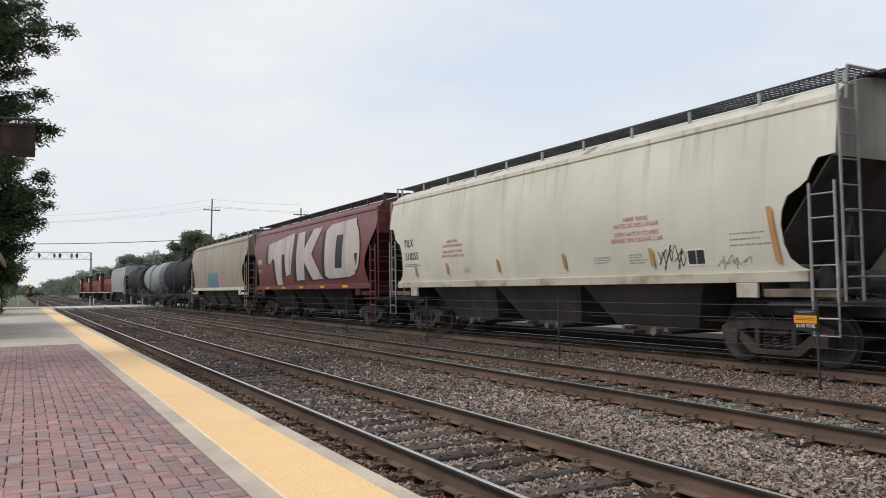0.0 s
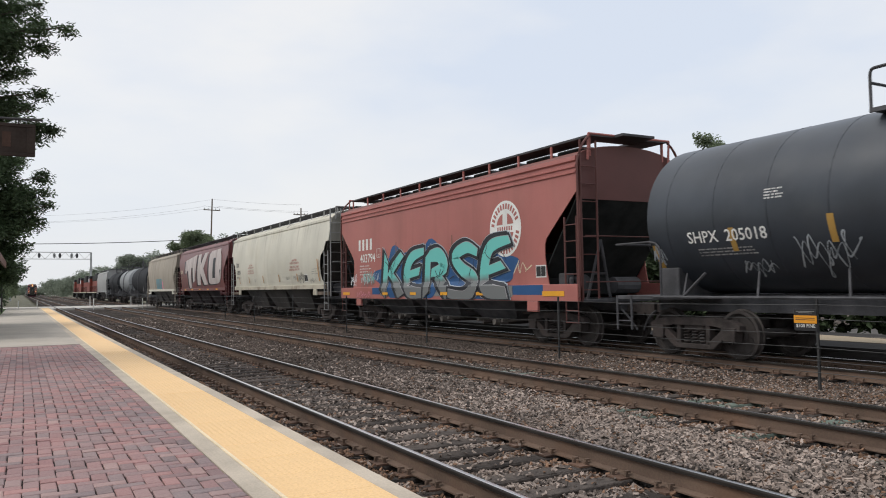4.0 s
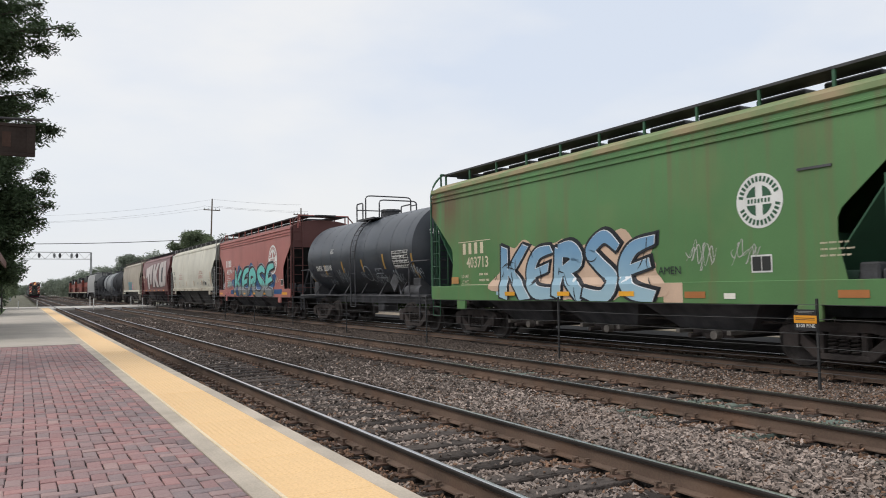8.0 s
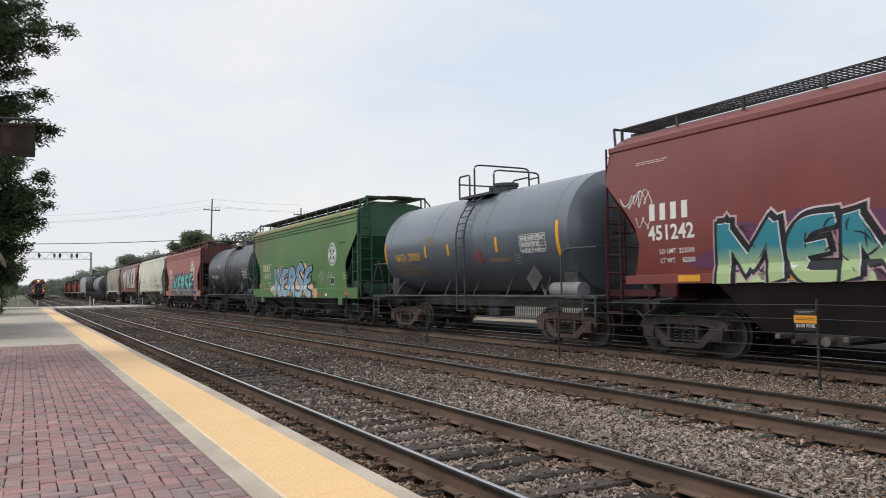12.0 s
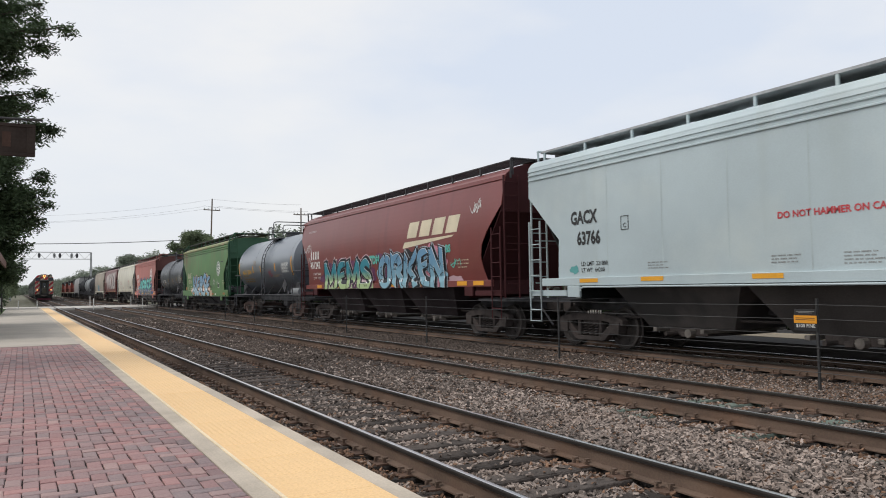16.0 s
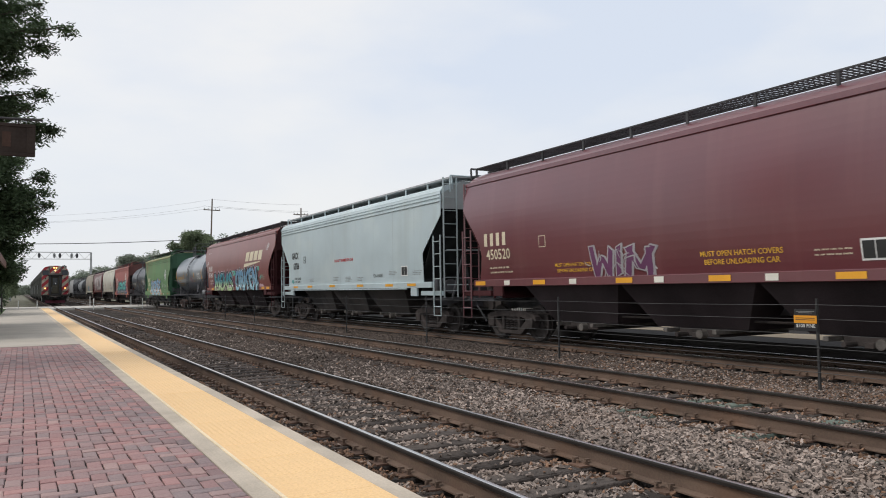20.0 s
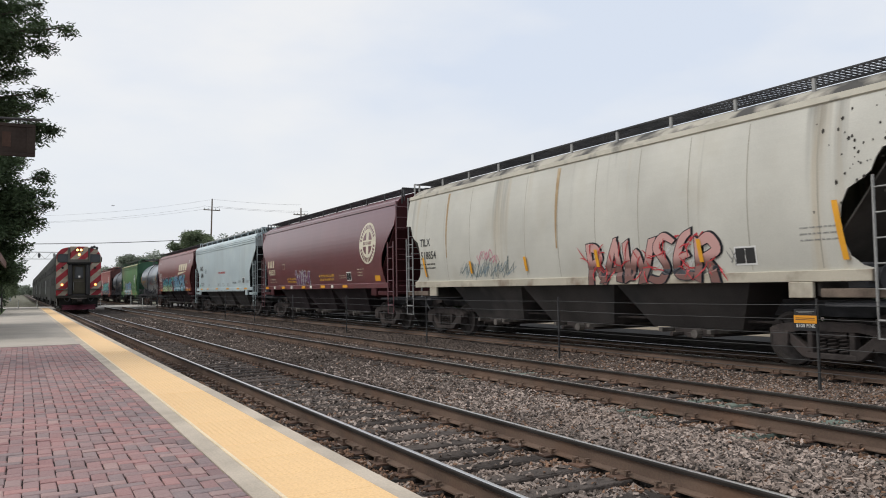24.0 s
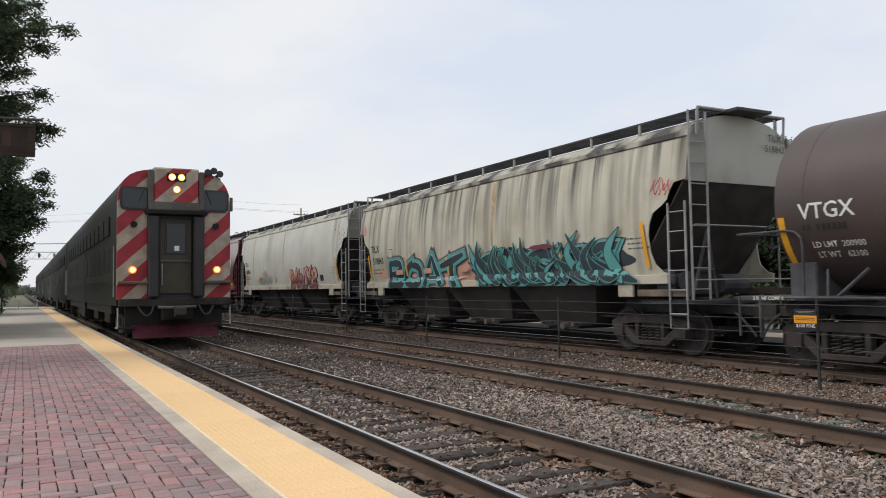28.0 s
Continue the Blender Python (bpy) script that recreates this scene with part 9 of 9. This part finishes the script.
def shift(t):
    """How far the freight train has rolled on at t seconds."""
    return glide(SHIFT, t)


def approach(t):
    """Where the nose of the commuter train stands at t seconds."""
    return glide(NOSE, t)


def roll_wheels(wheels, distance, step):
    """Turn wheelsets with the way they have rolled; alike ones share their keys."""
    done = {}
    for w, y in wheels:
        if y in done:
            w.rotation_mode = "QUATERNION"
            w.animation_data_create()
            w.animation_data.action = done[y].animation_data.action
            w.animation_data.action_slot = done[y].animation_data.action_slot
            continue
        n = int(28.0 / step + 0.5)
        walk(w, [(step * k, pose(0, y, WHEEL_R, -math.degrees(distance(step * k) / WHEEL_R) % 360)) for k in range(n + 1)])
        done[y] = w


def motions():
    def on_track(k, y):
        return pose(TRACKS[k] + curve(y), y, 0, 0, 0, heading(y))

    for car in FREIGHT:
        walk(car, [(1.0 * t, on_track(2, car["home"] + shift(t))) for t in range(29)])
    for car in COMMUTER:
        walk(car, [(1.0 * t, on_track(0, approach(t) + car["home"])) for t in range(29)])
    # the bird leaves the street tree and crosses the line in a straight glide
    flight = lambda t: pose(11.68 + 5.72 * (t - 25.5), 20.02 - 9.375 * (t - 25.5), 5.91 + 0.623 * (t - 25.5), 3, 0, 31.4)
    perch = pose(-1.9, 37.0, 4.3, 0, 0, 31.4)
    walk(BIRD, [(0.0, perch), (23.0, perch)] + [(t, flight(t)) for t in (24.0, 24.5, 25.0, 25.5, 26.0, 26.5, 27.0, 28.0)])
    roll_wheels(WHEELS["freight"], shift, 0.1)
    roll_wheels(WHEELS["commuter"], lambda t: -approach(t), 1 / 30)


# ---------------------------------------------------------------- build
ground_sheet()
ballast_bed()
far_platform()
crossing()
lineside()
fence_between_tracks()
hanging_sign()
shelter()
signal_bridge()
poles_and_wires()
trees()
FREIGHT = freight_train()
COMMUTER = [gallery_car("leading commuter coach with a red and cream striped nose", 0.0, True)]
COMMUTER += [gallery_car("two-level stainless steel commuter coach", 26.3 * k, False) for k in range(1, 5)]
BIRD = bird()
tracks()
PLATFORM = platform()
tactile(PLATFORM)
bricks(PLATFORM)
stones()
motions()
